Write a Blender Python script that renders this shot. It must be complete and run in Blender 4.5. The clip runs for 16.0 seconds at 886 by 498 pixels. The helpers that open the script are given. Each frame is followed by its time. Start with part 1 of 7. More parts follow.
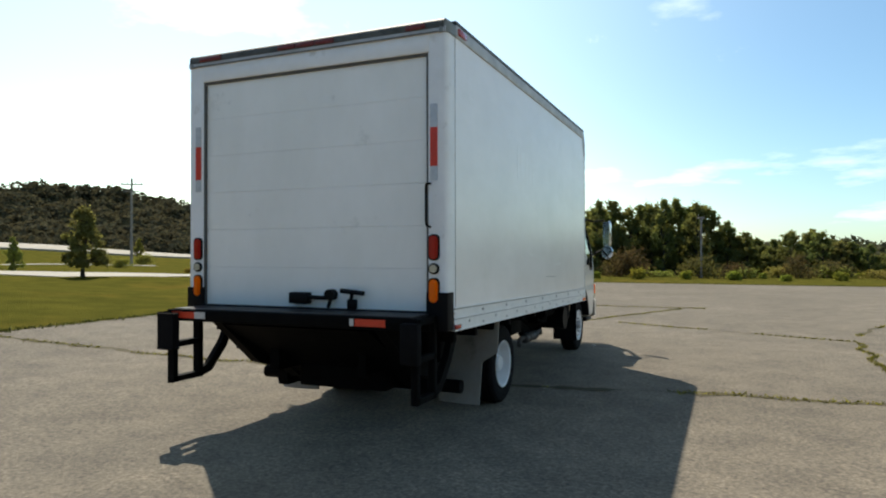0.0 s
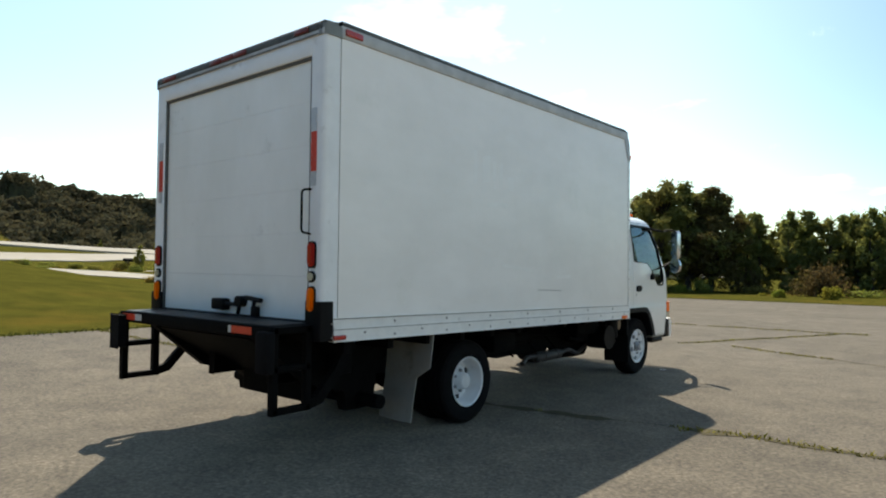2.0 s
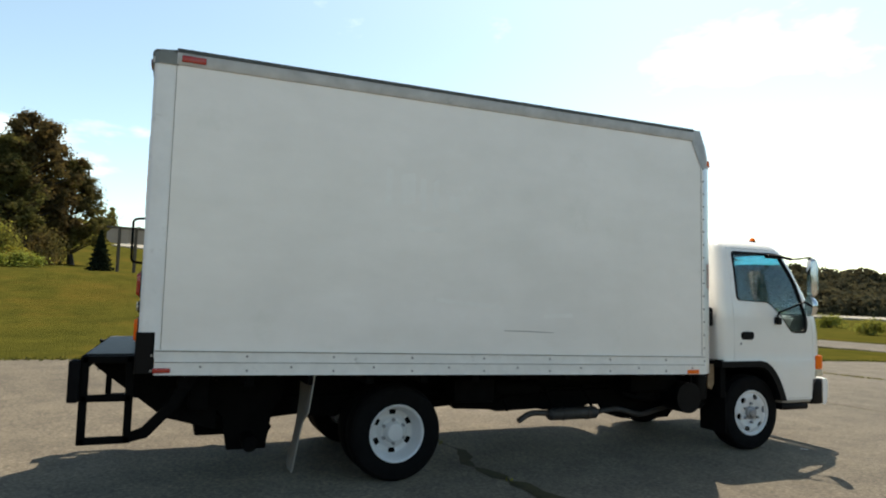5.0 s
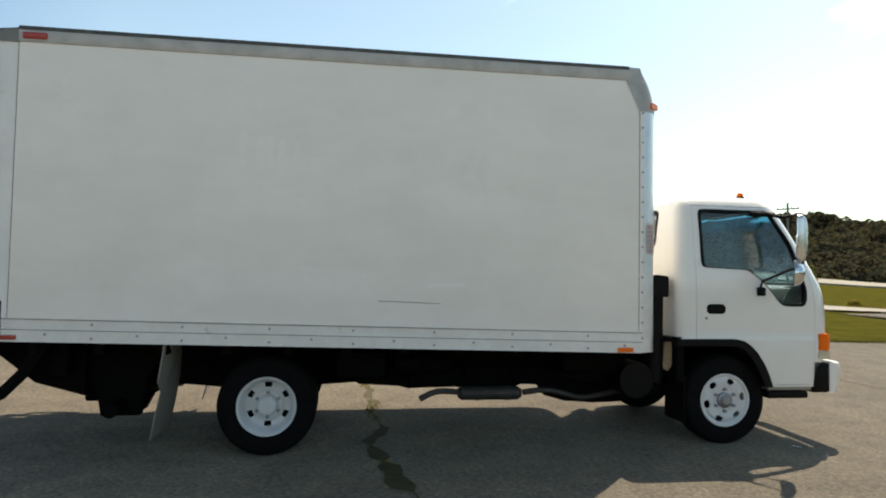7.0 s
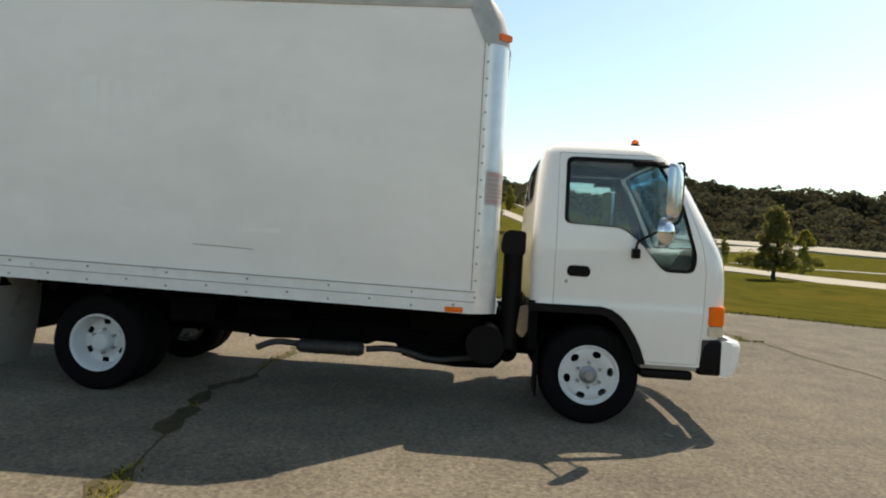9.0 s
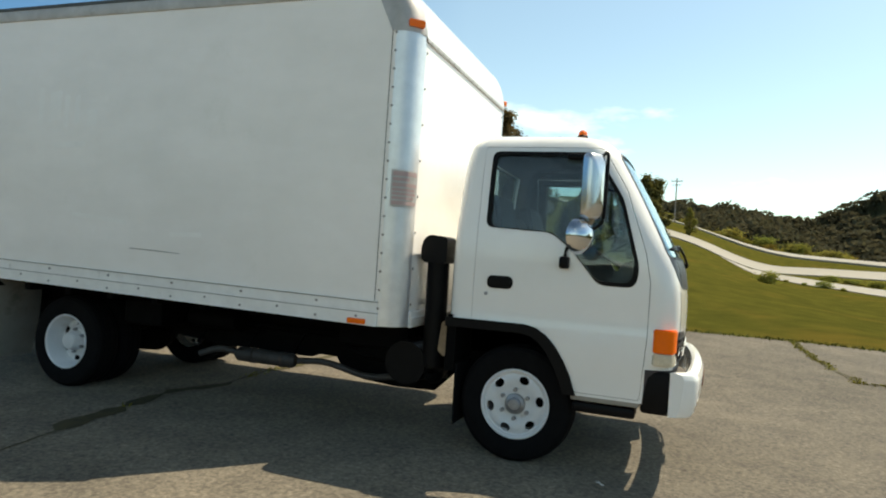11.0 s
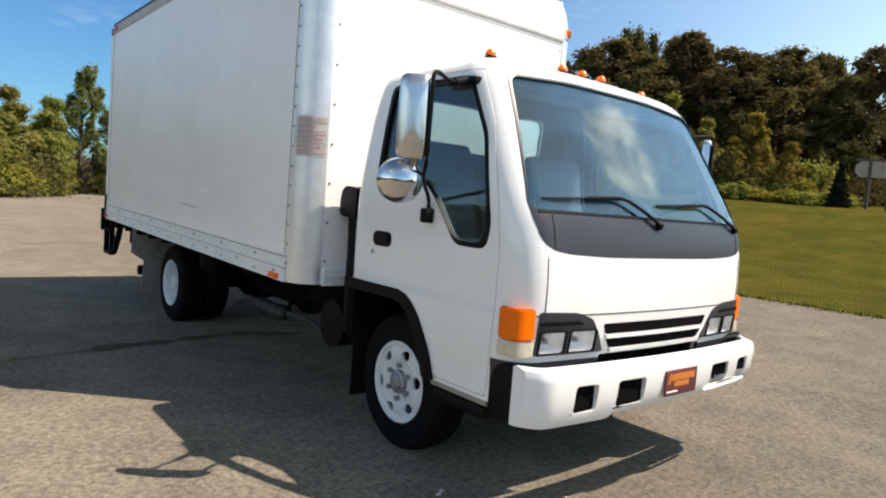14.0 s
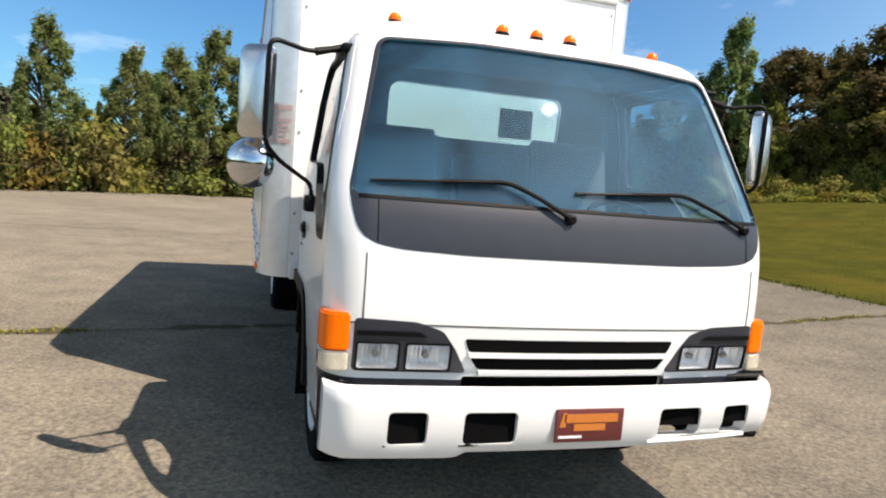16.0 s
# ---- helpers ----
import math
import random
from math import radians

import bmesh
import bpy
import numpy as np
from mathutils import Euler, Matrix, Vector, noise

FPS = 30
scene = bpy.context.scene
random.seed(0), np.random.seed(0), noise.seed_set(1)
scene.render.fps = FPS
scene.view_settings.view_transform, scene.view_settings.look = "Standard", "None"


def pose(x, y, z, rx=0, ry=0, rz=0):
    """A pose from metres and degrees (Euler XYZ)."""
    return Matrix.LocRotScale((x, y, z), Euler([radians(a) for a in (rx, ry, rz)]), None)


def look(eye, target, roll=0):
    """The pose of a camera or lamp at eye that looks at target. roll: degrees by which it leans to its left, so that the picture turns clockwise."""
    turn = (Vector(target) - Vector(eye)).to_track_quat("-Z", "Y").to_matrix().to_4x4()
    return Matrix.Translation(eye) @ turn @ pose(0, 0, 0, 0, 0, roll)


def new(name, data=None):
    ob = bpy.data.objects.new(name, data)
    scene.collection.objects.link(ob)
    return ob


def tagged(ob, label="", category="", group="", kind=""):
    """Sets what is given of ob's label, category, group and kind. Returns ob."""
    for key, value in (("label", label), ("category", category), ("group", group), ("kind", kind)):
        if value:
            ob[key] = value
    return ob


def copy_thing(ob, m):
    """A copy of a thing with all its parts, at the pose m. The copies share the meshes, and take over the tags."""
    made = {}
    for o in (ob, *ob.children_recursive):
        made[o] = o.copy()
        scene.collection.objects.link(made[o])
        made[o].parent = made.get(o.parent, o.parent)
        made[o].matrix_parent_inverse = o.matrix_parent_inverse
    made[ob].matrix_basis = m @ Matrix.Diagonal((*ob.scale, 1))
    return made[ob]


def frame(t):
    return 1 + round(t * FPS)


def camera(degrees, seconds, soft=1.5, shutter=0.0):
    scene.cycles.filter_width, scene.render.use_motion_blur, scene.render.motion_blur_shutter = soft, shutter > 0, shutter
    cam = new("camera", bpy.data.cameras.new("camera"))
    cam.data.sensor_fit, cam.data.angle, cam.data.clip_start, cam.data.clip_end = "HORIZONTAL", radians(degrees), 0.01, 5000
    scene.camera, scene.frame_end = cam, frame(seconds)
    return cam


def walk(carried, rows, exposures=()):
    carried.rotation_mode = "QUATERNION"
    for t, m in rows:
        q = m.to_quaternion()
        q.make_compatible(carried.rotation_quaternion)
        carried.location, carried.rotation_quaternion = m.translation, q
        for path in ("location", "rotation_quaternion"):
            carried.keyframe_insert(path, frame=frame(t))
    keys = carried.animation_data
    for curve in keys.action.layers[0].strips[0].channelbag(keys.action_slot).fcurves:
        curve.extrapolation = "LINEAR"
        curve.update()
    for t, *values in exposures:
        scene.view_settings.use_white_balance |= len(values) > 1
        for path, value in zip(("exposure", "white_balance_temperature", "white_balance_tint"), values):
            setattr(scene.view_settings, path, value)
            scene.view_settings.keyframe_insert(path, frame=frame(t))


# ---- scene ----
cam = camera(67.8, 16.0, soft=2.0)
PATH = [
    (0, (1.793, -6.121, 1.434), (1.0, -4.285, 1.452), -0.1),
    (0.5, (2.287, -5.856, 1.418), (1.361, -4.084, 1.449), 1.1),
    (1, (2.706, -5.528, 1.41), (1.606, -3.857, 1.414), 1.3),
    (1.5, (3.109, -5.158, 1.431), (1.911, -3.557, 1.488), 0.3),
    (2, (3.486, -4.759, 1.405), (2.197, -3.231, 1.463), 0.6),
    (2.5, (3.816, -4.281, 1.434), (2.412, -2.858, 1.479), 0.1),
    (3, (4.107, -3.778, 1.445), (2.593, -2.471, 1.455), 0.4),
    (3.5, (4.277, -3.27, 1.443), (2.672, -2.079, 1.52), 0.5),
    (4, (4.508, -2.737, 1.414), (2.818, -1.671, 1.496), -0.1),
    (4.2, (4.571, -2.538, 1.42), (2.821, -1.576, 1.53), 1.5),
    (6.3, (5.001, -0.239, 1.407), (3.066, 0.257, 1.509), -0.7),
    (6.5, (4.996, 0.0, 1.406), (3.038, 0.402, 1.469), 0.4),
    (7, (4.993, 0.564, 1.386), (3.017, 0.858, 1.472), 1.0),
    (7.5, (4.966, 1.126, 1.382), (2.977, 1.326, 1.439), 0.8),
    (8, (4.949, 1.76, 1.392), (2.953, 1.874, 1.463), -0.2),
    (8.5, (4.877, 2.423, 1.343), (2.877, 2.406, 1.366), -0.3),
    (8.7, (4.824, 2.665, 1.332), (2.825, 2.608, 1.318), 2.0),
    (10.8, (4.04, 4.572, 1.31), (2.139, 3.954, 1.353), 1.5),
    (11, (3.92, 4.748, 1.31), (2.036, 4.075, 1.327), 3.9),
    (11.5, (3.651, 5.165, 1.331), (1.836, 4.324, 1.334), 3.9),
    (12, (3.337, 5.541, 1.336), (1.595, 4.559, 1.324), 5.2),
    (12.5, (3.001, 5.872, 1.362), (1.367, 4.72, 1.313), 4.2),
    (13, (2.668, 6.198, 1.343), (1.157, 4.891, 1.253), 5.4),
    (13.5, (2.269, 6.458, 1.382), (0.869, 5.034, 1.279), 4.4),
    (14, (1.855, 6.696, 1.388), (0.585, 5.157, 1.245), 4.5),
    (14.5, (1.387, 6.844, 1.386), (0.155, 5.278, 1.204), 6.5),
    (15, (0.971, 6.989, 1.401), (-0.067, 5.29, 1.22), 6.1),
    (15.5, (0.557, 7.068, 1.427), (-0.262, 5.25, 1.267), 6.6),
    (16, (0.097, 7.121, 1.441), (-0.482, 5.217, 1.25), 4.7),
]
walk(cam, [(t, look(eye, target, roll)) for t, eye, target, roll in PATH],
     exposures=[(0, 0.34, 7100, 9), (1.5, 0.35, 7200, 9), (4, 0.37, 7350, 9), (6.5, 0.33, 7850, 11), (8.5, 0.33, 7850, 11), (11, 0.29, 7700, 6), (12.5, 0.37, 7550, 7), (13.5, 0.45, 7450, 12), (14.5, 0.46, 7200, 18), (16, 0.50, 7200, 16)])

# ---- light ----
SUN_TO = Vector((-0.475, 0.42, 1.0)).normalized()
sun_data = bpy.data.lights.new("sun", "SUN")
sun_data.energy, sun_data.angle, sun_data.color = 5.8, radians(0.53), (1.0, 0.955, 0.88)
sun = new("sun", sun_data)
sun.matrix_world = look(SUN_TO * 60, (0, 0, 0))

world = bpy.data.worlds.new("sky")
scene.world = world
world.use_nodes = True
wn, wl = world.node_tree.nodes, world.node_tree.links
wn.clear()
sky = wn.new("ShaderNodeTexSky")
sky.sky_type, sky.sun_disc = "NISHITA", False
sky.sun_elevation = math.asin(SUN_TO.z)
sky.sun_rotation = math.atan2(SUN_TO.x, SUN_TO.y)
sky.air_density, sky.dust_density, sky.ozone_density = 1.0, 0.45, 1.0
# thin fair-weather clouds, drawn on a plane high above
geo = wn.new("ShaderNodeTexCoord")
sep = wn.new("ShaderNodeSeparateXYZ")
wl.new(geo.outputs["Generated"], sep.inputs[0])
zup = wn.new("ShaderNodeMath"); zup.operation = "MAXIMUM"; zup.inputs[1].default_value = 0.03
wl.new(sep.outputs[2], zup.inputs[0])
zadd = wn.new("ShaderNodeMath"); zadd.operation = "ADD"; zadd.inputs[1].default_value = 0.12
wl.new(zup.outputs[0], zadd.inputs[0])
divx = wn.new("ShaderNodeMath"); divx.operation = "DIVIDE"
divy = wn.new("ShaderNodeMath"); divy.operation = "DIVIDE"
wl.new(sep.outputs[0], divx.inputs[0]); wl.new(zadd.outputs[0], divx.inputs[1])
wl.new(sep.outputs[1], divy.inputs[0]); wl.new(zadd.outputs[0], divy.inputs[1])
comb = wn.new("ShaderNodeCombineXYZ")
wl.new(divx.outputs[0], comb.inputs[0]); wl.new(divy.outputs[0], comb.inputs[1])
cn = wn.new("ShaderNodeTexNoise")
cn.inputs["Scale"].default_value, cn.inputs["Detail"].default_value, cn.inputs["Roughness"].default_value = 0.85, 7.0, 0.58
shift = wn.new("ShaderNodeVectorMath"); shift.operation = "ADD"
shift.inputs[1].default_value = (5.6, 2.3, 0.0)
wl.new(comb.outputs[0], shift.inputs[0])
wl.new(shift.outputs[0], cn.inputs["Vector"])
ramp = wn.new("ShaderNodeValToRGB")
ramp.color_ramp.elements[0].position, ramp.color_ramp.elements[1].position = 0.58, 0.84
wl.new(cn.outputs["Fac"], ramp.inputs[0])
mixc = wn.new("ShaderNodeMix"); mixc.data_type = "RGBA"
mixc.inputs["B"].default_value = (9.5, 9.8, 10.2, 1)
# the sky is hazy round the sun, a clear deep blue in the south and a lighter blue in the north
def towards(bearing_deg, lo, hi, most):
    dot, mr = wn.new("ShaderNodeVectorMath"), wn.new("ShaderNodeMapRange")
    dot.operation, mr.interpolation_type = "DOT_PRODUCT", "SMOOTHSTEP"
    dot.inputs[1].default_value = (-math.sin(radians(bearing_deg)), math.cos(radians(bearing_deg)), 0.0)
    mr.inputs["From Min"].default_value, mr.inputs["From Max"].default_value, mr.inputs["To Max"].default_value = lo, hi, most
    wl.new(geo.outputs["Generated"], dot.inputs[0])
    wl.new(dot.outputs["Value"], mr.inputs["Value"])
    return mr


south = wn.new("ShaderNodeMath"); south.operation = "MAXIMUM"
wl.new(towards(175, 0.05, 1.0, 1.0).outputs[0], south.inputs[0])
clear = wn.new("ShaderNodeMath"); clear.operation = "MAXIMUM"
wl.new(towards(-25, 0.62, 1.0, 0.70).outputs[0], clear.inputs[0])
wl.new(towards(98, 0.55, 1.0, 0.30).outputs[0], clear.inputs[1])
wl.new(clear.outputs[0], south.inputs[1])
deep = wn.new("ShaderNodeMix"); deep.data_type, deep.blend_type = "RGBA", "MULTIPLY"
deep.inputs["B"].default_value = (0.175, 0.37, 0.61, 1)
lowsky = wn.new("ShaderNodeMapRange"); lowsky.interpolation_type = "SMOOTHSTEP"
lowsky.inputs["From Min"].default_value, lowsky.inputs["From Max"].default_value = 0.66, 0.36
wl.new(sep.outputs[2], lowsky.inputs["Value"])
deepf = wn.new("ShaderNodeMath"); deepf.operation = "MULTIPLY"
wl.new(south.outputs[0], deepf.inputs[0]); wl.new(lowsky.outputs[0], deepf.inputs[1])
wl.new(deepf.outputs[0], deep.inputs["Factor"])
# the haze thins out towards the zenith
high = wn.new("ShaderNodeMapRange"); high.interpolation_type = "SMOOTHSTEP"
high.inputs["From Min"].default_value, high.inputs["From Max"].default_value = 0.40, 0.95
wl.new(sep.outputs[2], high.inputs["Value"])
thin = wn.new("ShaderNodeMix"); thin.data_type, thin.blend_type = "RGBA", "MULTIPLY"
thin.inputs["B"].default_value = (0.34, 0.37, 0.41, 1)
wl.new(high.outputs[0], thin.inputs["Factor"])
wl.new(sky.outputs[0], thin.inputs["A"])
wl.new(thin.outputs["Result"], deep.inputs["A"])
fewer = wn.new("ShaderNodeMath"); fewer.operation = "MULTIPLY_ADD"
fewer.inputs[1].default_value, fewer.inputs[2].default_value = -0.75, 1.0
wl.new(south.outputs[0], fewer.inputs[0])
cover = wn.new("ShaderNodeMath"); cover.operation = "MULTIPLY"
wl.new(ramp.outputs[0], cover.inputs[0]); wl.new(fewer.outputs[0], cover.inputs[1])
# one heaped cloud west of the sun
dotc = wn.new("ShaderNodeVectorMath"); dotc.operation = "DOT_PRODUCT"
dotc.inputs[1].default_value = Vector((-0.790, 0.236, 0.566)).normalized()
wl.new(geo.outputs["Generated"], dotc.inputs[0])
heap = wn.new("ShaderNodeMapRange"); heap.interpolation_type = "SMOOTHSTEP"
heap.inputs["From Min"].default_value, heap.inputs["From Max"].default_value = 0.988, 0.9992
wl.new(dotc.outputs["Value"], heap.inputs["Value"])
hn = wn.new("ShaderNodeTexNoise")
hn.inputs["Scale"].default_value, hn.inputs["Detail"].default_value, hn.inputs["Roughness"].default_value = 14.0, 6.0, 0.6
wl.new(geo.outputs["Generated"], hn.inputs["Vector"])
hsum = wn.new("ShaderNodeMath"); hsum.operation = "MULTIPLY_ADD"
hsum.inputs[1].default_value = 2.4
wl.new(hn.outputs["Fac"], hsum.inputs[0]); wl.new(heap.outputs[0], hsum.inputs[2])
hr = wn.new("ShaderNodeMapRange"); hr.interpolation_type = "SMOOTHSTEP"
hr.inputs["From Min"].default_value, hr.inputs["From Max"].default_value = 1.65, 2.5
wl.new(hsum.outputs[0], hr.inputs["Value"])
both_c = wn.new("ShaderNodeMath"); both_c.operation = "MAXIMUM"
wl.new(cover.outputs[0], both_c.inputs[0]); wl.new(hr.outputs[0], both_c.inputs[1])
wl.new(both_c.outputs[0], mixc.inputs["Factor"])
wl.new(deep.outputs["Result"], mixc.inputs["A"])
bg = wn.new("ShaderNodeBackground"); bg.inputs["Strength"].default_value = 0.21
tint = wn.new("ShaderNodeMix"); tint.data_type, tint.blend_type = "RGBA", "MULTIPLY"
tint.inputs["Factor"].default_value = 1.0
tint.inputs["B"].default_value = (0.985, 1.0, 0.868, 1)
wl.new(mixc.outputs["Result"], tint.inputs["A"])
wl.new(tint.outputs["Result"], bg.inputs["Color"])
wout = wn.new("ShaderNodeOutputWorld")
wl.new(bg.outputs[0], wout.inputs["Surface"])


# ---- materials ----
def mat(name, color, rough=0.5, metal=0.0, vary=0.0, scale=3.0, bump=0.0, bscale=60.0, coat=0.0, island=0.0, second=None,
        stain=None, stain_at=0.6, stain_scale=0.7, rough_vary=0.0, depth=0.01, spec=0.5):
    """Principled material with colour variation at two scales, stains and fine relief."""
    m = bpy.data.materials.new(name)
    m.use_nodes = True
    n, l = m.node_tree.nodes, m.node_tree.links
    b = n["Principled BSDF"]
    b.inputs["Base Color"].default_value = (*color, 1)
    b.inputs["Roughness"].default_value, b.inputs["Metallic"].default_value = rough, metal
    b.inputs["Coat Weight"].default_value, b.inputs["Coat Roughness"].default_value = coat, 0.06
    b.inputs["Specular IOR Level"].default_value = spec
    tc = n.new("ShaderNodeTexCoord")
    col = None
    if vary > 0 or second:
        t = n.new("ShaderNodeTexNoise")
        t.inputs["Scale"].default_value, t.inputs["Detail"].default_value, t.inputs["Roughness"].default_value = scale, 8.0, 0.65
        l.new(tc.outputs["Object"], t.inputs["Vector"])
        r = n.new("ShaderNodeValToRGB")
        lo = second or [c * (1 - vary) for c in color]
        hi = color if second else [min(1, c * (1 + vary)) for c in color]
        r.color_ramp.elements[0].position, r.color_ramp.elements[1].position = 0.3, 0.7
        r.color_ramp.elements[0].color, r.color_ramp.elements[1].color = (*lo, 1), (*hi, 1)
        l.new(t.outputs["Fac"], r.inputs[0])
        col = r.outputs[0]
        if rough_vary > 0:
            mr = n.new("ShaderNodeMapRange")
            mr.inputs["To Min"].default_value, mr.inputs["To Max"].default_value = rough - rough_vary, rough + rough_vary
            l.new(t.outputs["Fac"], mr.inputs["Value"])
            l.new(mr.outputs[0], b.inputs["Roughness"])
    if stain:
        t2 = n.new("ShaderNodeTexNoise")
        t2.inputs["Scale"].default_value, t2.inputs["Detail"].default_value, t2.inputs["Roughness"].default_value = stain_scale, 9.0, 0.7
        l.new(tc.outputs["Object"], t2.inputs["Vector"])
        r2 = n.new("ShaderNodeValToRGB")
        r2.color_ramp.elements[0].position, r2.color_ramp.elements[1].position = stain_at, min(1, stain_at + 0.18)
        l.new(t2.outputs["Fac"], r2.inputs[0])
        mx = n.new("ShaderNodeMix"); mx.data_type = "RGBA"
        l.new(r2.outputs[0], mx.inputs["Factor"])
        if col: l.new(col, mx.inputs["A"])
        else: mx.inputs["A"].default_value = (*color, 1)
        mx.inputs["B"].default_value = (*stain, 1)
        col = mx.outputs["Result"]
    if island > 0:
        g = n.new("ShaderNodeNewGeometry")
        hs = n.new("ShaderNodeHueSaturation")
        mr = n.new("ShaderNodeMapRange")
        mr.inputs["To Min"].default_value, mr.inputs["To Max"].default_value = 1 - island, 1 + island
        l.new(g.outputs["Random Per Island"], mr.inputs["Value"])
        l.new(mr.outputs[0], hs.inputs["Value"])
        oi = n.new("ShaderNodeObjectInfo")
        mh = n.new("ShaderNodeMapRange")
        mh.inputs["To Min"].default_value, mh.inputs["To Max"].default_value = 0.47, 0.52
        l.new(oi.outputs["Random"], mh.inputs["Value"])
        l.new(mh.outputs[0], hs.inputs["Hue"])
        if col: l.new(col, hs.inputs["Color"])
        else: hs.inputs["Color"].default_value = (*color, 1)
        col = hs.outputs[0]
    if col:
        l.new(col, b.inputs["Base Color"])
    if bump > 0:
        t3 = n.new("ShaderNodeTexNoise")
        t3.inputs["Scale"].default_value, t3.inputs["Detail"].default_value = bscale, 6.0
        l.new(tc.outputs["Object"], t3.inputs["Vector"])
        bp = n.new("ShaderNodeBump")
        bp.inputs["Strength"].default_value, bp.inputs["Distance"].default_value = bump, depth
        l.new(t3.outputs["Fac"], bp.inputs["Height"])
        l.new(bp.outputs[0], b.inputs["Normal"])
    return m


def glass(name, tint, rough=0.0, dust_sheen=None, dust_sheen_lo=0.0, dust_sheen_hi=0.0):
    m = bpy.data.materials.new(name)
    m.use_nodes = True
    b = m.node_tree.nodes["Principled BSDF"]
    b.inputs["Base Color"].default_value = (*tint, 1)
    b.inputs["Roughness"].default_value, b.inputs["Transmission Weight"].default_value, b.inputs["IOR"].default_value = rough, 1.0, 1.5
    # film over the glass: dust, and on the windscreen a painted sky sheen
    if dust_sheen:
        n, l = m.node_tree.nodes, m.node_tree.links
        d, mx = n.new("ShaderNodeBsdfDiffuse"), n.new("ShaderNodeMixShader")
        d.inputs["Color"].default_value = (*dust_sheen, 1)
        tc, t, mr = n.new("ShaderNodeTexCoord"), n.new("ShaderNodeTexNoise"), n.new("ShaderNodeMapRange")
        t.inputs["Scale"].default_value, t.inputs["Detail"].default_value, t.inputs["Distortion"].default_value = 2.2, 6.0, 0.8
        l.new(tc.outputs["Object"], t.inputs["Vector"])
        mr.inputs["From Min"].default_value, mr.inputs["From Max"].default_value = 0.35, 0.72
        mr.inputs["To Min"].default_value, mr.inputs["To Max"].default_value = dust_sheen_lo, dust_sheen_hi
        l.new(t.outputs["Fac"], mr.inputs["Value"])
        l.new(mr.outputs[0], mx.inputs[0])
        l.new(b.outputs[0], mx.inputs[1]); l.new(d.outputs[0], mx.inputs[2])
        l.new(mx.outputs[0], n["Material Output"].inputs["Surface"])
    return m


M_PANEL = mat("white_frp_panel", (0.915, 0.892, 0.866), 0.25, vary=0.035, scale=1.3, bump=0.06, bscale=9, stain=(0.84, 0.83, 0.785), stain_at=0.60, stain_scale=1.6, rough_vary=0.05, depth=0.004)


def add_streaks(m, stretch, scale, lo, hi):
    """Long faint weather streaks over a painted panel."""
    n, l = m.node_tree.nodes, m.node_tree.links
    b = n["Principled BSDF"]
    tc, mp, t = n.new("ShaderNodeTexCoord"), n.new("ShaderNodeMapping"), n.new("ShaderNodeTexNoise")
    mp.inputs["Scale"].default_value = stretch
    t.inputs["Scale"].default_value, t.inputs["Detail"].default_value, t.inputs["Roughness"].default_value = scale, 6.0, 0.6
    l.new(tc.outputs["Object"], mp.inputs["Vector"])
    l.new(mp.outputs[0], t.inputs["Vector"])
    r = n.new("ShaderNodeValToRGB")
    r.color_ramp.elements[0].position, r.color_ramp.elements[1].position = 0.36, 0.66
    r.color_ramp.elements[0].color, r.color_ramp.elements[1].color = (lo, lo, lo * 0.985, 1), (hi, hi, hi, 1)
    l.new(t.outputs["Fac"], r.inputs[0])
    mx = n.new("ShaderNodeMix"); mx.data_type, mx.blend_type = "RGBA", "MULTIPLY"
    mx.inputs["Factor"].default_value = 1.0
    l.new(b.inputs["Base Color"].links[0].from_socket, mx.inputs["A"])
    l.new(r.outputs[0], mx.inputs["B"])
    l.new(mx.outputs["Result"], b.inputs["Base Color"])


add_streaks(M_PANEL, (1, 0.5, 1.5), 1.3, 0.965, 1.04)
M_PAINT = mat("white_truck_paint", (0.86, 0.86, 0.84), 0.22, vary=0.025, scale=2.0, coat=0.6, stain=(0.70, 0.68, 0.62), stain_at=0.66, stain_scale=2.2)
M_FRAME = mat("white_rear_frame_paint", (0.84, 0.85, 0.85), 0.4, vary=0.06, scale=4, stain=(0.52, 0.51, 0.48), stain_at=0.60, stain_scale=5)
M_DOOR = mat("white_door_sheet", (0.90, 0.90, 0.865), 0.36, vary=0.03, scale=1.5, bump=0.05, bscale=5, stain=(0.55, 0.55, 0.52), stain_at=0.62, stain_scale=2, depth=0.006)
add_streaks(M_DOOR, (2.0, 1, 0.8), 1.2, 0.97, 1.03)
M_ALU = mat("brushed_aluminium", (0.76, 0.77, 0.78), 0.34, 0.6, vary=0.10, scale=6, bump=0.05, bscale=40, rough_vary=0.08)
M_GHOST = mat("pale_trace_paint", (0.915, 0.902, 0.872), 0.26, vary=0.03, scale=6)
M_RAIL = mat("weathered_aluminium_rail", (0.82, 0.81, 0.78), 0.5, 0.0, vary=0.07, scale=9, stain=(0.30, 0.28, 0.25), stain_at=0.62, stain_scale=8, rough_vary=0.1)
M_TOPRAIL = mat("dull_aluminium_top_rail", (0.47, 0.46, 0.45), 0.5, 0.3, vary=0.2, scale=5, stain=(0.26, 0.26, 0.25), stain_at=0.6, stain_scale=4)
M_REARRAIL = mat("grimy_rear_top_rail", (0.085, 0.088, 0.082), 0.6, 0.2, vary=0.35, scale=7, stain=(0.20, 0.20, 0.19), stain_at=0.58, stain_scale=6)
M_RIVET = mat("grimy_rivet", (0.30, 0.29, 0.28), 0.5, 0.6)
M_SEAM = mat("dark_seam_sealer", (0.09, 0.09, 0.085), 0.7)
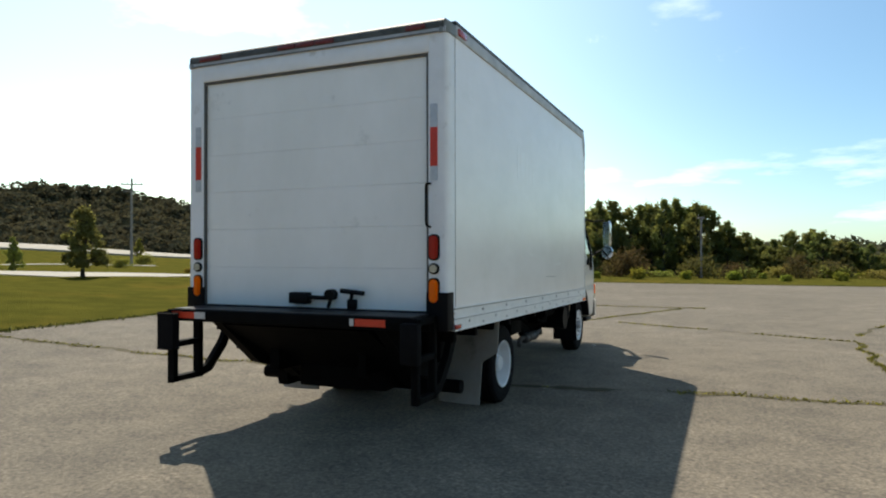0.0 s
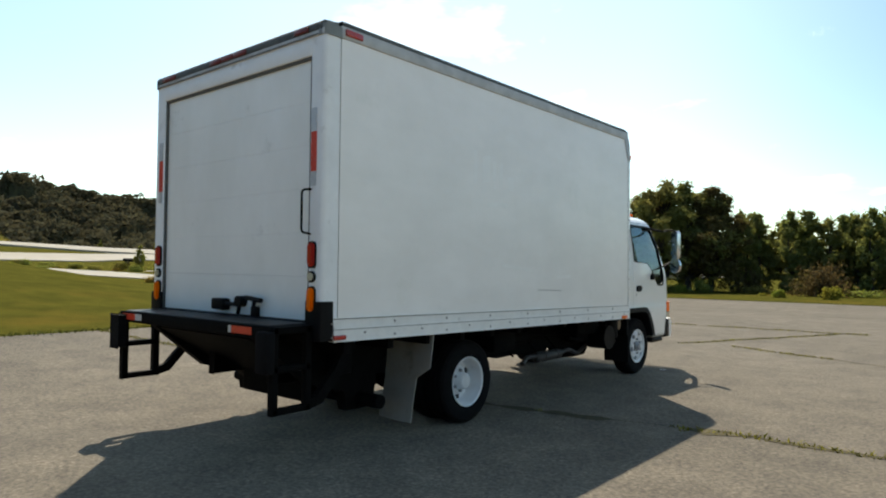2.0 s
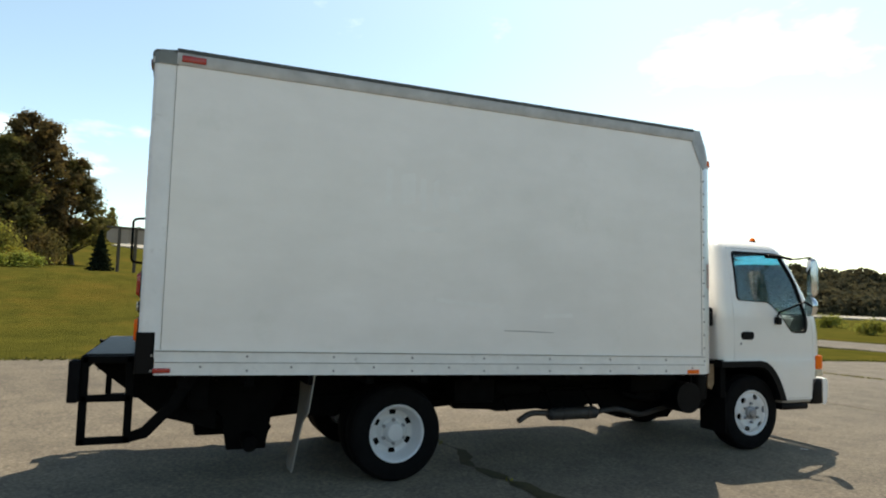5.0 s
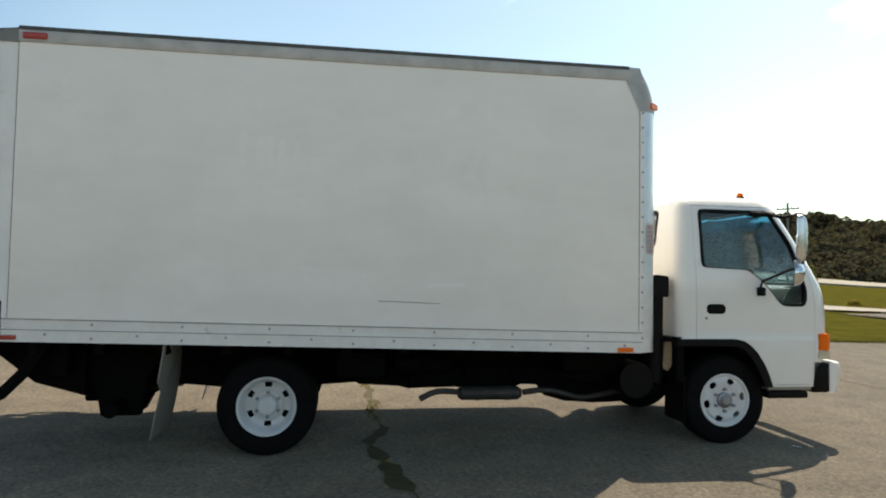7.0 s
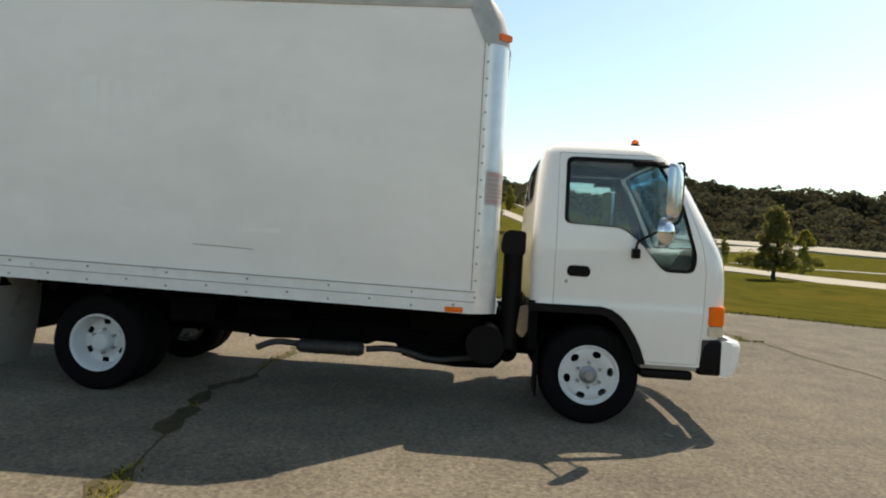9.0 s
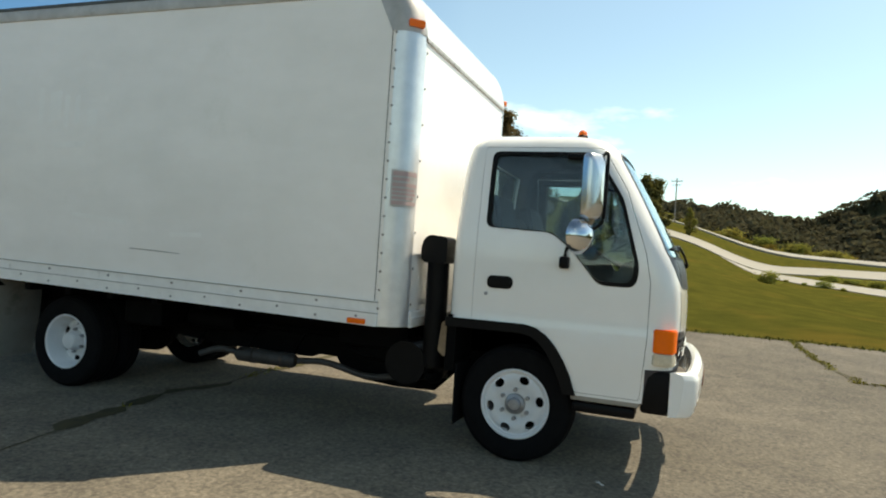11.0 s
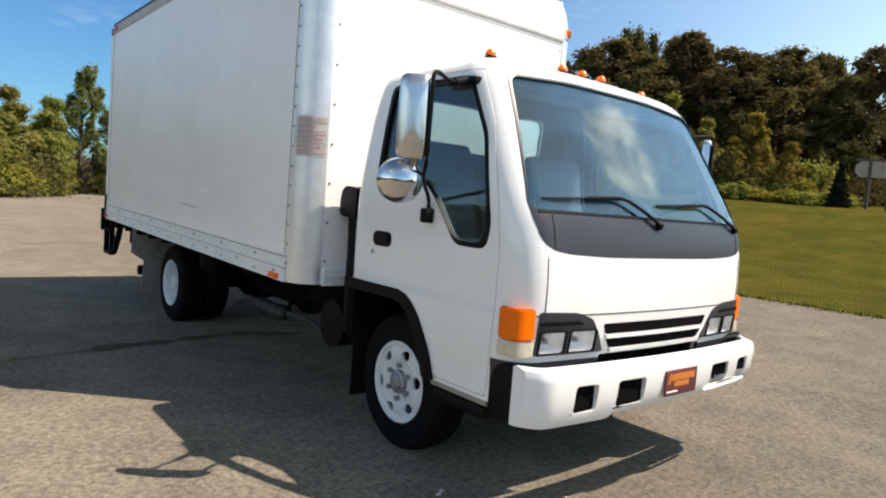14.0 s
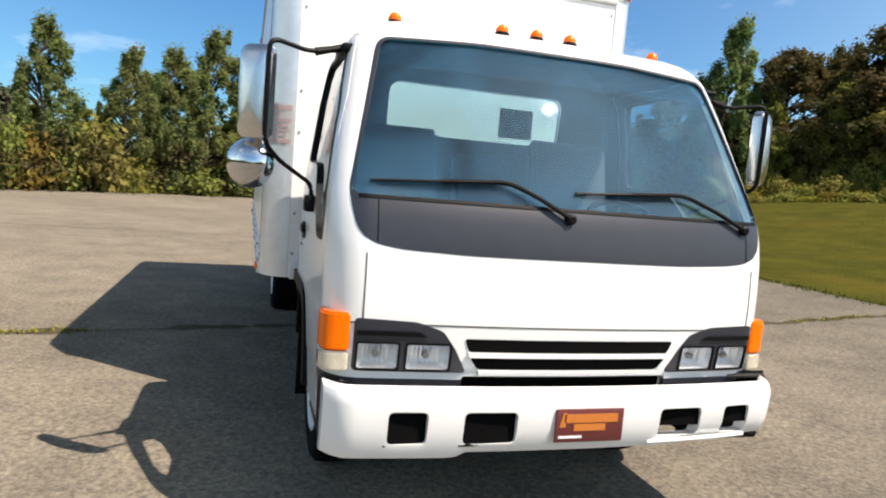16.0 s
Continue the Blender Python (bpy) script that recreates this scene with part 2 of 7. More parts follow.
M_BLACK = mat("black_plastic", (0.004, 0.004, 0.0045), 0.5, spec=0.13, vary=0.2, scale=20, bump=0.1, bscale=300, depth=0.002)
M_COWL = mat("charcoal_grey_paint", (0.026, 0.028, 0.037), 0.38, vary=0.1, scale=10)
M_CHASSIS = mat("black_chassis_steel", (0.0035, 0.0035, 0.0035), 0.75, 0.0, vary=0.4, scale=8, stain=(0.009, 0.007, 0.006), stain_at=0.62, stain_scale=6, bump=0.2, bscale=80, spec=0.06)
M_DECK = mat("worn_black_deck_steel", (0.012, 0.013, 0.015), 0.5, 0.2, vary=0.4, scale=14, stain=(0.045, 0.042, 0.04), stain_at=0.6, stain_scale=9, bump=0.3, bscale=90, spec=0.3)
M_RUBBER = mat("tyre_rubber", (0.005, 0.005, 0.0055), 0.85, spec=0.12, vary=0.3, scale=14, stain=(0.011, 0.0105, 0.010), stain_at=0.62, stain_scale=9, bump=0.2, bscale=120)
M_FLAP = mat("grey_rubber_flap", (0.29, 0.27, 0.235), 0.7, vary=0.12, scale=5, stain=(0.16, 0.15, 0.13), stain_at=0.58, stain_scale=4)
M_WHEEL = mat("white_wheel_enamel", (0.72, 0.73, 0.74), 0.35, vary=0.06, scale=9, stain=(0.33, 0.30, 0.27), stain_at=0.62, stain_scale=10)
M_HUB = mat("grey_hub_metal", (0.30, 0.31, 0.33), 0.45, 0.6, vary=0.2, scale=30)
# near-black that stands in for the shade inside openings and slots
M_HOLE = mat("recess_shade_black", (0.004, 0.004, 0.004), 1.0, spec=0.05)
M_CHROME = mat("chrome", (0.60, 0.63, 0.67), 0.09, 1.0, vary=0.03, scale=15)
M_STEEL = mat("polished_steel", (0.66, 0.68, 0.70), 0.24, 1.0, vary=0.06, scale=9)
M_MIRRORGLASS = mat("mirror_glass", (0.9, 0.9, 0.9), 0.01, 1.0)
M_AMBER = mat("amber_lens", (1.0, 0.16, 0.0), 0.30, coat=0.08, spec=0.3, vary=0.08, scale=60, bump=0.3, bscale=180, depth=0.002)
M_REDDARK = mat("faded_dark_red_lens", (0.15, 0.022, 0.018), 0.4, vary=0.2, scale=40)
M_CAP = mat("grimy_corner_cap", (0.20, 0.21, 0.20), 0.55, 0.2, vary=0.2, scale=9)
M_REDLENS = mat("red_lens", (0.42, 0.022, 0.015), 0.2, coat=0.5, vary=0.1, scale=50)
M_TAPE = mat("red_reflective_tape", (0.62, 0.05, 0.02), 0.35, vary=0.12, scale=30)
M_TAPEW = mat("silver_reflective_tape", (0.55, 0.56, 0.57), 0.35, 0.2, vary=0.12, scale=30)
M_LAMP = mat("headlamp_reflector", (0.74, 0.78, 0.82), 0.38, 0.9, vary=0.2, scale=14, bump=0.5, bscale=13, depth=0.004)
M_CLEAR = mat("clear_turn_lens", (0.62, 0.57, 0.45), 0.12, 0.2, vary=0.15, scale=40, coat=0.6, bump=0.4, bscale=120, depth=0.003)
M_HLGLASS = glass("headlamp_glass", (0.97, 0.98, 0.98))
M_GLASS = glass("green_tinted_glass", (0.50, 0.64, 0.66), dust_sheen=(0.3, 0.36, 0.40), dust_sheen_lo=0.0, dust_sheen_hi=0.03)
# blue film puts the sky's reflection into the screen's colour
M_WSGLASS = glass("windscreen_glass", (0.60, 0.80, 0.86), dust_sheen=(0.13, 0.38, 0.62), dust_sheen_lo=0.02, dust_sheen_hi=0.10)
M_BAND = glass("blue_shade_band", (0.16, 0.60, 0.86))
M_INSIDE = mat("grey_cab_trim", (0.045, 0.048, 0.055), 0.7, vary=0.15, scale=10)
M_SEAT = mat("blue_grey_seat_cloth", (0.055, 0.065, 0.085), 0.85, vary=0.2, scale=30, bump=0.2, bscale=150)
M_PLATE = mat("dark_red_plate", (0.13, 0.028, 0.026), 0.4, vary=0.1, scale=20)
M_PLATETXT = mat("orange_plate_print", (0.55, 0.17, 0.03), 0.5)
M_STICKER = mat("white_sticker", (0.80, 0.79, 0.77), 0.4, vary=0.04, scale=20)
M_STICKRED = mat("red_sticker_print", (0.80, 0.635, 0.615), 0.5)
M_RUST = mat("rusty_steel", (0.30, 0.21, 0.13), 0.75, vary=0.3, scale=14)
M_MUFFLER = mat("dull_exhaust_steel", (0.055, 0.052, 0.05), 0.6, 0.3, vary=0.3, scale=10, stain=(0.13, 0.08, 0.05), stain_at=0.6, stain_scale=7)

M_BARK = mat("tree_bark", (0.034, 0.028, 0.022), 0.9, vary=0.35, scale=6, bump=0.5, bscale=20, depth=0.03)


def leaf_mat(name, color, through_color, share=0.4, spread=0.26):
    """Leaves: dull on top, and light shines through them."""
    m = bpy.data.materials.new(name)
    m.use_nodes = True
    n, l = m.node_tree.nodes, m.node_tree.links
    n.remove(n["Principled BSDF"])
    g, oi = n.new("ShaderNodeNewGeometry"), n.new("ShaderNodeObjectInfo")
    mr, mh = n.new("ShaderNodeMapRange"), n.new("ShaderNodeMapRange")
    mr.inputs["To Min"].default_value, mr.inputs["To Max"].default_value = 1 - spread, 1 + spread
    mh.inputs["To Min"].default_value, mh.inputs["To Max"].default_value = 0.465, 0.525
    l.new(g.outputs["Random Per Island"], mr.inputs["Value"])
    # whole boughs turn browner or greener
    no, ad = n.new("ShaderNodeTexNoise"), n.new("ShaderNodeMath")
    no.inputs["Scale"].default_value, no.inputs["Detail"].default_value = 0.55, 1.0
    l.new(g.outputs["Position"], no.inputs["Vector"])
    ad.operation = "MULTIPLY_ADD"
    ad.inputs[1].default_value, ad.inputs[2].default_value = 1.6, -0.8
    l.new(no.outputs["Fac"], ad.inputs[0])
    ad2 = n.new("ShaderNodeMath")
    l.new(ad.outputs[0], ad2.inputs[0]); l.new(oi.outputs["Random"], ad2.inputs[1])
    l.new(ad2.outputs[0], mh.inputs["Value"])
    sh = []
    for kind, c in (("ShaderNodeBsdfDiffuse", color), ("ShaderNodeBsdfTranslucent", through_color)):
        hs, b = n.new("ShaderNodeHueSaturation"), n.new(kind)
        hs.inputs["Color"].default_value = (*c, 1)
        l.new(mr.outputs[0], hs.inputs["Value"]); l.new(mh.outputs[0], hs.inputs["Hue"])
        l.new(hs.outputs[0], b.inputs["Color"])
        sh.append(b)
    mx = n.new("ShaderNodeMixShader")
    mx.inputs[0].default_value = share
    l.new(sh[0].outputs[0], mx.inputs[1]); l.new(sh[1].outputs[0], mx.inputs[2])
    l.new(mx.outputs[0], n["Material Output"].inputs["Surface"])
    return m


M_LEAF = leaf_mat("green_leaves", (0.200, 0.205, 0.056), (0.28, 0.29, 0.055), 0.38)
M_LEAFDARK = leaf_mat("dark_oak_leaves", (0.088, 0.078, 0.036), (0.16, 0.135, 0.042), 0.36)
M_LEAFNORTH = leaf_mat("hedgerow_leaves", (0.125, 0.140, 0.052), (0.24, 0.255, 0.065), 0.45)
M_LEAFYELLOW = leaf_mat("yellowing_leaves", (0.185, 0.162, 0.035), (0.30, 0.26, 0.04))
M_LEAFPOPLAR = leaf_mat("poplar_leaves", (0.142, 0.182, 0.075), (0.24, 0.30, 0.09), 0.46)
M_LEAFLIGHT = leaf_mat("light_shrub_leaves", (0.17, 0.19, 0.035), (0.28, 0.30, 0.04))
M_NEEDLE = leaf_mat("spruce_needles", (0.016, 0.024, 0.015), (0.02, 0.03, 0.015), 0.2)
M_FARLEAF = leaf_mat("far_wood_leaves", (0.074, 0.076, 0.047), (0.10, 0.10, 0.05), 0.28, 0.22)
M_GRASS = mat("lawn_grass", (0.090, 0.083, 0.017), 0.95, second=(0.050, 0.053, 0.012), scale=0.9, stain=(0.108, 0.080, 0.018), stain_at=0.52, stain_scale=0.22, bump=1.0, bscale=24, depth=0.07, spec=0.0)
M_BLADE = mat("grass_blades", (0.066, 0.076, 0.010), 0.8, island=0.4, spec=0.2)
M_WEED = mat("dry_weed_tufts", (0.185, 0.150, 0.012), 0.85, island=0.5, spec=0.2)
M_ROAD = mat("pale_concrete_road", (0.245, 0.228, 0.19), 0.85, vary=0.08, scale=0.4, stain=(0.23, 0.215, 0.18), stain_at=0.55, stain_scale=0.2)
M_CRACK = mat("dark_filled_crack", (0.050, 0.040, 0.012), 0.95, vary=0.4, scale=9)
M_POLE = mat("grey_weathered_pole", (0.22, 0.20, 0.18), 0.85, vary=0.2, scale=4)
M_SIGN = mat("brown_sign_wood", (0.10, 0.075, 0.055), 0.8, vary=0.25, scale=3)
M_SIGNFACE = mat("beige_sign_panel", (0.42, 0.32, 0.26), 0.7, vary=0.08, scale=2)


def lot_material():
    """Old sun-bleached asphalt: exposed stones, worn lanes, stains and old tar."""
    m = bpy.data.materials.new("worn_pale_asphalt")
    m.use_nodes = True
    n, l = m.node_tree.nodes, m.node_tree.links
    b = n["Principled BSDF"]
    b.inputs["Roughness"].default_value, b.inputs["Specular IOR Level"].default_value = 0.85, 0.15
    b.inputs["Diffuse Roughness"].default_value = 0.6
    tc = n.new("ShaderNodeTexCoord")

    def noise_ramp(scale, detail, rough, p0, p1, c0, c1):
        t = n.new("ShaderNodeTexNoise")
        t.inputs["Scale"].default_value, t.inputs["Detail"].default_value, t.inputs["Roughness"].default_value = scale, detail, rough
        l.new(tc.outputs["Object"], t.inputs["Vector"])
        r = n.new("ShaderNodeValToRGB")
        r.color_ramp.elements[0].position, r.color_ramp.elements[1].position = p0, p1
        r.color_ramp.elements[0].color, r.color_ramp.elements[1].color = (*c0, 1), (*c1, 1)
        l.new(t.outputs["Fac"], r.inputs[0])
        return t, r

    _, base = noise_ramp(0.22, 9, 0.62, 0.32, 0.68, (0.150, 0.134, 0.109), (0.214, 0.191, 0.156))
    grit_t, grit = noise_ramp(26, 5, 0.8, 0.30, 0.72, (0.45, 0.45, 0.46), (1.45, 1.42, 1.36))
    _, patch = noise_ramp(1.9, 7, 0.7, 0.35, 0.66, (0.79, 0.79, 0.80), (1.17, 1.16, 1.14))
    vor = n.new("ShaderNodeTexVoronoi")
    vor.inputs["Scale"].default_value = 55
    l.new(tc.outputs["Object"], vor.inputs["Vector"])
    vr = n.new("ShaderNodeValToRGB")
    vr.color_ramp.elements[0].position, vr.color_ramp.elements[1].position = 0.0, 1.0
    vr.color_ramp.elements[0].color, vr.color_ramp.elements[1].color = (0.72, 0.71, 0.70, 1), (1.28, 1.25, 1.2, 1)
    l.new(vor.outputs["Color"], vr.inputs[0])
    out = base.outputs[0]
    for o in (grit.outputs[0], patch.outputs[0], vr.outputs[0]):
        mx = n.new("ShaderNodeMix"); mx.data_type, mx.blend_type = "RGBA", "MULTIPLY"
        mx.inputs["Factor"].default_value = 1.0
        l.new(out, mx.inputs["A"]); l.new(o, mx.inputs["B"])
        out = mx.outputs["Result"]
    l.new(out, b.inputs["Base Color"])
    bp = n.new("ShaderNodeBump")
    bp.inputs["Strength"].default_value, bp.inputs["Distance"].default_value = 0.6, 0.008
    l.new(grit_t.outputs["Fac"], bp.inputs["Height"])
    l.new(bp.outputs[0], b.inputs["Normal"])
    return m


M_LOT = lot_material()


# ---- mesh helpers ----
def finish(bm, angle=0.46):
    bmesh.ops.recalc_face_normals(bm, faces=bm.faces)
    for e in bm.edges:
        if len(e.link_faces) != 2:
            continue
        a, (p, q) = e.calc_face_angle(0), [f.calc_area() + 1e-9 for f in e.link_faces]
        e.smooth = a < angle and not (a > 0.2 and max(p, q) > 40 * min(p, q))
    for f in bm.faces:
        f.smooth = True


def obj(name, bm, material, done=True):
    if done:
        finish(bm)
    me = bpy.data.meshes.new(name)
    bm.to_mesh(me)
    bm.free()
    for m in material if isinstance(material, (list, tuple)) else [material]:
        me.materials.append(m)
    return new(name, me)


def part(name, bm, material, parent, label=""):
    ob = obj(name, bm, material)
    ob.parent = parent
    return tagged(ob, label)


def thing(name, label, category, at=(0, 0, 0), group=""):
    e = new(name)
    e.location = at
    return tagged(e, label, category, group)


def box(bm, x0, x1, y0, y1, z0, z1, bevel=0.0, seg=2):
    r = bmesh.ops.create_cube(bm, size=1.0)
    vs = r["verts"]
    for v in vs:
        v.co = Vector(((x0 + x1) / 2 + v.co.x * (x1 - x0), (y0 + y1) / 2 + v.co.y * (y1 - y0), (z0 + z1) / 2 + v.co.z * (z1 - z0)))
    if bevel > 0:
        es = list({e for v in vs for e in v.link_edges})
        bmesh.ops.bevel(bm, geom=es, offset=bevel, segments=seg, affect="EDGES", profile=0.5)
    return bm


def prism(bm, outline, axis, a0, a1, mi=0):
    """Outline of 2D points swept along an axis: x takes (y, z), y takes (x, z), z takes (x, y)."""
    put = {"x": lambda a, p: (a, p[0], p[1]), "y": lambda a, p: (p[0], a, p[1]), "z": lambda a, p: (p[0], p[1], a)}[axis]
    va = [bm.verts.new(put(a0, p)) for p in outline]
    vb = [bm.verts.new(put(a1, p)) for p in outline]
    k = len(outline)
    fs = [bm.faces.new(va), bm.faces.new(list(reversed(vb)))]
    for i in range(k):
        fs.append(bm.faces.new((va[i], vb[i], vb[(i + 1) % k], va[(i + 1) % k])))
    for f in fs:
        f.material_index = mi
    bmesh.ops.recalc_face_normals(bm, faces=fs)
    return bm


def tube(bm, points, r, seg=10, closed_ends=True, radii=None):
    """Round bar through the points."""
    pts = [Vector(p) for p in points]
    rings = []
    up = Vector((0, 0, 1))
    for i, p in enumerate(pts):
        d = (pts[min(i + 1, len(pts) - 1)] - pts[max(i - 1, 0)]).normalized()
        s = d.cross(up if abs(d.z) < 0.95 else Vector((1, 0, 0))).normalized()
        u = s.cross(d).normalized()
        rr = radii[i] if radii else r
        rings.append([bm.verts.new(p + (s * math.cos(a) + u * math.sin(a)) * rr) for a in [2 * math.pi * k / seg for k in range(seg)]])
    for a, b in zip(rings, rings[1:]):
        for k in range(seg):
            bm.faces.new((a[k], a[(k + 1) % seg], b[(k + 1) % seg], b[k]))
    if closed_ends:
        bm.faces.new(list(reversed(rings[0])))
        bm.faces.new(rings[-1])
    return bm


def bent(points, r=0.04, n=5):
    """The points with each inner corner rounded."""
    pts = [Vector(p) for p in points]
    out = [pts[0]]
    for a, b, c in zip(pts, pts[1:], pts[2:]):
        d0, d1 = (a - b), (c - b)
        k = min(r, d0.length * 0.45, d1.length * 0.45)
        p0, p1 = b + d0.normalized() * k, b + d1.normalized() * k
        for i in range(n + 1):
            t = i / n
            out.append(p0 * (1 - t) ** 2 + b * 2 * t * (1 - t) + p1 * t * t)
    return out + [pts[-1]]


def lathe_x(bm, profile, cx, cy, cz, seg=40, sign=1, mi=0):
    """Profile of (x outward, radius) turned round an axle along x."""
    rings = []
    for px, r in profile:
        rings.append([bm.verts.new((cx + sign * px, cy + r * math.cos(2 * math.pi * k / seg), cz + r * math.sin(2 * math.pi * k / seg))) for k in range(seg)])
    for a, b in zip(rings, rings[1:]):
        for k in range(seg):
            f = bm.faces.new((a[k], a[(k + 1) % seg], b[(k + 1) % seg], b[k]))
            f.material_index = mi
    return rings


def rounded(x0, x1, z0, z1, r, n=4):
    out = []
    for cx, cz, a0 in ((x1 - r, z1 - r, 0), (x0 + r, z1 - r, 90), (x0 + r, z0 + r, 180), (x1 - r, z0 + r, 270)):
        for i in range(n + 1):
            a = radians(a0 + 90 * i / n)
            out.append((cx + r * math.cos(a), cz + r * math.sin(a)))
    return out


def smooth_outline(pts, r=0.04, n=4):
    """A closed 2D outline with rounded corners."""
    k, out = len(pts), []
    for i in range(k):
        a, b, c = Vector(pts[i - 1]), Vector(pts[i]), Vector(pts[(i + 1) % k])
        d0, d1 = a - b, c - b
        s = min(r, d0.length * 0.45, d1.length * 0.45)
        p0, p1 = b + d0.normalized() * s, b + d1.normalized() * s
        for j in range(n + 1):
            t = j / n
            q = p0 * (1 - t) ** 2 + b * 2 * t * (1 - t) + p1 * t * t
            out.append((q.x, q.y))
    return out


def boolean(bm, cutter, op="DIFFERENCE"):
    """The bmesh cut by, or met with, the cutter."""
    obs = []
    for b in (bm, cutter):
        me = bpy.data.meshes.new("temporary")
        b.to_mesh(me)
        b.free()
        obs.append(new("temporary", me))
    md = obs[0].modifiers.new("cut", "BOOLEAN")
    md.object, md.operation, md.solver = obs[1], op, "EXACT"
    bpy.context.view_layer.update()
    got = bpy.data.meshes.new_from_object(obs[0].evaluated_get(bpy.context.evaluated_depsgraph_get()))
    out = bmesh.new()
    out.from_mesh(got)
    for o in obs:
        me = o.data
        bpy.data.objects.remove(o)
        bpy.data.meshes.remove(me)
    bpy.data.meshes.remove(got)
    return out


def smooth01(t):
    t = max(0.0, min(1.0, t))
    return t * t * (3 - 2 * t)


# ---- ground ----
LOT = [(-8.9, -48), (-8.9, -30), (-8.85, -12), (-8.9, -4), (-8.9, 2), (-8.95, 7), (-9.2, 10), (-9.2, 13), (-8.6, 17), (-7.4, 19.6), (-7.2, 20.6), (-8.2, 21.5), (-13, 22.6),
       (-24, 23.4), (-24, 29.4), (-13, 28.4), (-8, 28.6), (0, 28.2), (9, 28.0), (30, 27.5), (70, 27), (70, -2), (30, -6), (9, -20.5), (0, -30), (-6, -39)]


def inside(x, y, poly):
    hit, k = False, len(poly)
    for i in range(k):
        (x0, y0), (x1, y1) = poly[i - 1], poly[i]
        if (y0 > y) != (y1 > y) and x < (x1 - x0) * (y - y0) / (y1 - y0) + x0:
            hit = not hit
    return hit


def edge_distance(x, y, poly):
    best = 1e9
    k = len(poly)
    for i in range(k):
        (x0, y0), (x1, y1) = poly[i - 1], poly[i]
        dx, dy = x1 - x0, y1 - y0
        t = max(0.0, min(1.0, ((x - x0) * dx + (y - y0) * dy) / (dx * dx + dy * dy)))
        best = min(best, math.hypot(x - x0 - t * dx, y - y0 - t * dy))
    return best


def lot_z(x, y):
    """The lot is level round the truck and climbs a little towards its western edge."""
    t = max(0.0, min(1.0, (-2.8 - x) / 6.1))
    return 0.22 * t ** 1.4 * (1 - smooth01((y - 6.5) / 6.5)) * smooth01((y + 40) / 20)


def height(x, y):
    """The land: a lawn that climbs west of the lot, and slow hills beyond."""
    return lot_z(x, y) * (1 - smooth01((-20 - x) / 30)) + land(x, y)


def land(x, y):
    """The lawn and the hills above the level of the lot's edge."""
    u = max(0.0, -9.2 - x)
    across = smooth01((14.3 - y) / 18) * (0.55 + 0.45 * smooth01((y + 38) / 26))
    z = 2.30 * smooth01(u / 22) * across
    az = math.degrees(math.atan2(-x, y))
    west = float(np.interp(az, (28, 45, 56, 63, 70, 78, 90, 102), (0.0, 0.36, 0.55, 0.58, 0.62, 0.72, 0.88, 1.0))) if x < 0 else 0.0
    u = max(0.0, -10.8 - x)
    far = max(0.0, u - 22)
    far *= far / (far + 20 * smooth01((100 - az) / 15) + 0.001)
    z += 0.058 * far * west * (1 - 0.6 * smooth01((u - 110) / 120))
    z += 1.9 * smooth01((u - 22) / 20) * smooth01((-11 - y) / 12)
    z += 2.4 * smooth01((u - 75) / 28) * west
    # the shoulder that carries the junction, and the slope behind it
    z += 2.5 * smooth01((u - 45) / 38) * smooth01((az - 79) / 8) * smooth01((107 - az) / 9)
    z += 3.5 * smooth01((u - 116) / 26) * smooth01((az - 77) / 5) * smooth01((110 - az) / 9)
    z += 0.38 * smooth01(1 - math.hypot(x + 28, y - 16.5) / 11)
    if u > 0:
        z += 0.12 * noise.noise((x * 0.11, y * 0.11, 3)) * smooth01(u / 6)
    return z


bm = bmesh.new()
steps = sorted(set([-1500, -900, -500, -320, -240, -190, -160, -135] + [-120 + 4 * i for i in range(17)] + [round(-54 + 1.2 * i, 2) for i in range(46)] + [2 + 6 * i for i in range(14)] + [110, 160, 260, 500, 900, 1500]))
rowsy = sorted(set([-1500, -900, -500, -300, -200, -150, -120, -95, -75] + [-62 + 2 * i for i in range(62)] + [64, 70, 78, 88, 100, 120, 145, 175, 220, 320, 520, 900, 1500]))
grid = {}
for i, x in enumerate(steps):
    for j, y in enumerate(rowsy):
        z = height(x, y)
        e = edge_distance(x, y, LOT) if abs(x) < 90 and abs(y) < 90 else 99
        z += -0.10 if inside(x, y, LOT) and e > 0.0 else 0.02
        grid[i, j] = bm.verts.new((x, y, z))
for i in range(len(steps) - 1):
    for j in range(len(rowsy) - 1):
        bm.faces.new((grid[i, j], grid[i + 1, j], grid[i + 1, j + 1], grid[i, j + 1]))
tagged(obj("ground", bm, M_GRASS), "mown green and yellowish lawn and meadow rising gently", "grass ground", kind="structure")

bm = bmesh.new()
vs = [bm.verts.new((x, y, 0.0)) for x, y in LOT]
bm.faces.new(vs)
cuts = [((x, 0, 0), (1, 0, 0)) for x in (-8.4, -7.6, -6.8, -6.0, -5.2, -4.4, -3.6, -2.8)] + [((0, y, 0), (0, 1, 0)) for y in (-40, -36, -32, -28, -24, -20, 6.5, 8, 9, 10, 11, 12, 13)]
for co, no in cuts:
    bmesh.ops.bisect_plane(bm, geom=bm.verts[:] + bm.edges[:] + bm.faces[:], plane_co=co, plane_no=no)
for v in bm.verts:
    v.co.z = lot_z(v.co.x, v.co.y)
for f in bm.faces:
    f.normal_update()
    if f.normal.z < 0:
        f.normal_flip()
rim = [e for e in bm.edges if e.is_boundary]
for v in [g for g in bmesh.ops.extrude_edge_only(bm, edges=rim)["geom"] if isinstance(g, bmesh.types.BMVert)]:
    v.co.z -= 0.15
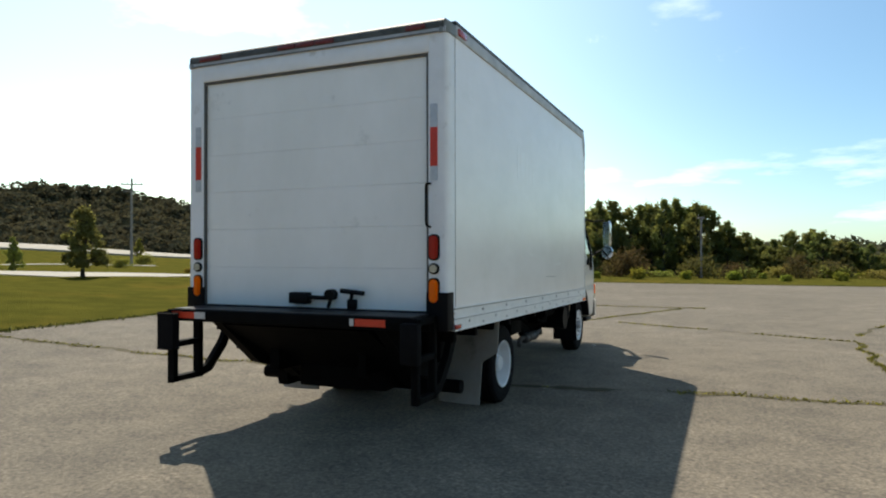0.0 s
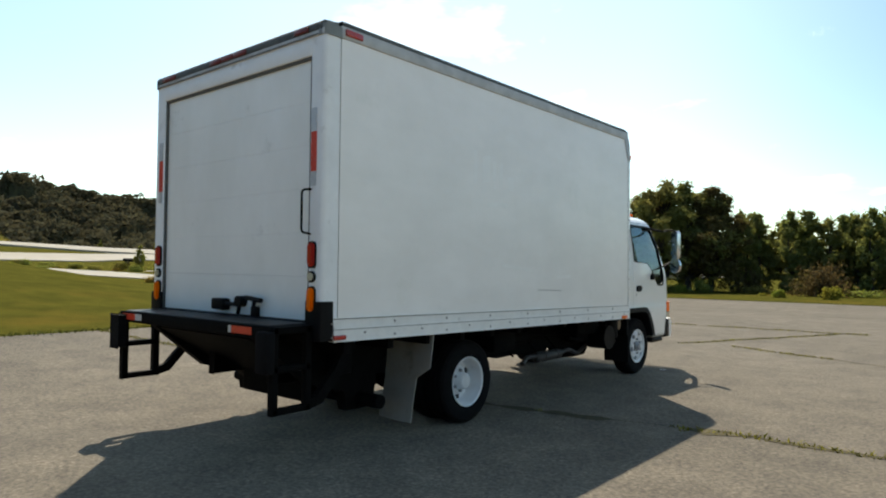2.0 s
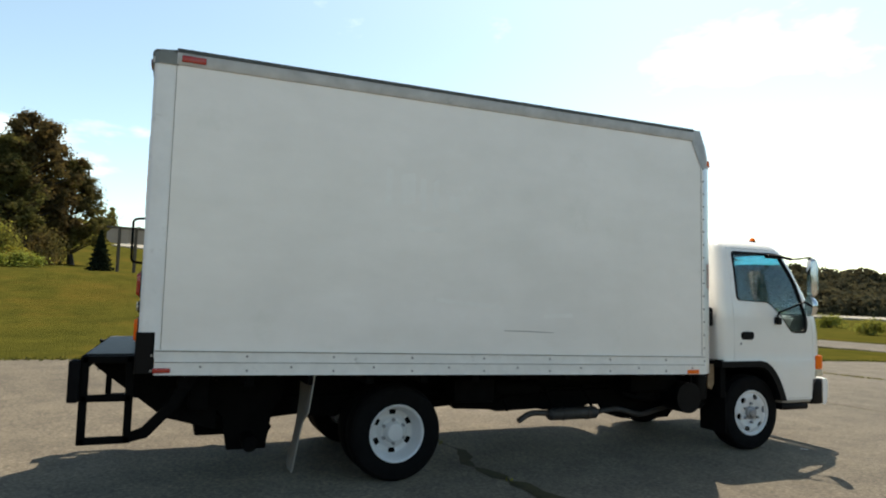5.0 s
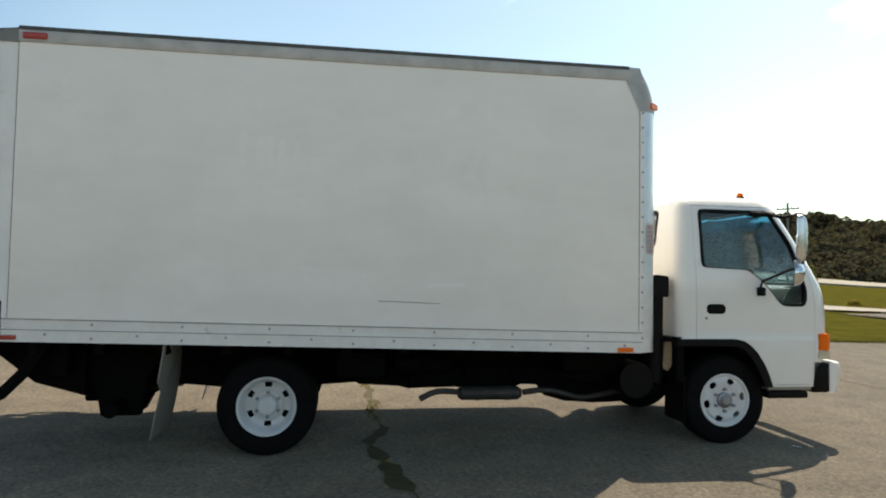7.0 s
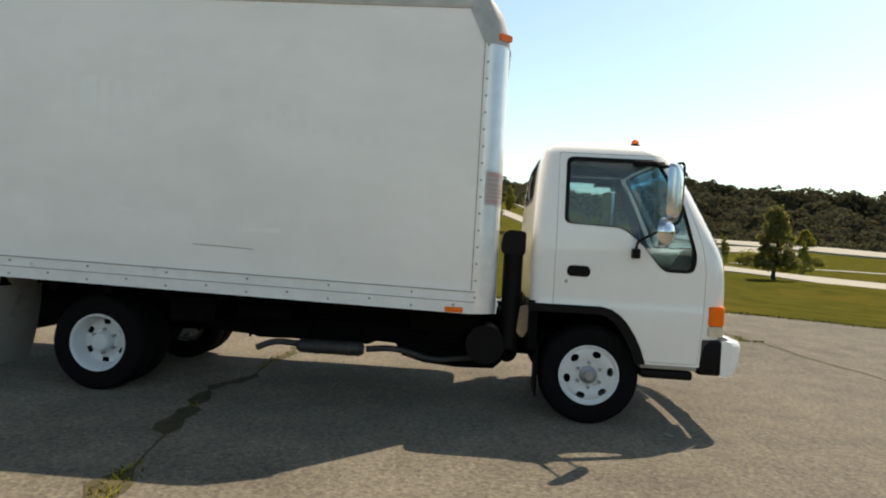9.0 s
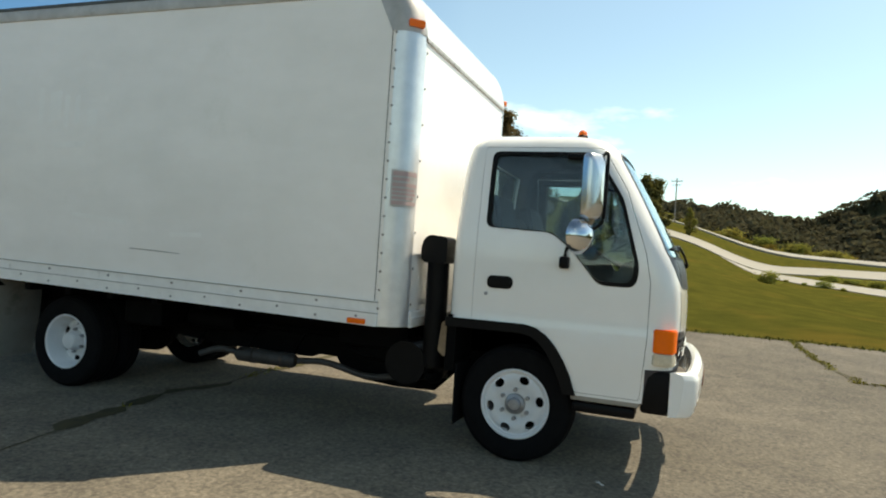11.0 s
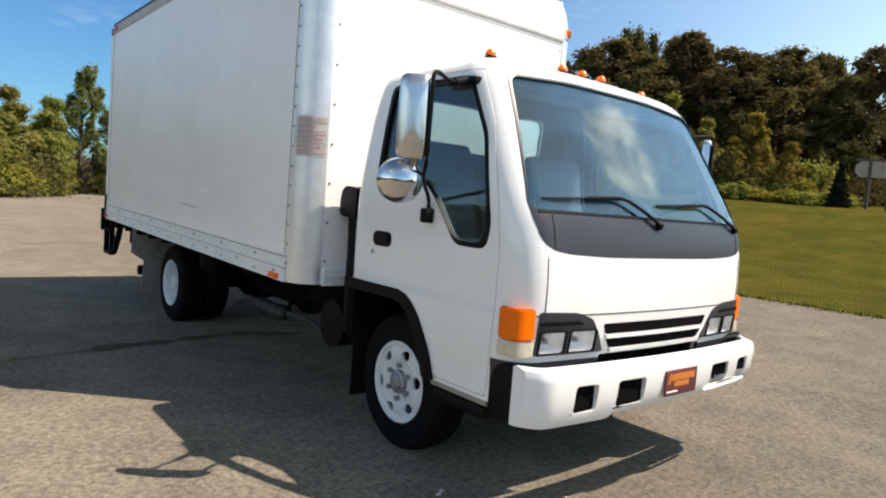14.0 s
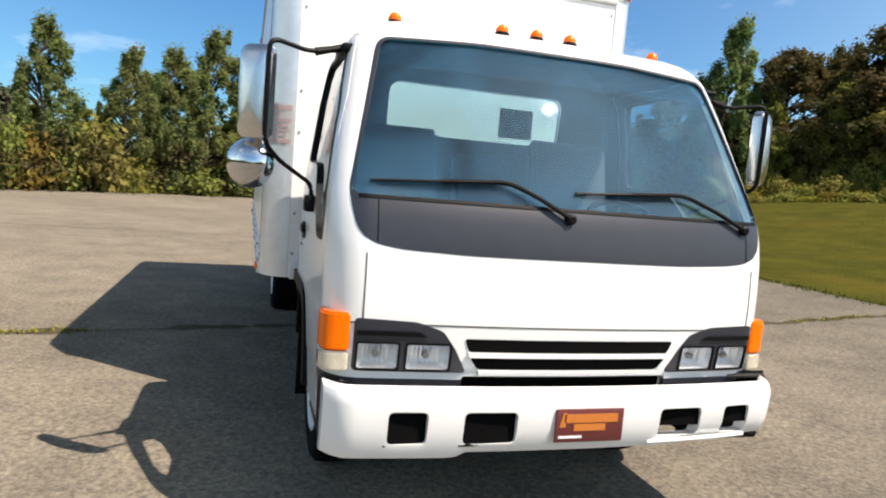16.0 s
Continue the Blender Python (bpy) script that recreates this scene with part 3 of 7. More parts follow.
tagged(obj("pavement", bm, M_LOT), "sun-bleached worn asphalt parking lot with weedy cracks", "parking lot", kind="structure")


def ribbon(bm, pts, width, lift, n=8, drop=0.25, bank=0.0):
    """A strip laid over the land along a bent line."""
    line = []
    for i in range(len(pts) - 1):
        p0, p1, p2, p3 = [Vector(pts[max(0, min(len(pts) - 1, k))]) for k in (i - 1, i, i + 1, i + 2)]
        for k in range(n):
            t = k / n
            line.append(0.5 * ((2 * p1) + (p2 - p0) * t + (2 * p0 - 5 * p1 + 4 * p2 - p3) * t * t + (3 * p1 - p0 - 3 * p2 + p3) * t ** 3))
    line.append(Vector(pts[-1]))
    prev = None
    for i, p in enumerate(line):
        d = (line[min(i + 1, len(line) - 1)] - line[max(i - 1, 0)]).normalized()
        s = Vector((-d.y, d.x))
        cross = [p + s * width * (0.5 - k / 6) for k in range(7)]
        top = [(q.x, q.y, height(q.x, q.y) + lift + bank * k / 6) for k, q in enumerate(cross)]
        ring = [bm.verts.new(c) for c in [(*top[0][:2], top[0][2] - drop)] + top + [(*top[-1][:2], top[-1][2] - drop)]]
        if prev:
            for k in range(len(ring) - 1):
                bm.faces.new((prev[k], prev[k + 1], ring[k + 1], ring[k]))
        prev = ring


bm = bmesh.new()
ribbon(bm, [(-23.5, 26.4), (-34, 27), (-47, 25), (-56, 21.5), (-68, 18), (-80, 14.5), (-91, 11)], 6.0, 0.08)
tagged(obj("road", bm, M_ROAD), "pale concrete access road curving over the meadow", "road", kind="structure")
bm = bmesh.new()
ribbon(bm, [(-20, 150), (-62, 112), (-98, 74), (-112, 34), (-118, 2), (-120, -50)], 7.0, 0.30, drop=0.4, bank=0.3)
tagged(obj("road_2", bm, M_ROAD), "distant pale highway on a low grassy bank", "road", kind="structure")
bm = bmesh.new()
ribbon(bm, [(-101, 50), (-98.5, 39), (-96, 31.5), (-93.6, 23), (-91.4, 15.4), (-90, 5), (-92, -8)], 9.0, 0.16, drop=0.3)
tagged(obj("road_3", bm, M_ROAD), "pale side road joining the highway", "road", kind="structure")
bm = bmesh.new()
ribbon(bm, [(-55, 47), (-60, 39), (-62, 34), (-67, 29)], 2.2, 0.06, drop=0.1)
tagged(obj("road_4", bm, M_ROAD), "narrow pale path over the meadow", "path", kind="structure")


def wander(p0, p1, step=0.12, amp=0.05, seed=1):
    a, b = Vector(p0), Vector(p1)
    n = max(3, int((b - a).length / step))
    s = Vector((-(b - a).y, (b - a).x)).normalized()
    return [a.lerp(b, i / n) + s * (noise.noise((i * 0.21, seed * 7.3, 0)) * amp * 2 + noise.noise((i * 0.9, seed * 3.1, 5)) * amp * 0.5) for i in range(n + 1)]


CRACKS = [((-8.85, 0.35), (-4.0, 0.86), 0.075, 1), ((-4.0, 0.86), (0.0, 0.88), 0.075, 2), ((0.0, 0.88), (1.9, 1.26), 0.11, 3), ((1.9, 1.26), (16, 1.5), 0.08, 4),
          ((-8.9, 6.6), (-5.5, 6.9), 0.07, 5), ((-5.5, 6.9), (-5.5, 7.2), 0.04, 20), ((-5.5, 7.2), (-1.2, 8.0), 0.03, 6), ((-1.2, 8.0), (0.9, 12.8), 0.05, 7), ((-6, 12.4), (1.2, 12.6), 0.05, 8),
          ((-0.4, 8.2), (3.7, 6.4), 0.04, 9), ((3.55, 3.4), (3.7, 6.2), 0.06, 10), ((3.9, 7.4), (4.6, 9.4), 0.06, 11), ((-9, 18), (20, 21), 0.03, 12),
          ((-10, -8), (16, -7.4), 0.03, 14),
          ((4.2, -2.5), (5.4, -6), 0.02, 17), ((2, -12), (9, -13), 0.03, 18), ((-5, -16), (6, -15), 0.03, 19)]
for p0, p1, w, seed in CRACKS:
    bm = bmesh.new()
    pts = wander(p0, p1, amp=0.06 if w > 0.02 else 0.03, seed=seed)
    prev = None
    for i, p in enumerate(pts):
        d = (pts[min(i + 1, len(pts) - 1)] - pts[max(i - 1, 0)]).normalized()
        s = Vector((-d.y, d.x))
        ww = w * 1.25 * (0.35 + 0.9 * abs(noise.noise((i * 0.33, seed, 2)))) if 0 < i < len(pts) - 1 else 0.004
        if -4.5 < p.x < 1.6 and 0.4 < p.y < 1.5:
            ww = ww * 1.3 if noise.noise((i * 0.17, seed, 6)) > 0.02 else 0.008
        pair = [bm.verts.new((*q, lot_z(q.x, q.y) + 0.005)) for q in (p + s * ww, p - s * ww)]
        if prev:
            bm.faces.new((prev[0], prev[1], pair[1], pair[0]))
        prev = pair
    tagged(obj("crack", bm, M_CRACK), "dark soil-filled crack in the old asphalt", "pavement crack", kind="structure")


def blades(name, spots, material, label, hi=0.1, spread=0.05, lean=0.6, width=0.006):
    """Many thin grass blades, one mesh."""
    rng = np.random.default_rng(len(name) + len(spots))
    p = np.array(spots)
    k = len(p)
    a = rng.uniform(0, 2 * np.pi, k)
    h = hi * rng.uniform(0.4, 1.2, k)
    dx, dy = np.cos(a), np.sin(a)
    bx, by = p[:, 0] + rng.normal(0, spread, k), p[:, 1] + rng.normal(0, spread, k)
    t = rng.uniform(0.1, lean, k) * h
    b = rng.uniform(0, 2 * np.pi, k)
    v = np.empty((k, 3, 3))
    v[:, 0] = np.stack([bx - dy * width, by + dx * width, p[:, 2]], 1)
    v[:, 1] = np.stack([bx + dy * width, by - dx * width, p[:, 2]], 1)
    v[:, 2] = np.stack([bx + np.cos(b) * t, by + np.sin(b) * t, p[:, 2] + h], 1)
    me = bpy.data.meshes.new(name)
    me.from_pydata(v.reshape(-1, 3).tolist(), [], np.arange(3 * k).reshape(-1, 3).tolist())
    me.materials.append(material)
    return tagged(new(name, me), label, "grass", kind="stuff")


rng = random.Random(4)
spots = []
for p0, p1, w, seed in CRACKS:
    if w < 0.034:
        continue
    for i, p in enumerate(wander(p0, p1, amp=0.06, seed=seed)):
        dens = noise.noise((i * 0.13, seed * 1.7, 9))
        # fewer weeds in the truck's shadow, which keeps the crack dark there
        shaded = -4.0 < p.x < 1.3 and 0.5 < p.y < 1.4
        if dens > (0.1 if shaded else -0.32):
            for _ in range(int((6 if shaded else 18) + 50 * max(0, dens - 0.1))):
                q = (p.x + rng.gauss(0, w * 0.42), p.y + rng.gauss(0, w * 0.42))
                spots.append((*q, lot_z(*q)))
blades("crack_weeds", spots, M_WEED, "dry yellow-green weeds growing along the asphalt cracks", hi=0.036, spread=0.016, lean=1.7, width=0.0075)
spots = []
for i in range(len(LOT)):
    (x0, y0), (x1, y1) = LOT[i - 1], LOT[i]
    if max(x0, x1) > 12 and min(x0, x1) > -5:
        continue
    n = int(math.hypot(x1 - x0, y1 - y0) * 130)
    for _ in range(n):
        t = rng.random()
        x, y = x0 + (x1 - x0) * t, y0 + (y1 - y0) * t
        spots.append((x + rng.gauss(0, 0.10), y + rng.gauss(0, 0.10), lot_z(x, y)))
blades("edge_grass", spots, M_BLADE, "uneven grass fringe along the edge of the lot", hi=0.055, spread=0.07, lean=1.4, width=0.011)


# ---- the truck ----
# Local axes: X to the truck's right side, Y forward from the rear axle, Z up.
truck = thing("box_truck", "white cab-over box truck with steel lift gate parked on old asphalt", "truck", at=(-1.178, 0, 0))
BW, BR, BF, BT = 1.148, -1.89, 3.078, 3.112


def bottom(y):
    """Underside of the cargo box, which hangs a little lower at the nose."""
    return 0.895 - 0.0165 * (y + 1.89)


def both(fn):
    for s in (1, -1):
        fn(s)


# cargo box
bm = bmesh.new()
box(bm, -BW + 0.02, BW - 0.02, BR + 0.05, 2.88, 0.93, 0.99)
cargo = part("cargo_box", bm, M_CHASSIS, truck, "tall white cargo box with aluminium rails")


def slab(name, s, y0, y1, z0a, z0b, z1, x_in, x_out, material, label="", bev=0.0):
    bm = bmesh.new()
    prism(bm, [(y0, z0a), (y1, z0b), (y1, z1), (y0, z1)], "x", s * x_in, s * x_out)
    if bev:
        bmesh.ops.bevel(bm, geom=bm.edges[:], offset=bev, segments=2, affect="EDGES")
    return part(name, bm, material, cargo, label)


def box_side(s):
    lo0, lo1 = bottom(-1.76) + 0.16, bottom(2.9) + 0.16
    slab("side_panel", s, -1.762, 2.925, lo0, lo1, 3.005, 1.115, BW, M_PANEL, "smooth off-white fibreglass side panel")
    # bottom rail: two steps of extrusion with a lip between them
    y0, y1 = -1.783, 2.925
    for za, zb, out in ((0.0, 0.086, 0.008), (0.086, 0.160, 0.004), (0.083, 0.092, 0.013), (0.157, 0.166, 0.010), (-0.004, 0.006, 0.014)):
        bm = bmesh.new()
        prism(bm, [(y0, bottom(y0) + za), (y1, bottom(y1) + za), (y1, bottom(y1) + zb), (y0, bottom(y0) + zb)], "x", s * 1.10, s * (BW + out))
        part("bottom_rail" if zb - za > 0.03 else "rail_lip", bm, M_RAIL, cargo, "scuffed aluminium bottom rail" if zb - za > 0.03 else "")
    # dark strips under the lips: the gap, and the step's shadow line drawn in
    for za in (0.0785, 0.152):
        bm = bmesh.new()
        prism(bm, [(y0, bottom(y0) + za), (y1, bottom(y1) + za), (y1, bottom(y1) + za + 0.0045), (y0, bottom(y0) + za + 0.0045)], "x", s * 1.10, s * (BW + 0.0085))
        part("rail_gap", bm, M_SEAM, cargo)
    bm = bmesh.new()
    for k in range(16):
        y = -1.80 + k * 0.305
        for zz, skip in ((0.052 if k % 2 else 0.026, 1), (0.124, 2)):
            if k % skip == 0:
                tube(bm, [(s * (BW + 0.002), y, bottom(y) + zz), (s * (BW + 0.0135), y, bottom(y) + zz)], 0.0085, 8)
    tagged(part("rivets", bm, M_RIVET, cargo), kind="stuff")
    # top rail
    bm = bmesh.new()
    prism(bm, smooth_outline([(1.10, 3.0), (BW + 0.012, 3.0), (BW + 0.012, 3.092), (BW - 0.004, BT), (1.05, BT), (1.05, 3.05)], 0.01, 2), "y", -1.75, 2.80)
    for v in bm.verts:
        v.co.x *= s
    part("top_rail", bm, M_TOPRAIL, cargo, "dull grey aluminium top rail")
    bm = bmesh.new()
    prism(bm, [(1.08, BT - 0.026), (BW + 0.015, BT - 0.026), (BW + 0.010, BT + 0.003), (1.08, BT + 0.003)], "y", -1.75, 2.80)
    for v in bm.verts:
        v.co.x *= s
    part("roof_edge", bm, M_REARRAIL, cargo, "grimy dark roof edge")
    slab("seam", s, -1.750, -1.747, lo0, lo0, 3.0, 1.12, BW + 0.0025, M_SEAM)
    slab("seam", s, 2.896, 2.900, lo1, lo1, 2.80, 1.12, BW + 0.0025, M_SEAM)
    # front corner: quarter round of sheet aluminium
    R = 0.155
    bm = bmesh.new()
    prev = None
    for k in range(13):
        a = radians(90 * k / 12)
        x, y = BW - R + R * math.cos(a), BF - R + R * math.sin(a)
        lo = bottom(3.0)
        pr = [bm.verts.new((s * x, y, lo)), bm.verts.new((s * x, y, 2.76)), bm.verts.new((s * (x - 0.03 * math.cos(a)), y - 0.03 * math.sin(a), 2.76)), bm.verts.new((s * (x - 0.03 * math.cos(a)), y - 0.03 * math.sin(a), lo))]
        if prev:
            for i in range(4):
                bm.faces.new((prev[i], prev[(i + 1) % 4], pr[(i + 1) % 4], pr[i]))
        else:
            bm.faces.new(pr)
        prev = pr
    bm.faces.new(list(reversed(prev)))
    part("front_corner", bm, M_ALU, cargo, "rounded brushed aluminium front corner with rivets")
    bm = bmesh.new()
    for k in range(16):
        z = 0.93 + k * 0.121
        tube(bm, [(s * (BW - 0.004), 2.925, z), (s * (BW + 0.005), 2.925, z)], 0.0085, 8)
        if k % 2 == 0:
            tube(bm, [(s * (BW - R - 0.025), BF - 0.01, z + 0.03), (s * (BW - R - 0.025), BF + 0.001, z + 0.03)], 0.0085, 8)
    tagged(part("rivets", bm, M_RIVET, cargo), kind="stuff")
    # nose corner cap
    bm = bmesh.new()
    rows = []
    prof = [(BF - 2.905 + 0.004, 2.755)] + [((BF - 2.905 + 0.004) * math.cos(radians(a)) ** 0.8 - 0.05 * math.sin(radians(a)), 2.78 + 0.332 * math.sin(radians(a))) for a in (0, 12, 24, 36, 48, 60, 72, 82, 90)]
    for ey, z in prof:
        sh = 0.014 * smooth01((z - 2.95) / 0.14)
        rows.append([bm.verts.new((s * (BW + 0.006 - sh - R + R * math.cos(radians(a))), 2.905 + ey * math.sin(radians(a)), z)) for a in range(0, 91, 9)])
    for a, b in zip(rows, rows[1:]):
        for i in range(10):
            bm.faces.new((a[i], a[i + 1], b[i + 1], b[i]))
    # flat cheek that runs back to the top rail
    cheek = [bm.verts.new((s * (BW + 0.006), 2.90, 2.755)), rows[0][0]]
    pts = [bm.verts.new((s * (BW + 0.006), y, z)) for y, z in ((2.895, 2.76), (2.78, 3.0), (2.78, 3.09))]
    top = bm.verts.new((s * (BW - 0.004), 2.78, BT + 0.002))
    col = [r[0] for r in rows]
    bm.faces.new([pts[0]] + col + [top, pts[2], pts[1]])
    bmesh.ops.delete(bm, geom=[cheek[0]], context="VERTS")
    part("nose_corner_cap", bm, M_TOPRAIL, cargo, "grey cast corner cap at the nose")
    bm = bmesh.new()
    prism(bm, rounded(-0.055, 0.055, -0.024, 0.024, 0.012), "y", 0, 0.03)
    for v in bm.verts:
        v.co = Vector((s * (BW - 0.066), 3.030, 2.812)) + Matrix.Rotation(-s * radians(50), 3, "Z") @ v.co
    part("marker_lamp", bm, M_AMBER, cargo, "amber clearance lamp")
    # lower front amber, lower rear red and upper rear red side markers
    for y0, y1, z0, z1, m in ((2.715, 2.845, -0.006, 0.03, M_AMBER), (-1.79, -1.68, 0.004, 0.036, M_REDLENS)):
        bm = bmesh.new()
        box(bm, s * (BW + 0.006), s * (BW + 0.024), y0, y1, bottom(y0) + z0 + 0.006, bottom(y0) + z1 + 0.006, 0.006)
        part("side_marker", bm, m, cargo)
    bm = bmesh.new()
    box(bm, s * (BW + 0.004), s * (BW + 0.026), -1.72, -1.56, 3.022, 3.068, 0.008)
    part("side_marker", bm, M_REDLENS, cargo)
    # rear post
    bm = bmesh.new()
    prism(bm, smooth_outline([(1.0, BR + 0.004), (1.13, BR), (BW + 0.002, BR + 0.02), (BW + 0.002, -1.748), (1.10, -1.748), (1.10, BR + 0.05), (1.0, BR + 0.05)], 0.015, 3), "z", 1.0, 3.0)
    for v in bm.verts:
        v.co.x *= s
    part("rear_post", bm, M_FRAME, cargo, "white steel rear corner post with lamps")
    bm = bmesh.new()
    prism(bm, smooth_outline([(0.99, BR - 0.012), (BW + 0.006, BR - 0.012), (BW + 0.006, -1.785), (0.99, -1.785)], 0.01, 2), "z", 0.90, 1.17)
    for v in bm.verts:
        v.co.x *= s
    part("corner_guard", bm, M_BLACK, cargo, "black steel corner guard")
    # lamps and reflective tape down the post
    xl = 1.048

    def oval(z0, z1, w, m, name):
        bm = bmesh.new()
        prism(bm, rounded(xl - w, xl + w, z0, z1, w * 0.98, 6), "y", BR - 0.03, BR + 0.01)
        bmesh.ops.bevel(bm, geom=[e for e in bm.edges if all(v.co.y < BR - 0.02 for v in e.verts)], offset=0.012, segments=2, affect="EDGES")
        for v in bm.verts:
            v.co.x *= s
        part(name, bm, m, cargo)
        bm = bmesh.new()
        prism(bm, rounded(xl - w - 0.010, xl + w + 0.010, z0 - 0.010, z1 + 0.010, w, 6), "y", BR - 0.008, BR + 0.01)
        for v in bm.verts:
            v.co.x *= s
        part("lamp_grommet", bm, M_BLACK, cargo)

    oval(1.405, 1.57, 0.032, M_REDLENS, "brake_lamp")
    oval(1.10, 1.262, 0.032, M_AMBER, "turn_lamp")
    bm = bmesh.new()
    tube(bm, [(s * xl, BR - 0.012, 1.337), (s * xl, BR + 0.01, 1.337)], 0.040, 20)
    part("lamp_grommet", bm, M_BLACK, cargo)
    bm = bmesh.new()
    tube(bm, [(s * xl, BR - 0.022, 1.337), (s * xl, BR + 0.01, 1.337)], 0.028, 20)
    part("reverse_lamp", bm, M_CLEAR, cargo)
    for z0, z1, m in ((2.06, 2.335, M_TAPE), (2.335, 2.50, M_TAPEW), (1.96, 2.06, M_TAPEW)):
        bm = bmesh.new()
        box(bm, s * (xl - 0.027), s * (xl + 0.027), BR - 0.004, BR + 0.01, z0, z1)
        part("reflective_tape", bm, m, cargo)
    if s > 0:
        bm = bmesh.new()
        tube(bm, bent([(1.02, BR + 0.01, 1.63), (1.02, BR - 0.075, 1.64), (1.02, BR - 0.075, 1.93), (1.02, BR + 0.01, 1.94)], 0.03), 0.008, 8)
        part("grab_handle", bm, M_CHASSIS, cargo)
        # old scratch on the panel
        bm = bmesh.new()
        prism(bm, [(0.82, 1.196), (1.05, 1.190), (1.29, 1.182), (1.29, 1.186), (1.06, 1.197), (0.82, 1.201)], "x", BW - 0.005, BW + 0.0015)
        part("scratch", bm, M_RIVET, cargo, "dark horizontal scrape mark")
        # faint pale bars and streaks on the side panel
        for ya, yb, za, zb, lean in ((-0.22, -0.17, 2.14, 2.44, 0.0), (-0.10, 0.02, 2.16, 2.40, 0.02), (0.06, 0.11, 2.12, 2.38, 0.0), (0.17, 0.22, 2.13, 2.36, 0.03), (0.30, 0.40, 2.13, 2.26, 0.0), (-0.02, 0.30, 1.955, 2.0, 0.01),
                                     (0.21, 0.77, 1.42, 1.455, -0.05), (1.19, 1.48, 1.305, 1.34, 0.01)):
            bm = bmesh.new()
            prism(bm, smooth_outline([(ya, za), (yb, za + lean), (yb, zb + lean), (ya, zb)], 0.016), "x", BW - 0.003, BW + 0.0012)
            part("lettering_trace", bm, M_GHOST, cargo, "faint pale trace on the side panel")


both(box_side)

# front wall, nose and roof
bm = bmesh.new()
box(bm, -(BW - 0.156), BW - 0.156, BF - 0.035, BF - 0.004, bottom(3.0), 2.745)
part("front_wall", bm, M_PANEL, cargo, "white fibreglass front wall")
bm = bmesh.new()
box(bm, -(BW - 0.17), BW - 0.17, BF - 0.01, BF + 0.012, bottom(3.0) - 0.01, bottom(3.0) + 0.10, 0.006)
box(bm, -(BW - 0.17), BW - 0.17, BF - 0.01, BF + 0.020, bottom(3.0) + 0.045, bottom(3.0) + 0.06, 0.004)
part("front_sill", bm, M_RAIL, cargo)
nose = [(BF - 2.905 + 0.004, 2.735)] + [((BF - 2.905 + 0.004) * math.cos(radians(a)) ** 0.8 - 0.05 * math.sin(radians(a)), 2.78 + 0.332 * math.sin(radians(a))) for a in (0, 8, 16, 24, 32, 40, 48, 56, 64, 72, 80, 86, 90)]
bm = bmesh.new()
outer = [(2.905 + e, z) for e, z in nose]
inner = [(2.80, BT - 0.03), (2.80, 2.735)]
prism(bm, outer + inner, "x", -(BW - 0.150), BW - 0.150)
part("nose_cap", bm, M_PAINT, cargo, "white rounded nose cap above the cab")
bm = bmesh.new()
box(bm, -(BW - 0.15), BW - 0.15, BF - 0.02, BF + 0.010, 2.722, 2.752, 0.004)
for k in range(17):
    x = -0.92 + k * 0.115
    tube(bm, [(x, BF, 2.737), (x, BF + 0.014, 2.737)], 0.009, 8)
part("nose_seam", bm, M_TOPRAIL, cargo, "riveted grey seam strip under the nose")
bm = bmesh.new()
box(bm, -(BW - 0.03), BW - 0.03, BR + 0.05, 2.87, BT - 0.03, BT - 0.004)
part("roof", bm, M_ALU, cargo)

# rear header, sill and top rail
bm = bmesh.new()
box(bm, -1.012, 1.012, BR + 0.001, BR + 0.06, 2.872, 3.0, 0.006)
part("rear_header", bm, M_FRAME, cargo, "white steel rear header")
bm = bmesh.new()
prism(bm, smooth_outline([(BR - 0.010, 2.998), (BR - 0.010, 3.040), (BR + 0.14, 3.040), (BR + 0.14, 2.998)], 0.004, 2), "x", -BW + 0.01, BW - 0.01)
part("rear_top_rail", bm, M_TOPRAIL, cargo, "dull grey rear top rail")
bm = bmesh.new()
prism(bm, smooth_outline([(BR - 0.014, 3.028), (BR - 0.014, 3.076), (BR + 0.006, BT - 0.014), (BR + 0.10, BT - 0.006), (BR + 0.16, BT + 0.004), (BR + 0.16, 3.028)], 0.010, 2), "x", -BW + 0.02, BW - 0.02)
part("roof_edge", bm, M_REARRAIL, cargo, "grimy dark roof edge")
bm = bmesh.new()
box(bm, -BW + 0.06, BW - 0.06, BR - 0.0145, BR + 0.02, 3.000, 3.006)
part("rail_gap", bm, M_SEAM, cargo)
for s in (1, -1):
    bm = bmesh.new()
    prism(bm, smooth_outline([(BW - 0.03, BR - 0.014), (BW + 0.012, BR + 0.02), (BW + 0.013, -1.735), (BW - 0.06, -1.735), (BW - 0.06, BR - 0.014)], 0.02, 4), "z", 2.996, BT - 0.014)
    bmesh.ops.bevel(bm, geom=[e for e in bm.edges if all(v.co.z > BT - 0.02 for v in e.verts)], offset=0.026, segments=3, affect="EDGES")
    for v in bm.verts:
        v.co.x *= s
    part("top_corner_cap", bm, M_CAP, cargo, "dark grey-green cast corner cap")
for x0, x1 in ((-1.02, -0.80), (-0.25, -0.09), (-0.08, 0.08), (0.09, 0.25), (0.84, 0.99)):
    bm = bmesh.new()
    box(bm, x0, x1, BR - 0.028, BR - 0.008, 3.034, 3.072, 0.008)
    part("marker_lamp", bm, M_REDDARK, cargo, "dull dark red clearance lamp")
bm = bmesh.new()
box(bm, -1.0, 1.0, BR - 0.004, BR + 0.06, 0.915, 1.03, 0.006)
part("rear_sill", bm, M_BLACK, cargo)

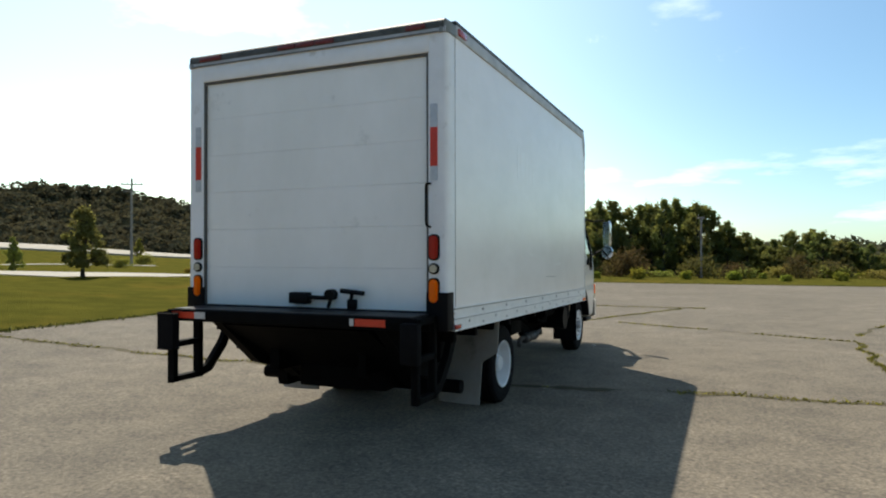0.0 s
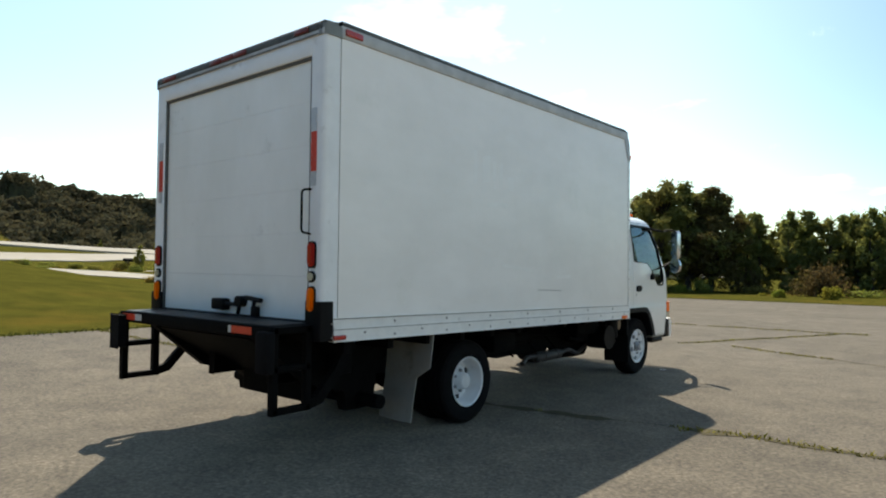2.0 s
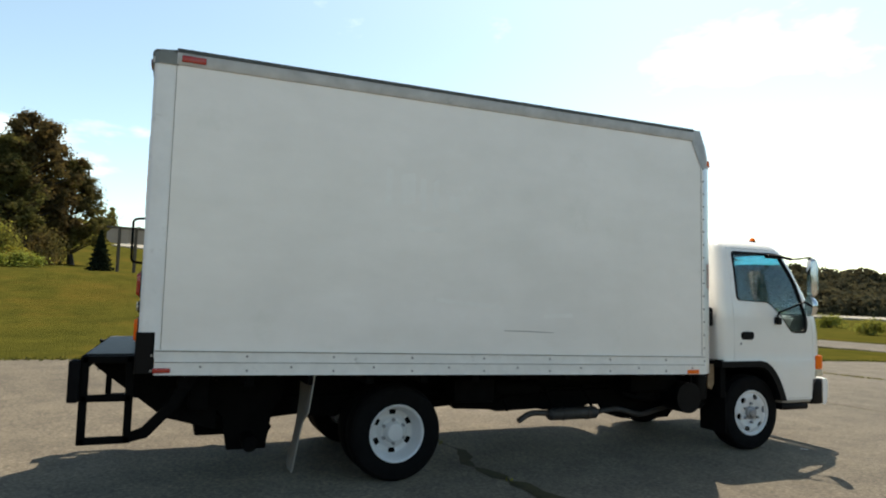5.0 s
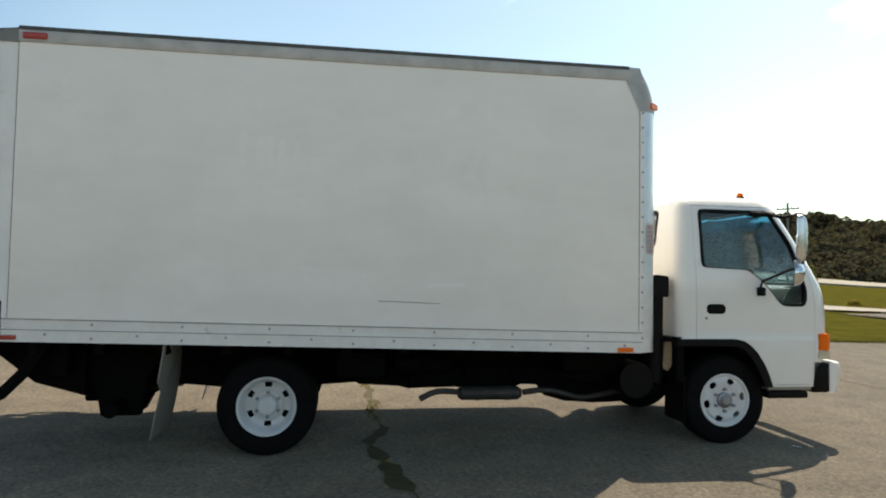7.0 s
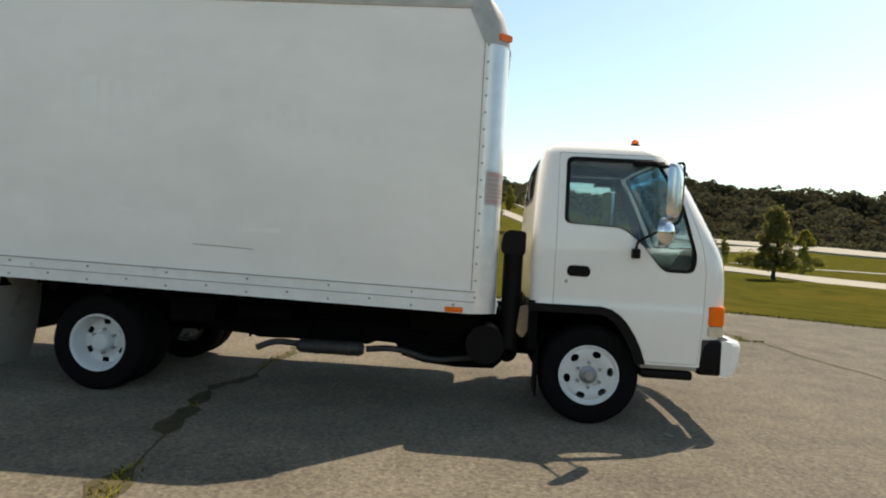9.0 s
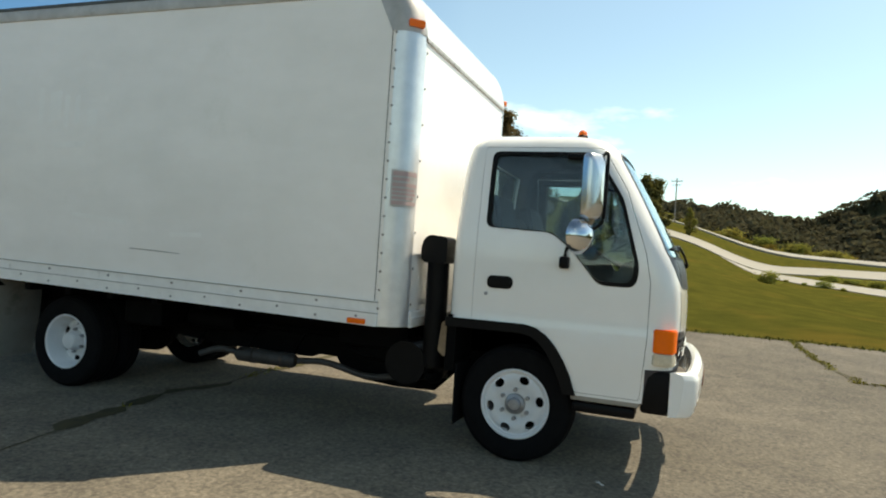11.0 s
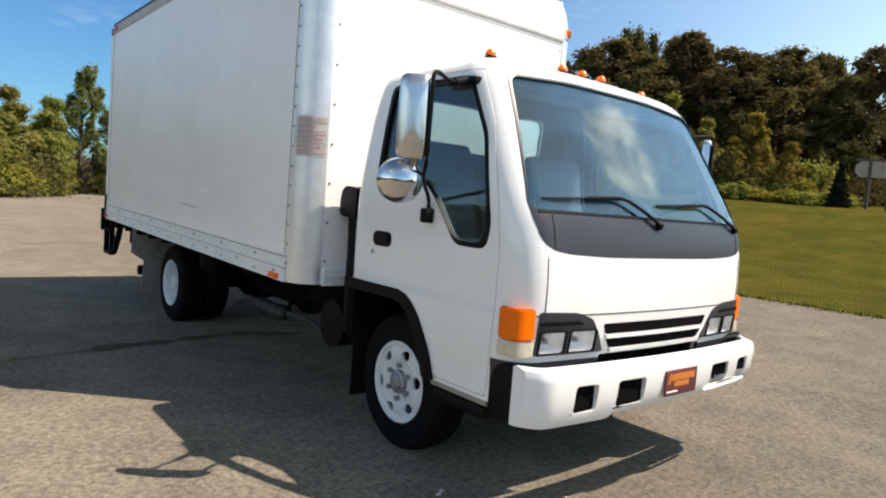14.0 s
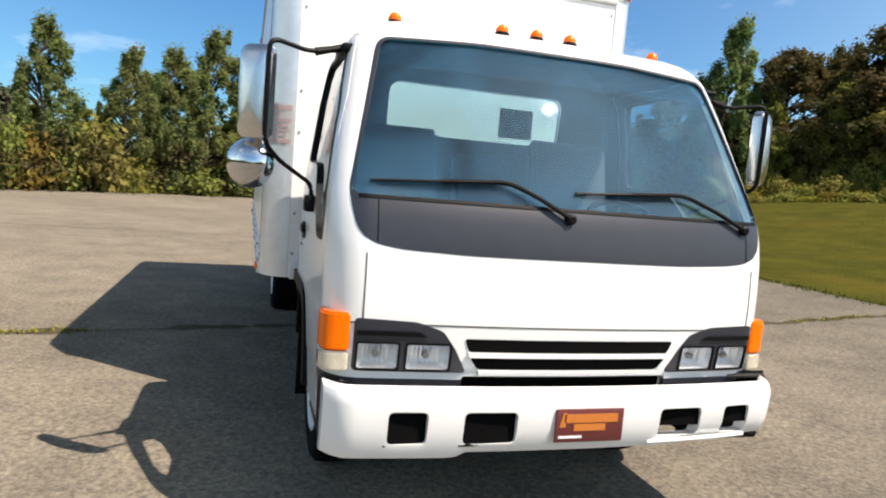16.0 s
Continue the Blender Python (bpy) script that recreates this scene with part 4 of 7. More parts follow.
# roll-up door
bm = bmesh.new()
box(bm, -1.0, 1.0, BR + 0.062, BR + 0.07, 1.03, 2.872)
door = part("roll_up_door", bm, M_SEAM, truck, "closed white roll-up door of six panels")
for k in range(6):
    z0 = 1.032 + k * 0.3065
    bm = bmesh.new()
    box(bm, -0.992, 0.992, BR + 0.034, BR + 0.062, z0, z0 + 0.3055, 0.0015)
    part("door_panel", bm, M_DOOR, door)
for s in (1, -1):
    bm = bmesh.new()
    box(bm, s * 0.985, s * 1.012, BR + 0.012, BR + 0.05, 1.03, 2.872, 0.004)
    part("door_seal", bm, M_SEAM, door)
bm = bmesh.new()
box(bm, -1.0, 1.0, BR + 0.015, BR + 0.04, 2.852, 2.880, 0.004)
part("door_seal", bm, M_SEAM, door)
# latch gear
bm = bmesh.new()
box(bm, -0.14, 0.03, BR - 0.035, BR + 0.034, 1.062, 1.150, 0.012)
tube(bm, [(0.0, BR - 0.01, 1.112), (0.20, BR - 0.01, 1.112)], 0.016, 10)
tube(bm, [(0.215, BR - 0.03, 1.135), (0.215, BR + 0.034, 1.135)], 0.042, 16)
tube(bm, [(0.20, BR - 0.012, 1.04), (0.23, BR - 0.012, 1.13)], 0.014, 8)
part("latch", bm, M_BLACK, door, "black steel door latch")
bm = bmesh.new()
tube(bm, [(0.315, BR - 0.02, 1.168), (0.505, BR - 0.02, 1.152)], 0.018, 10)
box(bm, 0.355, 0.425, BR - 0.01, BR + 0.034, 1.03, 1.105, 0.01)
tube(bm, [(0.39, BR - 0.005, 1.10), (0.40, BR - 0.005, 1.16)], 0.014, 8)
part("latch_handle", bm, M_BLACK, door)

# lift gate: deck tucked against the sill, side frames with rubber dock blocks, lifting arms
bm = bmesh.new()
box(bm, -0.99, 1.02, -2.20, BR - 0.016, 0.985, 1.022, 0.006)
gate = part("lift_gate", bm, M_DECK, truck, "black worn steel lift gate folded below the door")
bm = bmesh.new()
box(bm, -1.02, 1.05, -2.215, -2.175, 0.925, 1.015, 0.008)
box(bm, -1.02, 1.05, -1.96, -1.90, 0.90, 0.985, 0.008)
part("deck_edge", bm, M_CHASSIS, gate)
for s in (1, -1):
    x = 1.05 if s > 0 else 1.015
    bm = bmesh.new()
    for y in (-2.195, -1.925):
        box(bm, s * (x - 0.025), s * (x + 0.025), y - 0.024, y + 0.024, 0.44, 1.01, 0.005)
    for z in (0.462, 0.735, 0.985):
        box(bm, s * (x - 0.025), s * (x + 0.025), -2.21, -1.91, z - 0.022, z + 0.022, 0.005)
    prism(bm, [(-1.93, 0.44), (-1.80, 0.47), (-1.62, 0.66), (-1.50, 0.86), (-1.58, 0.88), (-1.68, 0.70), (-1.84, 0.53), (-1.93, 0.50)], "x", s * (x - 0.03), s * (x + 0.02))
    part("step_frame", bm, M_CHASSIS, gate, "black welded steel step frame")
    bm = bmesh.new()
    box(bm, s * (x - 0.075), s * (x + 0.055), -2.285, -2.218, 0.715, 0.985, 0.012)
    part("dock_block", bm, M_RUBBER, gate, "black rubber dock bumper")
    # lifting arm and its root
    bm = bmesh.new()
    prism(bm, [(-2.0, 0.93), (-1.25, 0.36), (-0.98, 0.30), (-0.92, 0.42), (-1.10, 0.60), (-1.4, 0.86), (-1.75, 0.97)], "x", s * 0.50, s * 0.60)
    prism(bm, [(-1.55, 0.92), (-1.30, 0.52), (-1.26, 0.28), (-0.98, 0.28), (-0.94, 0.55), (-0.85, 0.70), (-0.85, 0.92)], "x", s * 0.62, s * 0.72)
    tube(bm, [(s * 0.66, -1.2, 0.40), (s * 0.66, -1.75, 0.86)], 0.035, 12)
    part("lift_arm", bm, M_CHASSIS, gate)
for x0, x1, m in ((-1.0, -0.78, M_TAPE), (-0.78, -0.68, M_TAPEW), (0.57, 0.60, M_TAPEW), (0.61, 0.84, M_TAPE)):
    bm = bmesh.new()
    box(bm, x0, x1, -2.2195, -2.210, 0.948, 0.998)
    part("reflective_tape", bm, m, gate)
bm = bmesh.new()
tube(bm, [(-0.95, -1.12, 0.36), (0.95, -1.12, 0.36)], 0.055, 14)
box(bm, -0.95, 0.95, -1.55, -1.42, 0.62, 0.86, 0.01)
box(bm, -0.35, 0.45, -1.48, -1.02, 0.34, 0.80, 0.02)
prism(bm, [(-2.17, 0.93), (-1.7, 0.55), (-1.35, 0.45), (-1.35, 0.80), (-1.95, 0.98)], "x", -0.66, -0.58)
prism(bm, [(-2.17, 0.93), (-1.7, 0.55), (-1.35, 0.45), (-1.35, 0.80), (-1.95, 0.98)], "x", 0.72, 0.80)
part("lift_frame", bm, M_CHASSIS, gate)
bm = bmesh.new()
prism(bm, [(-2.12, 0.90), (-1.30, 0.42), (-1.10, 0.42), (-1.10, 0.52), (-1.35, 0.60), (-1.95, 0.92)], "x", -0.58, 0.66)
part("tucked_platform", bm, M_CHASSIS, gate)

# chassis
bm = bmesh.new()
for s in (1, -1):
    box(bm, s * 0.36, s * 0.43, -1.75, 4.4, 0.505, 0.78, 0.008)
prism(bm, [(0.62, 0.56), (0.70, 0.47), (1.05, 0.45), (1.12, 0.43), (1.55, 0.44), (1.62, 0.425), (2.05, 0.43), (2.12, 0.46), (2.28, 0.455), (2.34, 0.36), (2.52, 0.31), (2.80, 0.29), (3.10, 0.30), (3.25, 0.45), (3.25, 0.60), (0.62, 0.60)], "x", 0.40, 0.47)
prism(bm, [(-1.25, 0.62), (-1.20, 0.50), (-0.95, 0.47), (-0.72, 0.49), (-0.40, 0.46), (-0.20, 0.52), (-0.20, 0.62)], "x", 0.44, 0.52)
frame_part = part("chassis", bm, M_CHASSIS, truck, "black ladder chassis under the box")
for k in range(11):
    y = -1.6 + k * 0.44
    bm = bmesh.new()
    box(bm, -1.09, 1.09, y - 0.03, y + 0.03, 0.79, bottom(y) + 0.06, 0.004)
    part("cross_member", bm, M_CHASSIS, frame_part)
for s in (1, -1):
    bm = bmesh.new()
    box(bm, s * 0.35, s * 0.45, -1.72, 2.95, 0.78, 0.84)
    part("sill_beam", bm, M_CHASSIS, frame_part)
    # leaf springs
    for yc in (0.0, 3.81):
        bm = bmesh.new()
        for k in range(5):
            ln = 0.62 - 0.10 * k
            pts = [(s * 0.47, yc + ln * t, 0.40 + 0.13 * t * t + (0.0 if k == 0 else -0.0) - 0.018 * k + 0.04) for t in (-1, -0.5, 0, 0.5, 1)]
            for a, b in zip(pts, pts[1:]):
                prism(bm, [(a[1], a[2]), (b[1], b[2]), (b[1], b[2] + 0.014), (a[1], a[2] + 0.014)], "x", s * 0.435, s * 0.505)
        part("leaf_spring", bm, M_CHASSIS, frame_part)
bm = bmesh.new()
tube(bm, [(-0.62, 0, 0.38), (-0.2, 0, 0.38)], 0.06, 14)
tube(bm, [(0.62, 0, 0.38), (0.2, 0, 0.38)], 0.06, 14)
tube(bm, [(-0.26, 0, 0.38), (-0.18, 0, 0.38), (-0.05, 0, 0.38), (0.18, 0, 0.38), (0.26, 0, 0.38)], 0.1, 18, radii=[0.07, 0.15, 0.19, 0.15, 0.07])
part("rear_axle", bm, M_CHASSIS, frame_part)
bm = bmesh.new()
tube(bm, [(-0.72, 3.81, 0.36), (0.72, 3.81, 0.36)], 0.045, 12)
part("front_axle", bm, M_CHASSIS, frame_part)
bm = bmesh.new()
tube(bm, [(0, 0.15, 0.42), (0, 1.7, 0.52), (0, 3.0, 0.60)], 0.045, 12)
part("drive_shaft", bm, M_CHASSIS, frame_part)
# exhaust with muffler on the right
bm = bmesh.new()
tube(bm, [(0.70, 1.52, 0.425), (0.70, 1.55, 0.425), (0.70, 2.03, 0.425), (0.70, 2.06, 0.425)], 0.07, 18, radii=[0.035, 0.056, 0.056, 0.035])
for y in (1.68, 1.94):
    tube(bm, [(0.70, y - 0.012, 0.425), (0.70, y + 0.012, 0.425)], 0.061, 18)
muff = part("muffler", bm, M_MUFFLER, truck, "dull steel exhaust muffler")
bm = bmesh.new()
tube(bm, bent([(0.70, 1.54, 0.435), (0.71, 1.34, 0.45), (0.74, 1.20, 0.39)], 0.08), 0.025, 12)
part("tail_pipe", bm, M_MUFFLER, muff)
bm = bmesh.new()
tube(bm, bent([(0.70, 2.08, 0.43), (0.68, 2.30, 0.45), (0.62, 2.62, 0.36), (0.45, 3.2, 0.42)], 0.1), 0.025, 12)
part("down_pipe", bm, M_MUFFLER, muff)
for y in (1.12, 1.6, 2.02):
    bm = bmesh.new()
    tube(bm, [(0.68, y, 0.47), (0.50, y, 0.64)], 0.012, 8)
    part("hanger", bm, M_CHASSIS, muff)
# side boxes and tanks below the floor
bm = bmesh.new()
box(bm, 0.44, 0.74, 2.42, 2.98, 0.60, 0.80, 0.03)
box(bm, 0.46, 0.66, 2.55, 2.85, 0.50, 0.62, 0.03)
tube(bm, bent([(0.62, 2.40, 0.58), (0.66, 2.62, 0.52), (0.60, 2.86, 0.56), (0.55, 3.05, 0.50)], 0.08), 0.022, 8)
part("battery_box", bm, M_CHASSIS, truck)
bm = bmesh.new()
box(bm, -0.98, -0.48, 1.35, 2.35, 0.36, 0.74, 0.05, 3)
part("fuel_tank", bm, M_CHASSIS, truck)
bm = bmesh.new()
box(bm, 0.44, 0.86, 0.52, 0.90, 0.58, 0.78, 0.02)
tube(bm, [(0.60, 1.0, 0.66), (0.60, 1.45, 0.66)], 0.08, 16)
tube(bm, [(0.50, -0.9, 0.62), (0.50, 3.0, 0.64)], 0.014, 8)
part("air_tank", bm, M_CHASSIS, truck)

# rear splash flaps
for s in (1, -1):
    bm = bmesh.new()
    rows = []
    for k in range(9):
        t = k / 8
        z = 0.865 - 0.715 * t
        y = -0.69 - 0.115 * t ** 1.4
        xs = [0.62, 0.75, 0.88, 1.0, (1.13 if t < 0.42 else 1.0)]
        rows.append([(s * (x - 0.008 * t), y + 0.02 * math.sin(x * 9 + t * 3), z) for x in xs])
    va = [[bm.verts.new(p) for p in r] for r in rows]
    for a, b in zip(va, va[1:]):
        for i in range(4):
            if not (i == 3 and abs(b[4].co.x - b[3].co.x) < 1e-6 and abs(a[4].co.x - a[3].co.x) < 1e-6):
                try:
                    bm.faces.new((a[i], a[i + 1], b[i + 1], b[i]))
                except ValueError:
                    pass
    bmesh.ops.remove_doubles(bm, verts=bm.verts, dist=0.0005)
    bmesh.ops.solidify(bm, geom=bm.faces[:], thickness=0.008)
    part("splash_flap", bm, M_FLAP, truck, "hanging grey rubber splash flap behind the rear wheels")


# wheels
TYRE = [(-0.100, 0.225), (-0.108, 0.25), (-0.112, 0.30), (-0.104, 0.345), (-0.085, 0.368), (-0.06, 0.374), (-0.058, 0.366), (-0.046, 0.366), (-0.044, 0.376), (-0.004, 0.378), (-0.002, 0.368),
        (0.010, 0.368), (0.012, 0.378), (0.044, 0.376), (0.046, 0.366), (0.058, 0.366), (0.06, 0.374), (0.085, 0.368), (0.104, 0.345), (0.112, 0.30), (0.108, 0.25), (0.100, 0.225)]


def tyre(parent, cx, cy, s):
    bm = bmesh.new()
    lathe_x(bm, TYRE, cx, cy, 0.378, 56, s)
    return part("tyre", bm, M_RUBBER, parent)


def disc(bm, profile, cx, cy, cz, s, holes, hole_r0, hole_r1, hole_half, seg):
    """A wheel disc with real hand holes left open between two radii."""
    rings = []
    for px, r in profile:
        rings.append([bm.verts.new((cx + s * px, cy + r * math.cos(2 * math.pi * k / seg), cz + r * math.sin(2 * math.pi * k / seg))) for k in range(seg)])
    for (pa, a), (pb, b) in zip(zip(profile, rings), zip(profile[1:], rings[1:])):
        lo, hi = min(pa[1], pb[1]), max(pa[1], pb[1])
        for k in range(seg):
            if lo >= hole_r0 - 1e-6 and hi <= hole_r1 + 1e-6:
                w = (k + 0.5) / seg * holes % 1.0
                if abs(w - 0.5) < hole_half:
                    continue
            bm.faces.new((a[k], a[(k + 1) % seg], b[(k + 1) % seg], b[k]))


def wheel(cx, cy, s, front, label, inner=False):
    e = new("wheel")
    e.parent = truck
    tagged(e, label)
    tyre(e, cx, cy, s)
    bm = bmesh.new()
    if front:
        prof = [(-0.09, 0.205), (-0.05, 0.195), (0.06, 0.20), (0.092, 0.212), (0.104, 0.226), (0.108, 0.220), (0.104, 0.208), (0.092, 0.200), (0.090, 0.192), (0.097, 0.182), (0.102, 0.170), (0.104, 0.155), (0.103, 0.140), (0.098, 0.122), (0.090, 0.104), (0.088, 0.085), (0.088, 0.02), (0.074, 0.02), (0.076, 0.10), (0.088, 0.14), (0.090, 0.168), (0.080, 0.184), (0.05, 0.188), (-0.05, 0.183), (-0.088, 0.195), (-0.09, 0.205)]
        disc(bm, prof, cx, cy, 0.378, s, 6, 9, 9, 0, 72)
        bmesh.ops.remove_doubles(bm, verts=bm.verts, dist=1e-5)
        bmesh.ops.recalc_face_normals(bm, faces=bm.faces)
        for k in range(6):
            a = radians(11 + 60 * k)
            c = bmesh.new()
            oval_pts = [(0.163 + 0.026 * math.cos(2 * math.pi * i / 16), 0.034 * math.sin(2 * math.pi * i / 16)) for i in range(16)]
            prism(c, [(cy + r * math.cos(a) - q * math.sin(a), 0.378 + r * math.sin(a) + q * math.cos(a)) for r, q in oval_pts], "x", cx + s * 0.07, cx + s * 0.14)
            hit = boolean(bm, c)
            bm = hit
    else:
        prof = [(-0.09, 0.205), (0.02, 0.19), (0.085, 0.20), (0.104, 0.226), (0.110, 0.222), (0.104, 0.208), (0.082, 0.196), (0.030, 0.188), (0.0, 0.182), (-0.018, 0.170), (-0.022, 0.155), (-0.020, 0.132), (-0.010, 0.118), (0.004, 0.104), (0.004, 0.02)]
        disc(bm, prof, cx, cy, 0.378, s, 6, 0.132, 0.170, 0.17, 72)
    part("rim", bm, M_WHEEL, e, "white enamelled steel rim with hand holes")
    if inner:
        return
    # flat black disc behind the rim, standing in for the shaded drum
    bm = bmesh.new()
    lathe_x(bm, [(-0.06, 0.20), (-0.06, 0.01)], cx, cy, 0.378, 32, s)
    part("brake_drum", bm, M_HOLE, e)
    bm = bmesh.new()
    if front:
        lathe_x(bm, [(0.086, 0.068), (0.108, 0.064), (0.113, 0.052), (0.115, 0.046), (0.124, 0.043), (0.130, 0.034), (0.131, 0.001)], cx, cy, 0.378, 28, s)
    else:
        lathe_x(bm, [(0.002, 0.088), (0.012, 0.082), (0.030, 0.078), (0.070, 0.070), (0.082, 0.060), (0.086, 0.001)], cx, cy, 0.378, 28, s)
    part("hub", bm, M_HUB if front else M_WHEEL, e, "grey metal hub" if front else "")
    for k in range(6):
        a = 2 * math.pi * (k + 0.5) / 6
        bm = bmesh.new()
        x0 = 0.086 if front else 0.002
        tube(bm, [(cx + s * x0, cy + 0.093 * math.cos(a), 0.378 + 0.093 * math.sin(a)), (cx + s * (x0 + 0.028), cy + 0.093 * math.cos(a), 0.378 + 0.093 * math.sin(a))], 0.014, 6)
        part("lug_nut", bm, M_HUB, e)


for s in (1, -1):
    wheel(s * 0.835, 0.0, s, False, "outer rear dual wheel with white dished rim")
    wheel(s * 0.595, 0.0, s, False, "inner rear dual wheel", inner=True)
    wheel(s * 0.775, 3.81, s, True, "front wheel with white slotted steel rim")


# ---- cab ----
# level: height, half width, front, rear
CAB = [(0.50, 0.945, 4.78, 3.335), (0.660, 0.9495, 4.798, 3.335), (0.680, 0.9535, 4.80, 3.335), (0.80, 0.956, 4.82, 3.335), (0.905, 0.9575, 4.829, 3.335), (0.925, 0.9525, 4.831, 3.335), (1.0, 0.954, 4.832, 3.335), (1.08, 0.955, 4.830, 3.335), (1.20, 0.955, 4.822, 3.335), (1.30, 0.953, 4.806, 3.335), (1.38, 0.950, 4.780, 3.335),
       (1.50, 0.938, 4.716, 3.336), (1.60, 0.926, 4.660, 3.34), (1.70, 0.914, 4.603, 3.344), (1.80, 0.902, 4.546, 3.35), (1.90, 0.886, 4.488, 3.36), (1.97, 0.874, 4.446, 3.37), (2.03, 0.860, 4.410, 3.382), (2.075, 0.838, 4.368, 3.40),
       (2.108, 0.81, 4.325, 3.43), (2.135, 0.76, 4.27, 3.48), (2.152, 0.68, 4.19, 3.56), (2.160, 0.52, 4.05, 3.70)]


def cab_level(z):
    for a, b in zip(CAB, CAB[1:]):
        if z <= b[0]:
            t = (z - a[0]) / (b[0] - a[0])
            return [p + (q - p) * t for p, q in zip(a, b)]
    return list(CAB[-1])


def cab_ring(level, off):
    z, w, yf, yr = level
    w, yf, yr = w + off, yf + off, yr - off
    R, rr, bow = min(0.155, w * 0.4), 0.09, 0.065
    half = [(x, yr) for x in (0.0, (w - rr) * 0.5)]
    half += [(w - rr + rr * math.sin(radians(a)), yr + rr - rr * math.cos(radians(a))) for a in (0, 22, 45, 67, 90)]
    ys = yf - bow - R
    half += [(w, yr + rr + (ys - yr - rr) * t) for t in (0.33, 0.67)]
    xe, ye = w - R, yf - bow * ((w - R) / w) ** 2
    half += [(w - R + R * math.cos(radians(a)), ys + (ye - ys) * math.sin(radians(a))) for a in (0, 10, 20, 30, 40, 50, 60, 70, 80)]
    half += [(xe * t, yf - bow * (xe * t / w) ** 2) for t in (1.0, 0.85, 0.7, 0.5, 0.25, 0.0)]
    return half + [(-x, y) for x, y in reversed(half[1:-1])]


def front_y(x, z):
    """How far forward the cab's skin stands at a height and a distance from the middle."""
    _, w, yf, _ = cab_level(z)
    x, R, bow = abs(x), min(0.155, w * 0.4), 0.065
    if x < w - R:
        return yf - bow * (x / w) ** 2
    ys, ye = yf - bow - R, yf - bow * ((w - R) / w) ** 2
    return ys + (ye - ys) * math.sqrt(max(0.0, 1 - ((x - w + R) / R) ** 2))


def loft(bm, off, flip=False, mi=0, zmin=None):
    rings = []
    for lv in CAB:
        z = lv[0] + (off if lv[0] > 2.0 else 0)
        if zmin is not None and lv[0] < zmin:
            continue
        rings.append([bm.verts.new((x, y, z)) for x, y in cab_ring(lv, off)])
    fs = []
    for a, b in zip(rings, rings[1:]):
        k = len(a)
        for i in range(k):
            q = (a[i], a[(i + 1) % k], b[(i + 1) % k], b[i])
            fs.append(bm.faces.new(tuple(reversed(q)) if flip else q))
    fs.append(bm.faces.new(list(reversed(rings[-1])) if flip else rings[-1]))
    for f in fs:
        f.material_index = mi
    return rings


def skin(off_out, off_in):
    """A closed shell between two offsets of the cab's form."""
    bm = bmesh.new()
    a = loft(bm, off_out, False, 0)
    b = loft(bm, off_in, True, 1)
    k = len(a[0])
    for i in range(k):
        bm.faces.new((a[0][(i + 1) % k], a[0][i], b[0][i], b[0][(i + 1) % k]))
    return bm


def cutter(outline, axis, a0, a1, mi=0):
    return prism(bmesh.new(), outline, axis, a0, a1, mi)


WINDOW = smooth_outline([(3.578, 2.0), (3.578, 1.515), (3.99, 1.50), (4.12, 1.40), (4.285, 1.205), (4.495, 1.205), (4.515, 1.32), (4.40, 1.72), (4.22, 2.0)], 0.05)
ARCH = [(3.1, 0.30), (3.1, 0.905), (3.86, 0.905), (3.93, 0.888), (3.99, 0.85), (4.05, 0.79), (4.11, 0.70), (4.155, 0.61), (4.19, 0.50), (4.19, 0.30)]
DOOR = smooth_outline([(3.506, 2.045), (3.506, 0.90), (3.86, 0.90), (3.99, 0.845), (4.11, 0.70), (4.19, 0.52), (4.575, 0.52), (4.60, 0.9), (4.60, 1.22), (4.565, 1.40), (4.43, 1.78), (4.27, 2.045)], 0.02)
SCREEN = smooth_outline([(-0.755, 2.022), (-0.885, 1.40), (-0.85, 1.385), (0.85, 1.385), (0.885, 1.40), (0.755, 2.022), (0.35, 2.045), (-0.35, 2.045)], 0.05)
SURROUND = smooth_outline([(-0.772, 2.032), (-0.890, 1.41), (-0.882, 1.35), (-0.868, 1.285), (-0.842, 1.240), (-0.79, 1.212), (-0.70, 1.198), (-0.45, 1.188), (0.45, 1.188), (0.70, 1.198), (0.79, 1.212), (0.842, 1.240), (0.868, 1.285), (0.882, 1.35), (0.890, 1.41), (0.772, 2.032), (0.35, 2.058), (-0.35, 2.058)], 0.06)
REAR = rounded(-0.52, 0.52, 1.72, 2.005, 0.06)

shell = skin(0.0, -0.035)
shell = boolean(shell, cutter(ARCH, "x", -1.3, 1.3))
shell = boolean(shell, cutter([(x * 0.993, 1.62 + (z - 1.62) * 0.99) for x, z in SURROUND], "y", 4.05, 5.2))
shell = boolean(shell, cutter(REAR, "y", 3.0, 3.55))
# lower front opening behind lamps, grille and bumper
LAMPS = ((0.690, 0.836), (0.499, 0.658))
for s in (1, -1):
    for x0, x1 in LAMPS:
        shell = boolean(shell, cutter([(s * x0, 0.748), (s * x0, 0.846), (s * x1, 0.846), (s * x1, 0.748)], "y", 4.5, 5.2))
shell = boolean(shell, cutter(smooth_outline([(-0.44, 0.45), (-0.44, 0.722), (0.44, 0.722), (0.44, 0.45)], 0.01), "y", 4.6, 5.0))
gap = 0.004
dm = Vector((4.05, 1.3))
DOOR_GAP = [tuple(dm + (Vector(p) - dm) * (1 + gap / max(0.1, (Vector(p) - dm).length))) for p in DOOR]
cab_doors = {}
